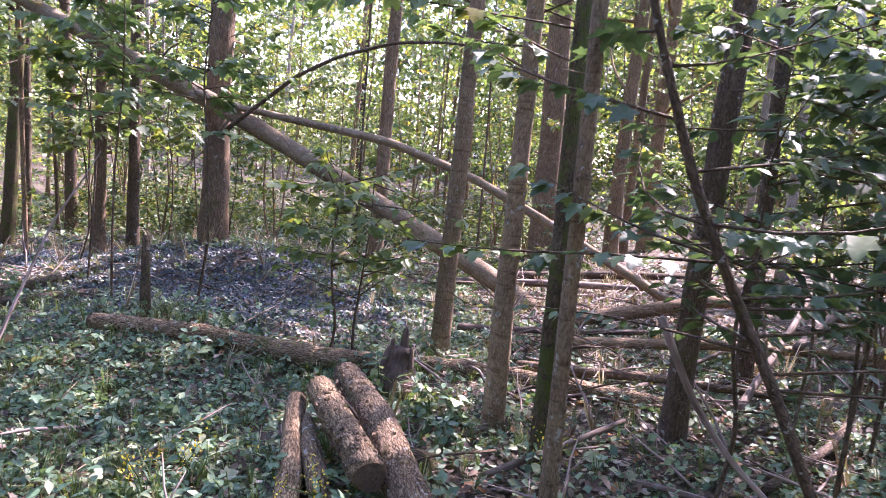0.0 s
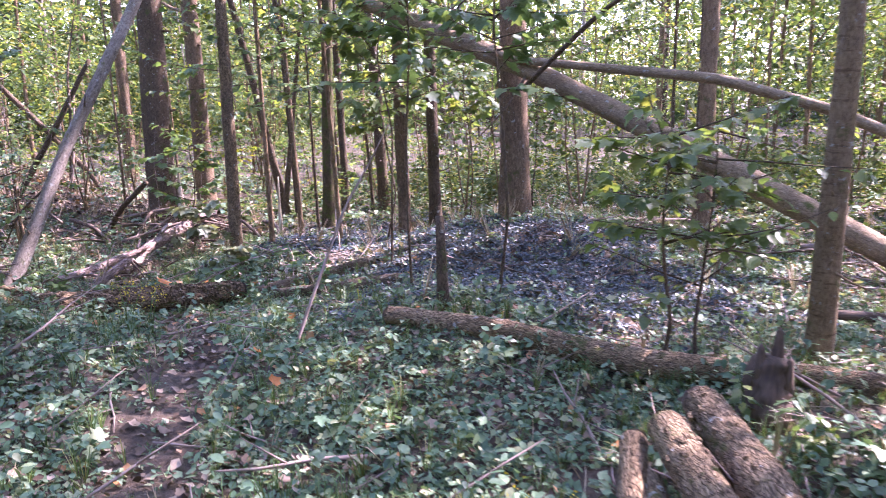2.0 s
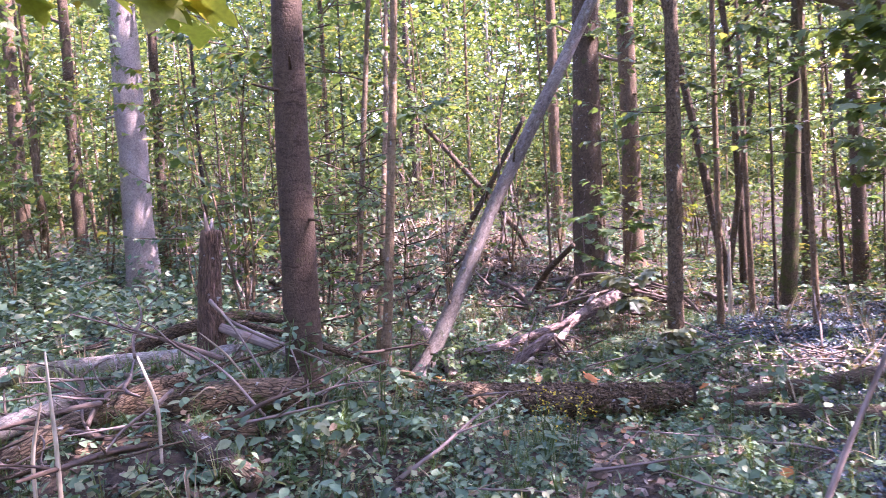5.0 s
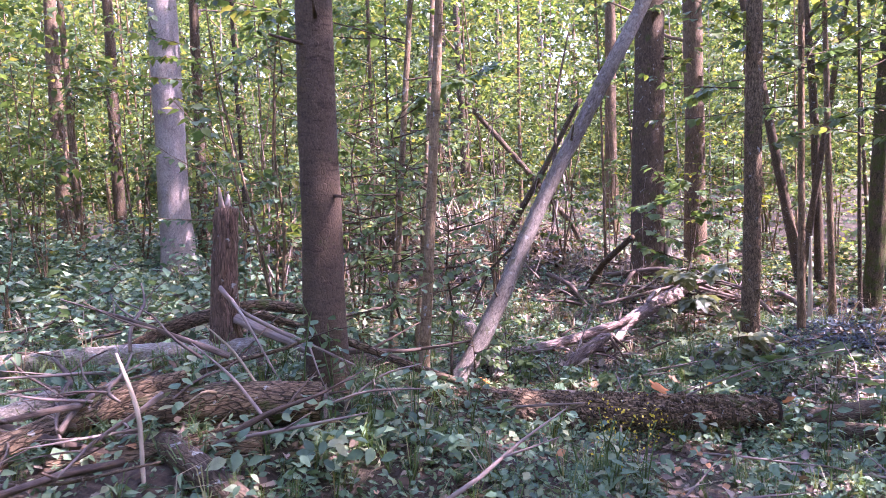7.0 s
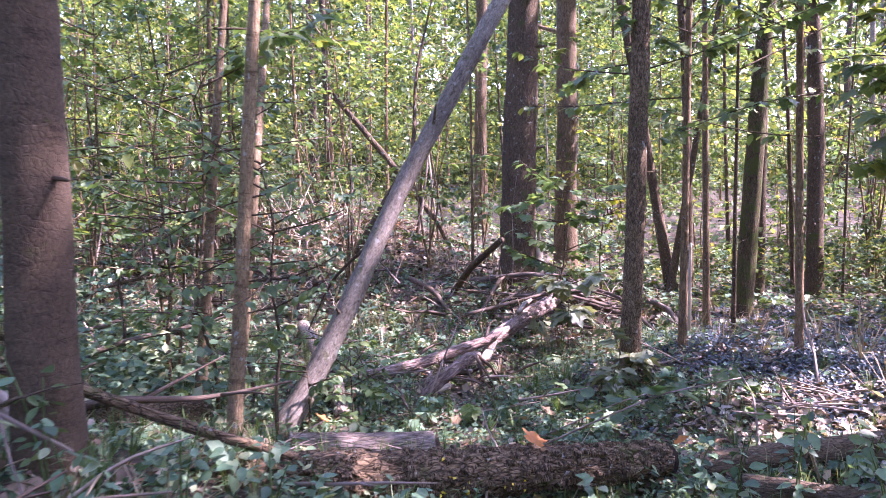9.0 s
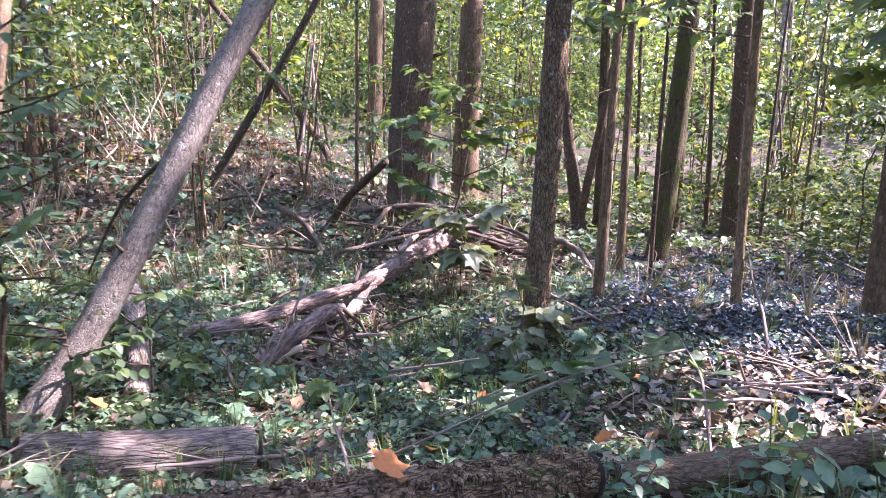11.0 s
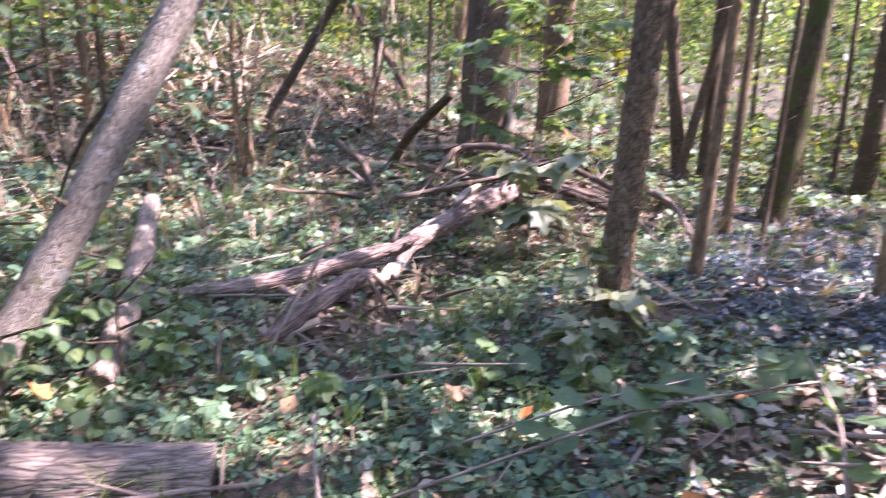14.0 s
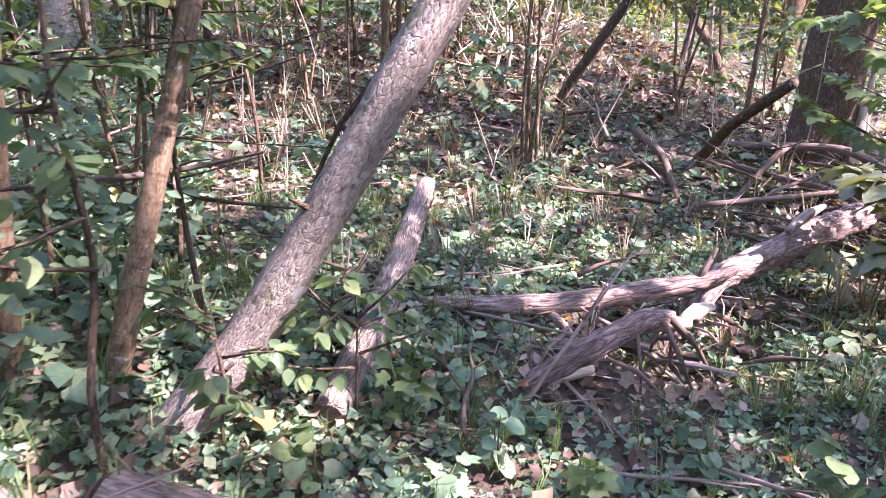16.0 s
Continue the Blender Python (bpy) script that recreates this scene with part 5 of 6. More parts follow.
SHRUBS = [shrub(700, 2.6, "leafy shrub with green oval leaves", LEAF_UNDER), shrub(710, 3.4, "tall leafy shrub with green oval leaves", LEAF_UNDER), shrub(720, 1.6, "low leafy shrub on the forest floor", LEAF_HERB, 4, 12, 0.075), shrub(730, 3.8, "tall shrub with layered green leaves", LEAF_MAPLE, 3, 14, 0.11)]
rq = np.random.default_rng(33)
homes = [(rq.uniform(-13.5, -7.2), rq.uniform(2.2, 9.0)) for _ in range(30)] + [(rq.uniform(-4, 4.5), rq.uniform(9.6, 13)) for _ in range(7)] + [(rq.uniform(-11, -6), rq.uniform(12.5, 16)) for _ in range(14)] + [(rq.uniform(2.6, 5.5), rq.uniform(4, 9)) for _ in range(10)] + [(rq.uniform(-9.5, -6.0), rq.uniform(-1, 1.8)) for _ in range(6)] + [(rq.uniform(-12.5, -8.7), rq.uniform(4.5, 10.5)) for _ in range(12)] + [(rq.uniform(-5.6, -2.2), rq.uniform(10.8, 14.5)) for _ in range(2)]
waiting = list(SHRUBS)
for k, (x, y) in enumerate(homes):
    if -11.5 < x < -6 and 5.3 < y < 10 and not (x < -8.6 and k % 4 == 0):
        continue
    m = pose(x, y, float(gz(x, y)), 0, 0, rq.uniform(0, 360)) @ Matrix.Scale(rq.uniform(0.75, 1.2), 4)
    proto = SHRUBS[2 if -12.5 < x < -8.7 and 4.5 < y < 10.5 and k % 3 else (0, 1, 2, 3, 0, 1)[k % 6]]
    if waiting:
        waiting.pop().matrix_basis = m
    else:
        copy_thing(proto, m)

# brush: dead branches lying in heaps
BRUSH = []
for k, (mat, r) in enumerate(((WOOD_BROWN, 0.02), (WOOD_DARK, 0.026), (BARK_DARK, 0.016), (WOOD_BROWN, 0.012))):
    st = stem_thing("fallen_branch", [(0, 0, 0), (0.4, 0.05, 0.05), (0.8, -0.03, 0.03), (1.3, 0.08, 0.07)], [r, r * 0.9, r * 0.7, r * 0.3], mat, "dead branch lying in a heap of brush", "branch", 6, 0.15, 0, (None, None), 300 + k, 0.5)
    side_branches(st, [([(0.55, 0.03, 0.04), (0.75, 0.2, 0.1), (0.95, 0.28, 0.18)], r * 0.5), ([(0.9, 0, 0.04), (1.05, -0.15, 0.1), (1.15, -0.25, 0.1)], r * 0.4)], mat)
    st["group"] = "brush on the forest floor"
    BRUSH.append(st)


def brush(x, y, sx, sy, n, seed, lift=0.12, size=(0.4, 1.1)):
    rg = np.random.default_rng(seed)
    for k in range(n):
        px, py = x + rg.normal(0, sx), y + rg.normal(0, sy)
        m = pose(px, py, float(gz(px, py)) + rg.uniform(0.01, lift), rg.normal(0, 8), rg.normal(-2, 6), rg.uniform(0, 360)) @ Matrix.Scale(rg.uniform(*size), 4)
        if BRUSH and seed == 1 and k < 4:
            BRUSH[k].matrix_basis = m
        else:
            copy_thing(BRUSH[rg.integers(0, 4)], m)


brush(-4.75, 2.6, 0.45, 0.35, 26, 1, 0.2, (0.4, 0.9))
brush(-7.6, 8.7, 0.6, 0.6, 36, 2, 0.22, (0.3, 0.8))
brush(-6.9, 6.9, 0.35, 0.4, 18, 3, 0.1, (0.25, 0.6))
brush(1.4, 4.6, 0.7, 0.8, 50, 4, 0.12, (0.2, 0.6))
brush(2.2, 7.0, 1.2, 1.5, 44, 5, 0.2, (0.25, 0.75))
brush(-10.2, 7.8, 1.3, 0.9, 24, 6, 0.35, (0.35, 0.9))
brush(-0.3, 8.6, 1.2, 1.0, 22, 7, 0.1)
brush(-6.3, 3.0, 0.6, 0.5, 8, 8, 0.15)
brush(-7.9, 3.6, 1.0, 0.8, 20, 9, 0.3, (0.6, 1.3))

# more rotten logs of the pile
stem_thing("log", [(-4.84, 2.02, 0.28), (-4.88, 2.45, 0.4), (-4.9, 2.85, 0.5), (-4.92, 3.0, 0.52)], [0.05, 0.055, 0.05, 0.03], BARK_LOG, "rotten grey-brown log lying over a pile", "log", 16, 0.04, 0.16, (WOOD_DARK, None), 41, 0.12)
stem_thing("log", [(-4.95, 1.9, 0.38), (-5.1, 2.3, 0.42), (-5.2, 2.55, 0.45)], [0.045, 0.05, 0.045], BARK_GREY, "short grey log with a broken end", "log", 14, 0.04, 0.1, (None, WOOD_PALE), 42, 0.1)
stem_thing("fallen_branch", [on(-6.6, 2.9, 0.1), (-6.45, 3.3, 0.45), (-6.3, 3.7, 0.52), (-6.2, 4.0, 0.45)], [0.045, 0.04, 0.035, 0.03], BARK_LOG, "rough dark branch lying on undergrowth", "branch", 12, 0.05, 0.08, (None, None), 43, 0.12)
stem_thing("fallen_branch", [(-5.55, 3.45, 0.62), (-5.35, 3.75, 0.5), (-5.1, 4.1, 0.32), (-4.95, 4.4, 0.18)], [0.018, 0.022, 0.02, 0.014], BARK_LOG, "grey rough branch slanting over logs", "branch", 9, 0.06, 0, (None, None), 44, 0.15)

twig = stem_thing("fallen_branch", [(-5.32, 3.25, 0.8), (-5.2, 3.3, 0.7), (-5.02, 3.42, 0.62), (-4.9, 3.5, 0.58), (-4.7, 3.63, 0.5)], [0.011, 0.01, 0.009, 0.007, 0.004], WOOD_GREY, "pale forked twig lying over herbs and logs", "branch", 7, 0.04, 0, (None, None), 46, 0.4)
side_branches(twig, [([(-5.26, 3.28, 0.75), (-5.05, 3.3, 0.66), (-4.85, 3.32, 0.5), (-4.8, 3.36, 0.42)], 0.008), ([(-4.9, 3.5, 0.58), (-4.8, 3.5, 0.45), (-4.72, 3.52, 0.36)], 0.005)], WOOD_GREY)
for k, (x, y, a) in enumerate(((-4.72, 3.25, 60), (-4.6, 3.4, 20), (-4.78, 3.1, 100), (-4.66, 3.55, 140), (-4.82, 3.75, 75), (-4.5, 3.2, 35))):
    stem_thing("fallen_branch", [on(x, y, 0.08), on(x + 0.2 * math.cos(a), y + 0.2 * math.sin(a), 0.2), on(x + 0.42 * math.cos(a), y + 0.42 * math.sin(a), 0.26)], [0.006, 0.005, 0.002], WOOD_GREY if k % 2 else STRAW, "thin pale dead twig lying over herbs", "branch", 5, 0.06, 0, (None, None), 420 + k, 0.5)

tangle = stem_thing("dead_shrub", [on(-11.25, 8.07, -0.05), on(-11.22, 8.1, 0.4), on(-11.3, 8.05, 0.8)], [0.025, 0.02, 0.008], WOOD_GREY, "pale tangle of bare dead twigs on a bank", "dead shrub", 7, 0.08, 0, (None, None), 48, 0.4)
rh = np.random.default_rng(49)
specs = []
for k in range(34):
    x, y = -11.25 + rh.normal(0, 0.25), 8.07 + rh.normal(0, 0.25)
    p = np.array(on(x, y, rh.uniform(0.05, 0.5)))
    specs.append((limb_points(p, rh.uniform(0, 6.28), rh.uniform(-0.1, 1.2), rh.uniform(0.5, 1.2), rh, 4), rh.uniform(0.006, 0.014)))
side_branches(tangle, specs, WOOD_PALE)

# leaning dead trunk and pale poles beyond the bank
stem_thing("leaning_tree", [(-11.4, 10.85, -0.3), (-11.6, 10.75, 0.15), (-12.38, 10.41, 1.1), (-13.5, 9.9, 2.4)], [0.055, 0.055, 0.05, 0.045], BARK_DARK, "dark dead trunk leaning behind the bank", "fallen tree", 12, 0.12, 0, (None, None), 47, 0.08)
for k, (p, q) in enumerate((((-11.89, 10.49), (-12.0, 10.8)), ((-11.61, 10.72), (-12.05, 10.83)), ((-11.5, 10.8), (-12.1, 10.9)), ((-11.75, 10.4), (-12.0, 10.9)))):
    stem_thing("dead_branch", [on(*p, -0.05), (q[0] * 0.5 + p[0] * 0.5, q[1] * 0.5 + p[1] * 0.5, 0.75), (*q, 1.7)], [0.02, 0.018, 0.012], WOOD_GREY if k % 2 else BARK_DARK, "bare dead pole leaning against others", "branch", 7, 0.15, 0, (None, None), 430 + k, 0.3)

# pale dry stalks by the pile
for k, (x, y, h, a) in enumerate(((-4.05, 2.35, 0.75, 5), (-3.75, 2.05, 0.6, 14), (-3.65, 1.95, 0.55, -10), (-4.3, 2.3, 0.5, 25), (-3.8, 1.9, 0.5, 20), (-4.45, 2.75, 0.45, -16))):
    st = stem_thing("dry_stalk", [(x, y, float(gz(x, y)) - 0.03), (x + 0.01, y + 0.01, float(gz(x, y)) + h * 0.6), (x + 0.004 * a, y + 0.002 * a, float(gz(x, y)) + h)], [0.007, 0.006, 0.003], WOOD_PALE, "pale dry stalk standing by a log pile", "stalk", 6, 0.06, 0, (None, None), 400 + k, 0.6)

# yellow-flowered herbs
for k, (x, y, h) in enumerate(((-4.09, 4.45, 0.36), (-4.0, 4.55, 0.3), (-1.1, 2.75, 0.22), (-0.4, 2.75, 0.25), (0.6, 3.3, 0.22), (-1.0, 3.0, 0.2))):
    ob = root("yellow_flower", x, y, float(gz(x, y)), "slender herb with yellow flower heads", "wildflower", "yellow wildflowers")
    rg = np.random.default_rng(600 + k)
    for j in range(4):
        ps = [np.array((0, 0, -0.02)), np.r_[rg.normal(0, 0.03, 2), h * 0.5], np.r_[rg.normal(0, 0.07, 2), h * rg.uniform(0.7, 1.05)]]
        V, F, B = tube(ps, [0.003, 0.003, 0.002], 5, 0.08, 0.2, k)
        stalk = part("stem", mesh_of("stem", V, F, GRASS, bark=B), ob)
        m = 20
        pos = ps[2] + rg.normal(0, 1, (m, 3)) * np.array([0.025, 0.025, 0.045])
        part("flower_head", bake("flower_head", [SIMPLE], pos, turns(rg.uniform(0, 6.28, m), rg.normal(0, 0.8, m), rg.normal(0, 0.8, m)), rg.uniform(0.008, 0.018, m), FLOWER), stalk, "small yellow florets")["kind"] = "stuff"
    part("leaves", bake("leaves", [NARROW], rg.normal(0, 1, (14, 3)) * np.array([0.03, 0.03, 0.06]) + np.array([0, 0, h * 0.35]), turns(rg.uniform(0, 6.28, 14), rg.normal(0, 0.4, 14), rg.normal(0, 0.4, 14)), rg.uniform(0.05, 0.09, 14), LEAF_HERB), ob)

# a yellowing bough that reaches out from the tree by the pile
host = next(o for o in grown if abs(o.matrix_basis.translation.x + 5.08) < 0.01)
hx = np.array(host.matrix_basis.translation)
line = [np.array(p) - hx for p in ((-5.02, 3.72, 2.75), (-4.6, 3.3, 2.7), (-4.2, 2.85, 2.45), (-3.9, 2.5, 2.15), (-3.8, 2.3, 1.98))]
V, F, B = tube(line, [0.018, 0.014, 0.011, 0.008, 0.004], 7, 0.1, 0.2, 71, blunt=False)
part("branch", mesh_of("branch", V, F, BARK_DARK, bark=B), host)
for k in range(9):
    f = 1.2 + 2.8 * k / 8
    i = min(int(f), 3)
    spray(line[i] * (1 - f + i) + line[i + 1] * (f - i), (-0.8, 2.3, -2.2, 0.4)[k % 4] + 0.2 * k, -0.15, 0.55, 0.12, LOBED, 770 + k, BARK_DARK, host, LEAF_YELLOW, 12)
for k in range(10):
    z = 0.95 + 0.055 * k
    q = np.array([np.interp(z, [0.03, 0.45, 0.9, 1.25, 1.6], [1.5, 1.35, 1.1, 0.9, 0.72]), 2.22, z]) - np.array(dark_sap.matrix_basis.translation)
    spray(q, (0.1, 0.6, 2.6, 0.3, 1.0)[k % 5] + 0.1 * k, 0.03, 1.0, 0.062, LOBED if k % 2 else OVATE, 940 + k, BARK_DARK, dark_sap, LEAF_MAPLE_SHADED, 26, 0.25)

# low leafy boughs of the standing trees
rb = np.random.default_rng(91)
for ob in grown:
    o = ob.matrix_basis.translation
    far = math.hypot(o.x + 2.5, o.y - 3.5)
    for k in range(7 if far < 9 else 4):
        h = rb.uniform(1.9, 4.6)
        spray((0.0, 0.0, h), rb.uniform(0, 6.28), rb.uniform(-0.05, 0.3), rb.uniform(0.9, 1.8), 0.078, LOBED if k % 3 == 0 else SIMPLE, int(rb.integers(1e6)), BARK_DARK, ob, LEAF_UNDER if k % 2 else LEAF_MAPLE, 44, 0.35)

# leafy boughs that hang towards the path
for x, y, hs in ((-4.33, 9.04, (1.7, 2.0, 2.2, 2.4, 2.6)), (-4.98, 8.58, (1.6, 1.9, 2.1, 2.3)), (-5.66, 8.12, (1.9, 2.2, 2.4)), (-3.92, 9.06, (1.6, 1.9, 2.2, 2.5)), (-2.65, 8.3, (1.7, 2.0, 2.3, 2.5))):
    ob = next(o for o in grown if abs(o.matrix_basis.translation.x - x) < 0.01)
    for k, h in enumerate(hs):
        spray((0.0, 0.0, h), -1.57 + 0.9 * (k % 3 - 1), 0.08, 1.3, 0.085, LOBED if k % 2 else OVATE, int(rb.integers(1e6)), BARK_DARK, ob, LEAF_UNDER, 40, 0.3)

# thicket of bare thin stems on the bank
rs = np.random.default_rng(77)
thin = None
for k in range(64):
    x, y = rs.uniform(-14.5, -8.2), rs.uniform(4.2, 10.5)
    if k == 0:
        thin = stem_thing("thin_stem", [(0, 0, -0.1), (0.03, 0.02, 0.7), (-0.02, 0.05, 1.6), (0.08, 0.0, 2.8)], [0.008, 0.007, 0.005, 0.002], WOOD_GREY, "bare thin greyish stem in a thicket", "shrub stem", 6, 0.12, 0, (None, None), 160, 0.8)
        thin["group"] = "thin stems of the thicket"
        thin.matrix_basis = pose(x, y, float(gz(x, y)), 0, 0, 0)
        continue
    copy_thing(thin, pose(x, y, float(gz(x, y)), rs.normal(0, 19), rs.normal(0, 19), rs.uniform(0, 360)) @ Matrix.Scale(rs.uniform(0.35, 0.95), 4))

# bramble shoots with broad leaves beside the path
for k, (pts, n, sz) in enumerate((
        ([on(-5.3, 5.95, 0.02), (-5.05, 6.25, -0.18), (-4.85, 6.6, -0.05), (-4.6, 6.95, 0.02)], 12, 0.12),
        ([on(-5.45, 6.15, 0.0), (-5.1, 6.55, -0.15), (-4.75, 7.0, 0.0)], 12, 0.11),
        ([on(-4.3, 6.6, 0.0), (-4.5, 6.9, -0.05), (-4.7, 7.1, 0.02)], 9, 0.11))):
    br = stem_thing("bramble", pts, np.linspace(0.006, 0.003, len(pts)), WOOD_GREY, "arching bramble shoot with broad green leaves", "bramble", 6, 0.05, 0, (None, None), 170 + k, 0.4)
    o = np.array(pts[0])
    rg = np.random.default_rng(180 + k)
    for j in range(n):
        f = rg.uniform(0.3, 1) * (len(pts) - 1)
        i = min(int(f), len(pts) - 2)
        p = np.array(pts[i]) * (1 - f + i) + np.array(pts[i + 1]) * (f - i) - o + rg.normal(0, 0.03, 3)
        me = bake("leaf", [ROUND if j % 3 else LOBED], [p], turns(np.array([rg.uniform(0, 6.28)]), np.array([rg.normal(-0.2, 0.3)]), np.array([rg.normal(0, 0.3)])), [sz * rg.uniform(0.6, 1.1)], LEAF_MAPLE)
        part("leaf", me, br)

# broad-leaved seedlings and herbs that stand out by the path
def seedling(x, y, height, n, size, shape, mat, seed, label, stems=2, category="seedling"):
    """Upright stems with leaves in pairs, on stalks that spread outwards."""
    rg = np.random.default_rng(seed)
    ob = root("seedling", x, y, float(gz(x, y)), label, category, "broad-leaved seedlings")
    pos, yaw, tubes = [], [], []
    for k in range(stems):
        a, tip = rg.uniform(0, 6.28), rg.uniform(0.1, 0.4) * height
        ps = [np.array((0.02 * k, 0, -0.03)), np.array((0.5 * tip * math.cos(a) * 0.6, 0.5 * tip * math.sin(a) * 0.6, height * 0.5)), np.array((tip * math.cos(a), tip * math.sin(a), height * rg.uniform(0.8, 1)))]
        tubes.append(tube(ps, [0.004, 0.003, 0.002], 5, 0.06, 0.3, seed + k, blunt=False))
        for j in range(n):
            f = rg.uniform(0.25, 1) * 2
            i = min(int(f), 1)
            b = rg.uniform(0, 6.28)
            pos.append(ps[i] * (1 - f + i) + ps[i + 1] * (f - i) + 0.35 * size * np.array((math.cos(b), math.sin(b), 0.1)))
            yaw.append(b - math.pi / 2)
    V, F, B = join(tubes)
    part("stem", mesh_of("stem", V, F, WOOD_GREY if height > 0.5 else GRASS, bark=B), ob)
    m = len(pos)
    part("leaves", bake("leaves", [shape], pos, turns(np.array(yaw), rg.normal(-0.2, 0.35, m), rg.normal(0, 0.35, m)), size * rg.uniform(0.55, 1.15, m), mat), ob)


LEAFY = "seedling with broad green leaves beside the path"
for k, (x, y, h, n, sz, sh, mat, lab) in enumerate((
        (-4.78, 3.42, 0.5, 12, 0.075, OVATE, LEAF_HERB, "leafy herb in front of a heavy log"),
        (-4.62, 3.62, 0.42, 11, 0.07, OVATE, LEAF_HERB, "leafy herb in front of a heavy log"),
        (-4.9, 3.6, 0.55, 12, 0.07, OVATE, LEAF_MAPLE, "leafy herb at a tree's foot"),
        (-4.72, 3.9, 0.38, 11, 0.065, OVATE, LEAF_HERB, "leafy herb in front of a heavy log"),
        (-4.66, 4.15, 0.34, 10, 0.065, OVATE, LEAF_HERB, "leafy herb in front of a heavy log"),
        (-4.6, 4.6, 0.25, 10, 0.06, OVATE, LEAF_HERB, "leafy herb in front of a heavy log"),
        (-4.1, 5.95, 0.5, 14, 0.085, OVATE, LEAF_HERB, "bushy leafy herb beside a rotting log"),
        (-3.95, 6.15, 0.55, 14, 0.09, OVATE, LEAF_HERB, "bushy leafy herb beside a rotting log"),
        (-3.75, 6.3, 0.48, 13, 0.085, OVATE, LEAF_MAPLE, "bushy leafy herb beside a rotting log"),
        (-4.35, 6.05, 0.4, 12, 0.08, OVATE, LEAF_HERB, "bushy leafy herb beside a rotting log"),
        (-4.1, 6.5, 0.4, 12, 0.08, OVATE, LEAF_HERB, "bushy leafy herb beside a rotting log"),
        (-3.55, 6.0, 0.45, 12, 0.08, OVATE, LEAF_HERB, "bushy leafy herb beside a rotting log"),
        (-6.05, 5.76, 0.16, 9, 0.075, LOBED, LEAF_HERB, LEAFY), (-5.92, 6.17, 0.17, 10, 0.085, LOBED, LEAF_MAPLE, LEAFY),
        (-5.65, 6.78, 0.24, 8, 0.11, ROUND, LEAF_MAPLE, LEAFY), (-5.3, 6.85, 0.28, 8, 0.1, ROUND, LEAF_MAPLE, LEAFY),
        (-6.27, 6.14, 0.14, 9, 0.08, LOBED, LEAF_HERB, LEAFY), (-5.38, 6.23, 0.2, 9, 0.06, ROUND, LEAF_HERB, LEAFY),
        (-4.98, 7.28, 0.25, 8, 0.08, OVATE, LEAF_HERB, LEAFY), (-5.54, 7.1, 0.32, 9, 0.11, LOBED, LEAF_PALE, "seedling with pale lobed leaves by a trunk"),
        (-6.14, 5.45, 0.25, 10, 0.07, ROUND, LEAF_MAPLE, LEAFY), (-6.11, 5.95, 0.22, 10, 0.07, ROUND, LEAF_HERB, LEAFY),
        (-5.72, 6.28, 0.2, 10, 0.06, ROUND, LEAF_HERB, LEAFY), (-6.45, 5.98, 0.15, 9, 0.07, ROUND, LEAF_HERB, LEAFY),
        (-6.35, 5.75, 0.32, 10, 0.08, LOBED, LEAF_MAPLE, LEAFY), (-5.26, 7.3, 0.28, 8, 0.1, LOBED, LEAF_HERB, LEAFY),
        (-5.9, 6.5, 0.24, 10, 0.07, ROUND, LEAF_HERB, LEAFY), (-6.55, 5.3, 0.35, 10, 0.075, OVATE, LEAF_MAPLE, "leafy seedling at a leaning tree's foot"),
        (-6.7, 4.95, 0.5, 12, 0.075, OVATE, LEAF_MAPLE, "leafy seedling at a leaning tree's foot"),
        (-6.9, 7.9, 0.4, 8, 0.12, LOBED, LEAF_PALE, "seedling with pale lobed leaves over dead wood"),
        (-6.55, 7.75, 0.55, 9, 0.13, LOBED, LEAF_PALE, "seedling with pale lobed leaves over dead wood"),
        (-0.02, 4.15, 0.3, 10, 0.1, LOBED, LEAF_MAPLE, "lobed-leaved seedling beside a rotten stump"),
        (0.18, 3.95, 0.26, 9, 0.1, LOBED, LEAF_HERB, "lobed-leaved seedling beside a rotten stump"),
        (0.12, 3.6, 0.2, 9, 0.07, ROUND, LEAF_HERB, "broad-leaved seedling beside a log pile"),
        (-0.3, 4.3, 0.35, 11, 0.08, OVATE, LEAF_UNDER, "green seedling in front of a rotten stump"),
        (-0.62, 3.0, 0.3, 9, 0.055, OVATE, LEAF_HERB, "slender herb beside a greyish log"),
        (-0.75, 2.75, 0.28, 9, 0.055, OVATE, LEAF_HERB, "slender herb beside a greyish log"),
        (-1.5, 3.3, 0.25, 10, 0.06, OVATE, LEAF_HERB, LEAFY), (-1.1, 3.15, 0.22, 10, 0.06, OVATE, LEAF_HERB, LEAFY),
        (-2.2, 3.9, 0.28, 11, 0.06, OVATE, LEAF_HERB, LEAFY), (-1.9, 3.5, 0.25, 10, 0.07, LOBED, LEAF_HERB, LEAFY),
        (-1.3, 2.9, 0.2, 9, 0.075, LOBED, LEAF_PALE, "seedling with pale lobed leaves by the path"),
        (0.5, 3.25, 0.22, 9, 0.07, OVATE, LEAF_HERB, "broad-leaved seedling in leaf litter"))):
    seedling(x, y, h * 0.85, n, sz * 0.8, sh, mat, 5000 + k, lab)

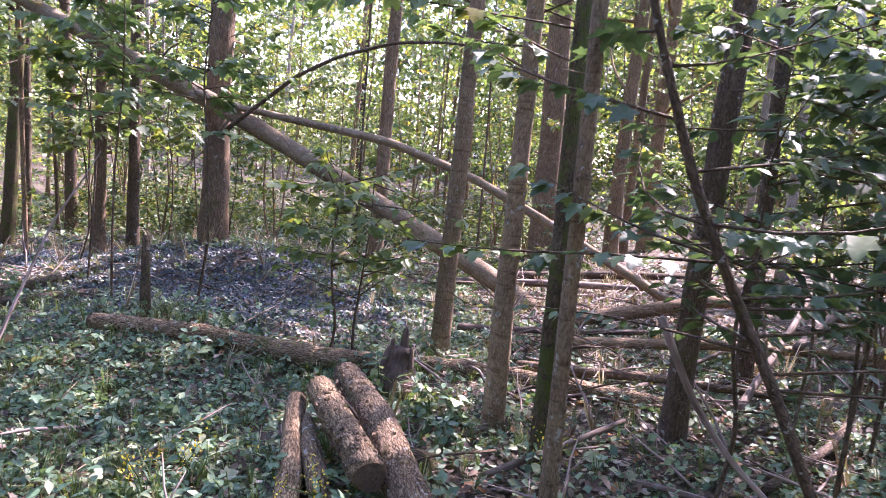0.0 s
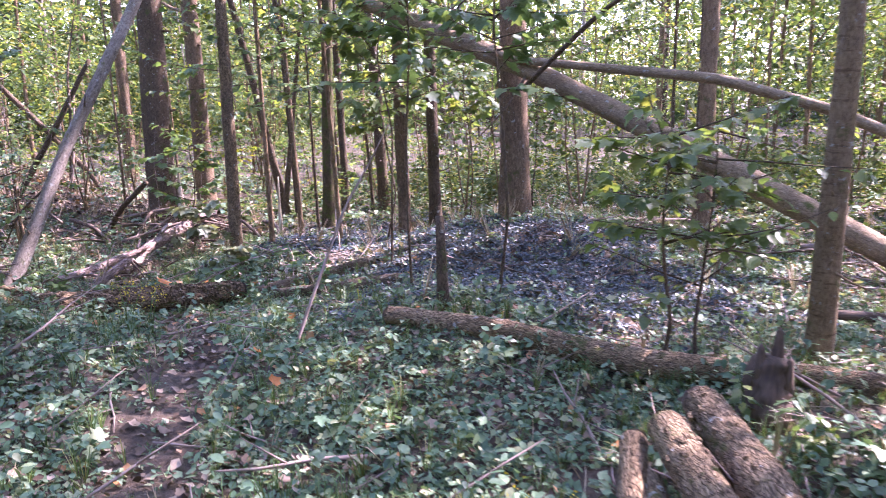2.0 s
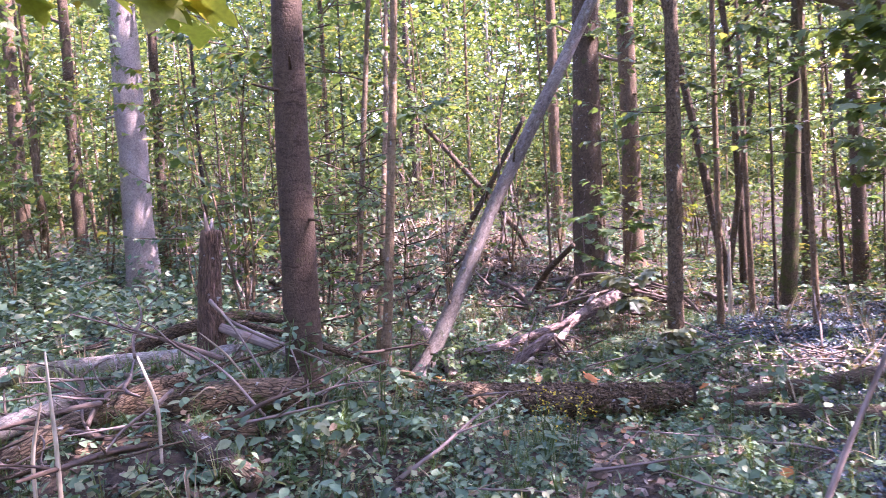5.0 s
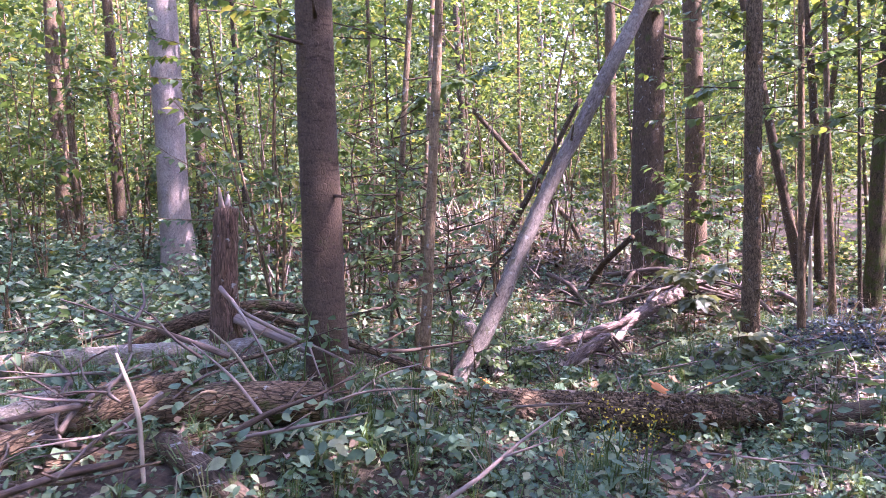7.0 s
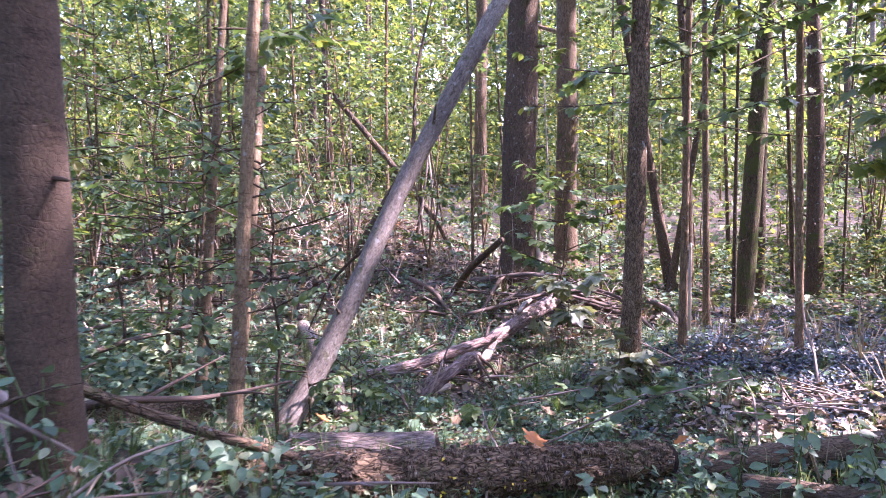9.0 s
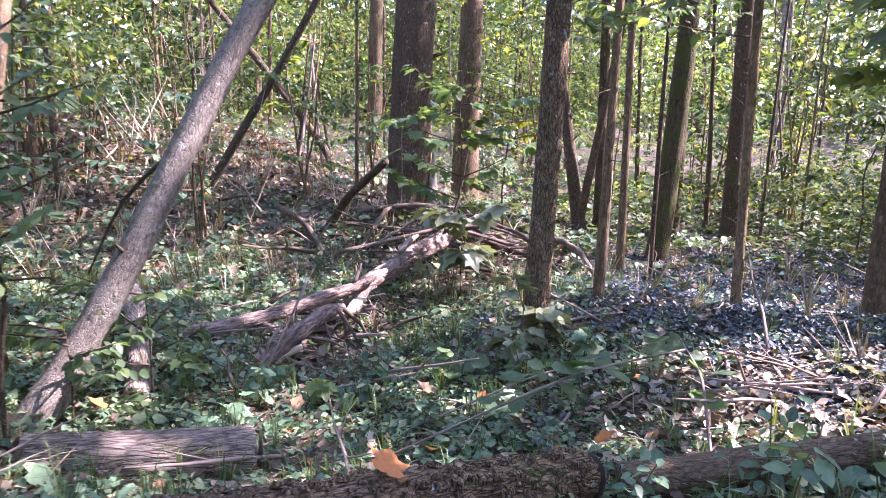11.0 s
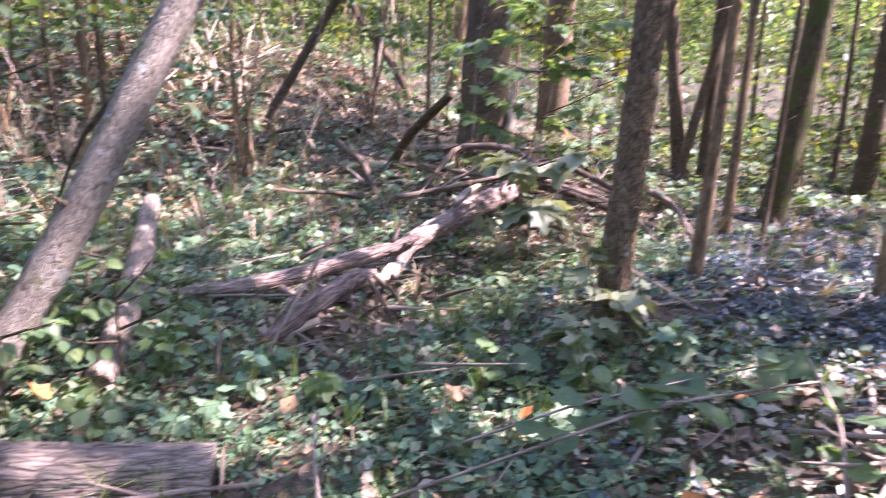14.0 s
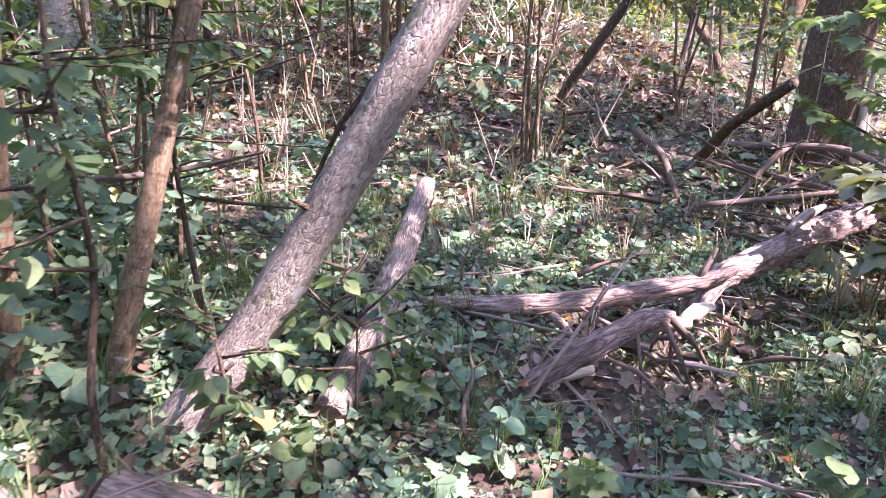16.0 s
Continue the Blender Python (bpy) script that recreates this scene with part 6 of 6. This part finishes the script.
# single fallen leaves that stand out
for k, (x, y, sz, mat) in enumerate(((-5.33, 6.55, 0.1, LEAF_ORANGE), (-5.55, 6.47, 0.13, LEAF_TAN), (-5.6, 6.3, 0.12, LEAF_TAN), (-4.9, 6.1, 0.14, LEAF_TAN), (-5.85, 5.95, 0.13, LEAF_TAN), (-6.3, 5.35, 0.14, LEAF_ORANGE), (-5.15, 6.05, 0.12, LEAF_TAN), (-4.72, 6.5, 0.14, LEAF_ORANGE), (-2.5, 3.9, 0.13, LEAF_ORANGE), (-2.9, 4.3, 0.12, LEAF_ORANGE), (-2.2, 3.8, 0.1, LEAF_TAN), (-3.2, 5.0, 0.11, LEAF_ORANGE), (1.1, 2.6, 0.12, LEAF_TAN), (-1.2, 3.2, 0.1, LEAF_TAN))):
    me = bake("fallen_leaf", [CURLED], [(0, 0, 0)], turns(np.array([k * 1.7]), np.array([0.25]), np.array([0.2 * (k % 3 - 1)])), [sz * 0.62], mat)
    ob = tagged(new("fallen_leaf", me), "curled orange-brown leaf lying on herbs" if mat is LEAF_ORANGE else "curled tan leaf lying on the forest floor", "leaf", "fallen leaves")
    ob.matrix_basis = pose(x, y, float(gz(x, y)) + 0.07)
lf = tagged(new("fallen_leaf", bake("fallen_leaf", [LOBED], [(0, 0, 0)], turns(np.array([0.6]), np.array([0.3]), np.array([0.5])), [0.1], LEAF_ORANGE)), "orange leaf lying on a heavy log", "leaf", "fallen leaves")
lf.matrix_basis = pose(-4.74, 5.42, 0.02)


# ---- ground cover ----
def peri(x, y):
    """How far the dark glossy groundcover has spread at a place, 0 to 1."""
    b = np.exp(-(((x + 1.7) / 1.7) ** 2 + ((y - 6.2) / 1.0) ** 2)) + np.exp(-(((x + 4.6) / 2.0) ** 2 + ((y - 10.2) / 2.1) ** 2)) + 1.1 * np.exp(-(((x + 4.6) / 0.95) ** 2 + ((y - 8.3) / 0.6) ** 2)) + 1.0 * np.exp(-(((x + 2.4) / 1.4) ** 2 + ((y - 7.3) / 0.9) ** 2))
    return np.clip(b * 1.5 - 0.25 + 0.3 * np.sin(x * 3.1 + 2 * np.sin(y * 2)) * np.sin(y * 2.7), 0, 1)


DEAD_LINE = ((-7.3, 5.9), (-7.0, 6.3), (-6.75, 6.8), (-6.9, 7.5), (-7.1, 8.2), (-6.5, 6.3), (-6.5, 6.7))


def bare(x, y):
    """How far litter lies open, 0 to 1."""
    b = 1.3 / (1 + np.exp(-(x - 0.35 - 0.1 * (y - 4)) * 3)) + np.exp(-(((x + 7.5) / 1.0) ** 2 + ((y - 9.0) / 1.2) ** 2)) + 1.1 * np.exp(-(((x + 4.3) / 0.75) ** 2 + ((y - 7.3) / 0.5) ** 2)) + 1.0 * np.exp(-(((x + 11.0) / 2.4) ** 2 + ((y - 8.3) / 2.6) ** 2)) + 0.8 * np.exp(-(((x + 1.0) / 1.6) ** 2 + ((y - 9.8) / 1.4) ** 2))
    b = b + 1.2 * np.exp(-(((x + 6.6) / 0.3) ** 2 + ((y - 6.75) / 0.35) ** 2))
    for a, q in DEAD_LINE:
        b = b + 0.8 * np.exp(-((x - a) ** 2 + (y - q) ** 2) / 0.05)
    return np.clip(b + 0.35 * np.sin(x * 4.3 + y) * np.sin(y * 3.7 - x), 0, 1)


def herb_shape(seed, leaf, n, h, spread):
    rg = np.random.default_rng(seed)
    out = []
    for k in range(n):
        a = k * 2.4 + rg.uniform(-0.4, 0.4)
        d, z = spread * rg.uniform(0.25, 1), h * rg.uniform(0.35, 1)
        out.append(placed(leaf, (math.sin(-a) * d * 0.5, math.cos(a) * d * 0.5, z), a, rg.uniform(-0.75, 0.45), rg.uniform(-0.55, 0.55), spread * rg.uniform(0.55, 0.95)))
    out.append((np.array([(0.004, 0, -0.1), (-0.004, 0.003, -0.1), (0, 0, h)]), [(0, 1, 2)]))
    return pieces(*out)


def tuft_shape(seed, n, h):
    rg = np.random.default_rng(seed)
    out = []
    for k in range(n):
        a, l, b = rg.uniform(0, 6.28), h * rg.uniform(0.5, 1.1), rg.uniform(0.2, 0.8)
        w = np.array([math.cos(a), math.sin(a), 0])
        s = np.array([-w[1], w[0], 0]) * 0.012
        p0, p1, p2 = w * 0.02 * rg.uniform(), w * b * 0.4 * l + [0, 0, 0.7 * l], w * b * l + [0, 0, 0.85 * l * (1 - 0.3 * b)]
        out.append((np.array([p0 - s, p0 + s, p1 - s * 0.7, p1 + s * 0.7, p2]), [(0, 1, 3, 2), (2, 3, 4)]))
    return pieces(*out)


HERBS = [herb_shape(k, (SIMPLE, QUAD, QUAD, SIMPLE, QUAD, QUAD, QUAD, QUAD)[k], 5 + k % 4, 0.5 + 0.35 * (k % 3), 1.0) for k in range(8)]
PERIS = [herb_shape(30 + k, SIMPLE if k % 2 else QUAD, 8, 0.5 + 0.2 * (k % 3), 0.55) for k in range(5)]
TUFTS = [tuft_shape(60 + k, 9, 1.0) for k in range(4)]


def plots(n, x0, x1, y0, y1, keep):
    x, y = rng.uniform(x0, x1, n), rng.uniform(y0, y1, n)
    ok = rng.uniform(0, 1, n) < keep(x, y)
    return x[ok], y[ok]


def off_path(x, y):
    """1 but right under the walker's feet, where nothing tall stands."""
    px = np.interp(y, [-1, 0, 2.1, 3.2, 4.66, 5.23], [0, 0, -1.5, -2.7, -3.7, -4.5])
    return np.where((np.abs(x - px) < 0.28) & (y < 5.6) & (y > -1), 0.12, 1.0)


def cover(name, label, category, shapes, n, box, size, mat, keep, lift=0.0, tilt=0.15, smooth=True):
    x, y = plots(n, *box, keep)
    R = turns(rng.uniform(0, 6.283, len(x)), rng.normal(0, tilt, len(x)), rng.normal(0, tilt, len(x)))
    pos = np.stack([x, y, gz(x, y) + lift], 1)
    ob = new(name, bake(name, shapes, pos, R, rng.uniform(*size, len(x)), mat, smooth))
    return tagged(ob, label, category, kind="stuff")


NEAR, MID, FAR = (-8.5, 2.6, 0.3, 9.5), (-15, 8, -3, 16), (-40, 34, -25, 48)
patch = lambda x, y: 0.55 + 0.45 * np.sin(x * 1.9 + np.sin(y * 1.3) * 2) * np.sin(y * 2.2 + x * 0.6)
def close(x, y):
    """1 within three metres of the walk, else 0."""
    d = np.full(np.shape(x), 99.0)
    for a, q in ((0, 1.0), (-0.8, 1.2), (-1.5, 2.1), (-2.7, 3.2), (-3.7, 4.66), (-4.5, 5.2)):
        d = np.minimum(d, np.hypot(x - a, y - q))
    return (d < 3.0) * 1.0


def inner(x, y):
    """1 inside the stretch that the finer cover fills, else 0."""
    return ((x > NEAR[0]) & (x < NEAR[1]) & (y > NEAR[2]) & (y < NEAR[3])) * 1.0


herb_keep = lambda x, y: (1 - 0.92 * bare(x, y)) * (1 - 0.85 * peri(x, y)) * (0.45 + 0.55 * patch(x, y)) * off_path(x, y)
SMALL = [herb_shape(k, (SIMPLE, QUAD, QUAD, SIMPLE, QUAD, QUAD, QUAD, NARROW)[k], 5 + k % 4, 0.5 + 0.35 * (k % 3), 1.0) for k in range(8)]
cover("herbs", "low green woodland herbs beside the path", "herbs", SMALL, 72000, NEAR, (0.02, 0.062), LEAF_HERB, lambda x, y: herb_keep(x, y) * close(x, y), 0.0, 0.35)
cover("herbs", "low green woodland herbs covering the floor", "herbs", HERBS, 38000, NEAR, (0.024, 0.075), LEAF_HERB, lambda x, y: herb_keep(x, y) * (1 - close(x, y)), 0.0, 0.35)
cover("herbs", "broad-leaved woodland herbs among smaller ones", "herbs", [herb_shape(90 + k, (OVATE, ROUND, LOBED)[k], 5, 0.9, 1.0) for k in range(3)], 3000, NEAR, (0.035, 0.085), LEAF_HERB, lambda x, y: (1 - 0.85 * bare(x, y)) * (1 - 0.9 * peri(x, y)) * 0.5 * off_path(x, y))
cover("herbs", "low green woodland herbs farther off", "herbs", HERBS, 12000, MID, (0.06, 0.14), LEAF_HERB, lambda x, y: (1 - 0.8 * bare(x, y)) * (1 - 0.8 * peri(x, y)) * (0.2 + 0.8 * patch(x * 0.7, y * 0.7)) * (1 - inner(x, y)))
cover("undergrowth", "green undergrowth on the far forest floor", "undergrowth", HERBS, 3600, FAR, (0.15, 0.4), LEAF_UNDER, lambda x, y: np.where((x > -14) & (x < 7) & (y > -3) & (y < 14), 0.0, 0.8))
cover("periwinkle", "dark glossy evergreen groundcover patch", "groundcover", PERIS, 40000, (-7.6, 1, 4.2, 13.5), (0.05, 0.085), LEAF_PERI_SHEEN, lambda x, y: peri(x, y) * (1 - 0.5 * bare(x, y)))
cover("grass", "sparse grass tufts between herbs", "grass", TUFTS, 14000, NEAR, (0.07, 0.22), GRASS, lambda x, y: (1 - 0.75 * bare(x, y)) * (1 - 0.9 * peri(x, y)) * (1 - 0.8 * patch(x, y)) * off_path(x, y))
cover("dry_grass", "dry tan stalks standing among herbs", "dry grass", TUFTS, 5200, (-13, 2.6, 0.5, 11), (0.12, 0.42), STRAW, lambda x, y: 0.12 + 0.4 * np.exp(-(((x + 10.5) / 2.2) ** 2 + ((y - 7.5) / 2.2) ** 2)) + 0.08 * bare(x, y) - 0.1 * close(x, y), 0.0, 0.25)
cover("leaf_litter", "brown dry leaves littering the forest floor", "leaf litter", [CRISP, CRISP, CURLED], 50000, NEAR, (0.025, 0.075), LEAF_LITTER, lambda x, y: 0.3 + 0.7 * bare(x, y), 0.015, 0.3)
cover("leaf_litter", "brown dry leaves farther off on the floor", "leaf litter", [CRISP, QUAD], 22000, MID, (0.07, 0.13), LEAF_LITTER, lambda x, y: (0.3 + 0.7 * bare(x, y)) * (1 - inner(x, y)), 0.015, 0.3)

TWIG = pieces(*[(v, f) for v, f, b in [tube([(0, 0, 0.02), (0.1, 0.35, 0.05), (0.02, 0.7, 0.03), (0.12, 1, 0.06)], [0.014, 0.012, 0.009, 0.004], 5, 0.3, 0.2, 1), tube([(0.06, 0.5, 0.04), (0.25, 0.75, 0.12)], [0.008, 0.003], 4, 0.3, 0.2, 2)]])
cover("twigs", "dead twigs scattered on the forest floor", "twigs", [TWIG], 2600, (-9, 4.5, 1.5, 11), (0.15, 0.7), WOOD_GREY, lambda x, y: 0.12 + 0.88 * bare(x, y), 0.02, 0.25)

STICK = (np.array([(0.012, 0, 0.02), (-0.012, 0, 0.02), (0, 0, 0.045), (0.05, 0.5, 0.1), (0.03, 0.5, 0.1), (0.04, 0.5, 0.12), (0.0, 1, 0.06)]), [(0, 3, 4, 1), (1, 4, 5, 2), (2, 5, 3, 0), (3, 6, 4), (4, 6, 5), (5, 6, 3)])
cover("twigs", "thin dry stalks lying among herbs", "twigs", [STICK], 7000, NEAR, (0.06, 0.26), STRAW, lambda x, y: 0.45 * (1 - 0.8 * peri(x, y)) * off_path(x, y), 0.01, 0.22)
cover("leaf_litter", "dry leaves caught on top of herbs", "leaf litter", [CRISP, CURLED], 9000, NEAR, (0.02, 0.055), LEAF_LITTER, lambda x, y: 0.5 * (1 - 0.8 * peri(x, y)), 0.045, 0.4)
cover("leaf_litter", "pale dry leaves on a sunny bank", "leaf litter", [CRISP, CURLED], 12000, (-14.5, -7.5, 5.2, 11), (0.04, 0.09), LEAF_LITTER, lambda x, y: 0.35 + 0.6 * (x < -10), 0.02, 0.35)
cover("herbs", "low green herbs on a litter bank", "herbs", HERBS, 6500, (-12, -7.2, 5.6, 9.2), (0.025, 0.07), LEAF_HERB, lambda x, y: (0.2 + 0.8 * patch(x * 0.8, y * 0.8)) * (1 - 0.85 * bare(x, y)), 0.0, 0.3)
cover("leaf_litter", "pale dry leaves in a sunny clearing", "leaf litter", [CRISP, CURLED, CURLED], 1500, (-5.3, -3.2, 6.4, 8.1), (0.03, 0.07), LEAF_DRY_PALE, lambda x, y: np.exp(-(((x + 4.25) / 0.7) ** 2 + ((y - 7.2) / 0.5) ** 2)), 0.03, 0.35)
cover("leaf_litter", "pale dry leaves scattered among herbs and sticks", "leaf litter", [CRISP, CURLED], 3000, NEAR, (0.03, 0.065), LEAF_DRY_PALE, lambda x, y: 0.06 + 0.3 * bare(x, y), 0.035, 0.4)
cover("undergrowth", "green undergrowth behind the dark groundcover", "undergrowth", HERBS, 6500, (-9.5, 2.5, 9.8, 19), (0.05, 0.12), LEAF_FAR_SHADED, lambda x, y: (0.35 + 0.65 * patch(x * 0.6, y * 0.6)) * (1 - 0.8 * peri(x, y)), 0.0, 0.3)
cover("undergrowth", "tall green herbs behind the dark groundcover", "undergrowth", [herb_shape(130 + k, QUAD, 26, 3.2, 0.42) for k in range(4)], 1000, (-7.5, 1.5, 11.0, 19), (0.14, 0.3), LEAF_FAR_SHADED, lambda x, y: 0.2 + 0.8 * patch(x * 0.5, y * 0.5), 0.0, 0.2)
cover("leaf_litter", "brown dry leaves behind the dark groundcover", "leaf litter", [CRISP, QUAD], 9000, (-9.5, 2.5, 9.5, 18), (0.05, 0.1), LEAF_LITTER, lambda x, y: 0.8 + 0 * x, 0.015, 0.35)
cover("herbs", "dark green herbs among fallen branches", "herbs", HERBS, 2600, (0.2, 3.2, 2.4, 6.5), (0.03, 0.085), LEAF_HERB, lambda x, y: 0.15 + 0.6 * patch(x * 1.4, y * 1.4), 0.02, 0.35)
cover("undergrowth", "dense low green shrubs beyond a fallen trunk", "undergrowth", HERBS, 5000, (-14, -6.2, -0.5, 5.2), (0.05, 0.13), LEAF_HERB, lambda x, y: 0.35 + 0.65 * patch(x * 0.8, y * 0.8), 0.0, 0.3)
cover("undergrowth", "knee-high leafy stems beyond a fallen trunk", "undergrowth", [herb_shape(140 + k, QUAD, 18, 3.0, 0.5) for k in range(4)], 900, (-14, -6.2, -0.5, 5.2), (0.1, 0.22), LEAF_HERB, lambda x, y: 0.3 + 0.7 * patch(x * 0.9, y * 0.9), 0.0, 0.2)
cover("herbs", "taller leafy herbs beside the path", "herbs", [herb_shape(150 + k, (OVATE, SIMPLE, NARROW)[k], 9, 2.0, 0.75) for k in range(3)], 1500, (-5.2, 0.2, 2.3, 6.0), (0.05, 0.11), LEAF_HERB, lambda x, y: (0.1 + 0.7 * patch(x * 1.6, y * 1.6)) * (1 - 0.9 * peri(x, y)) * (1 - 0.9 * bare(x, y)) * off_path(x, y), 0.0, 0.25)
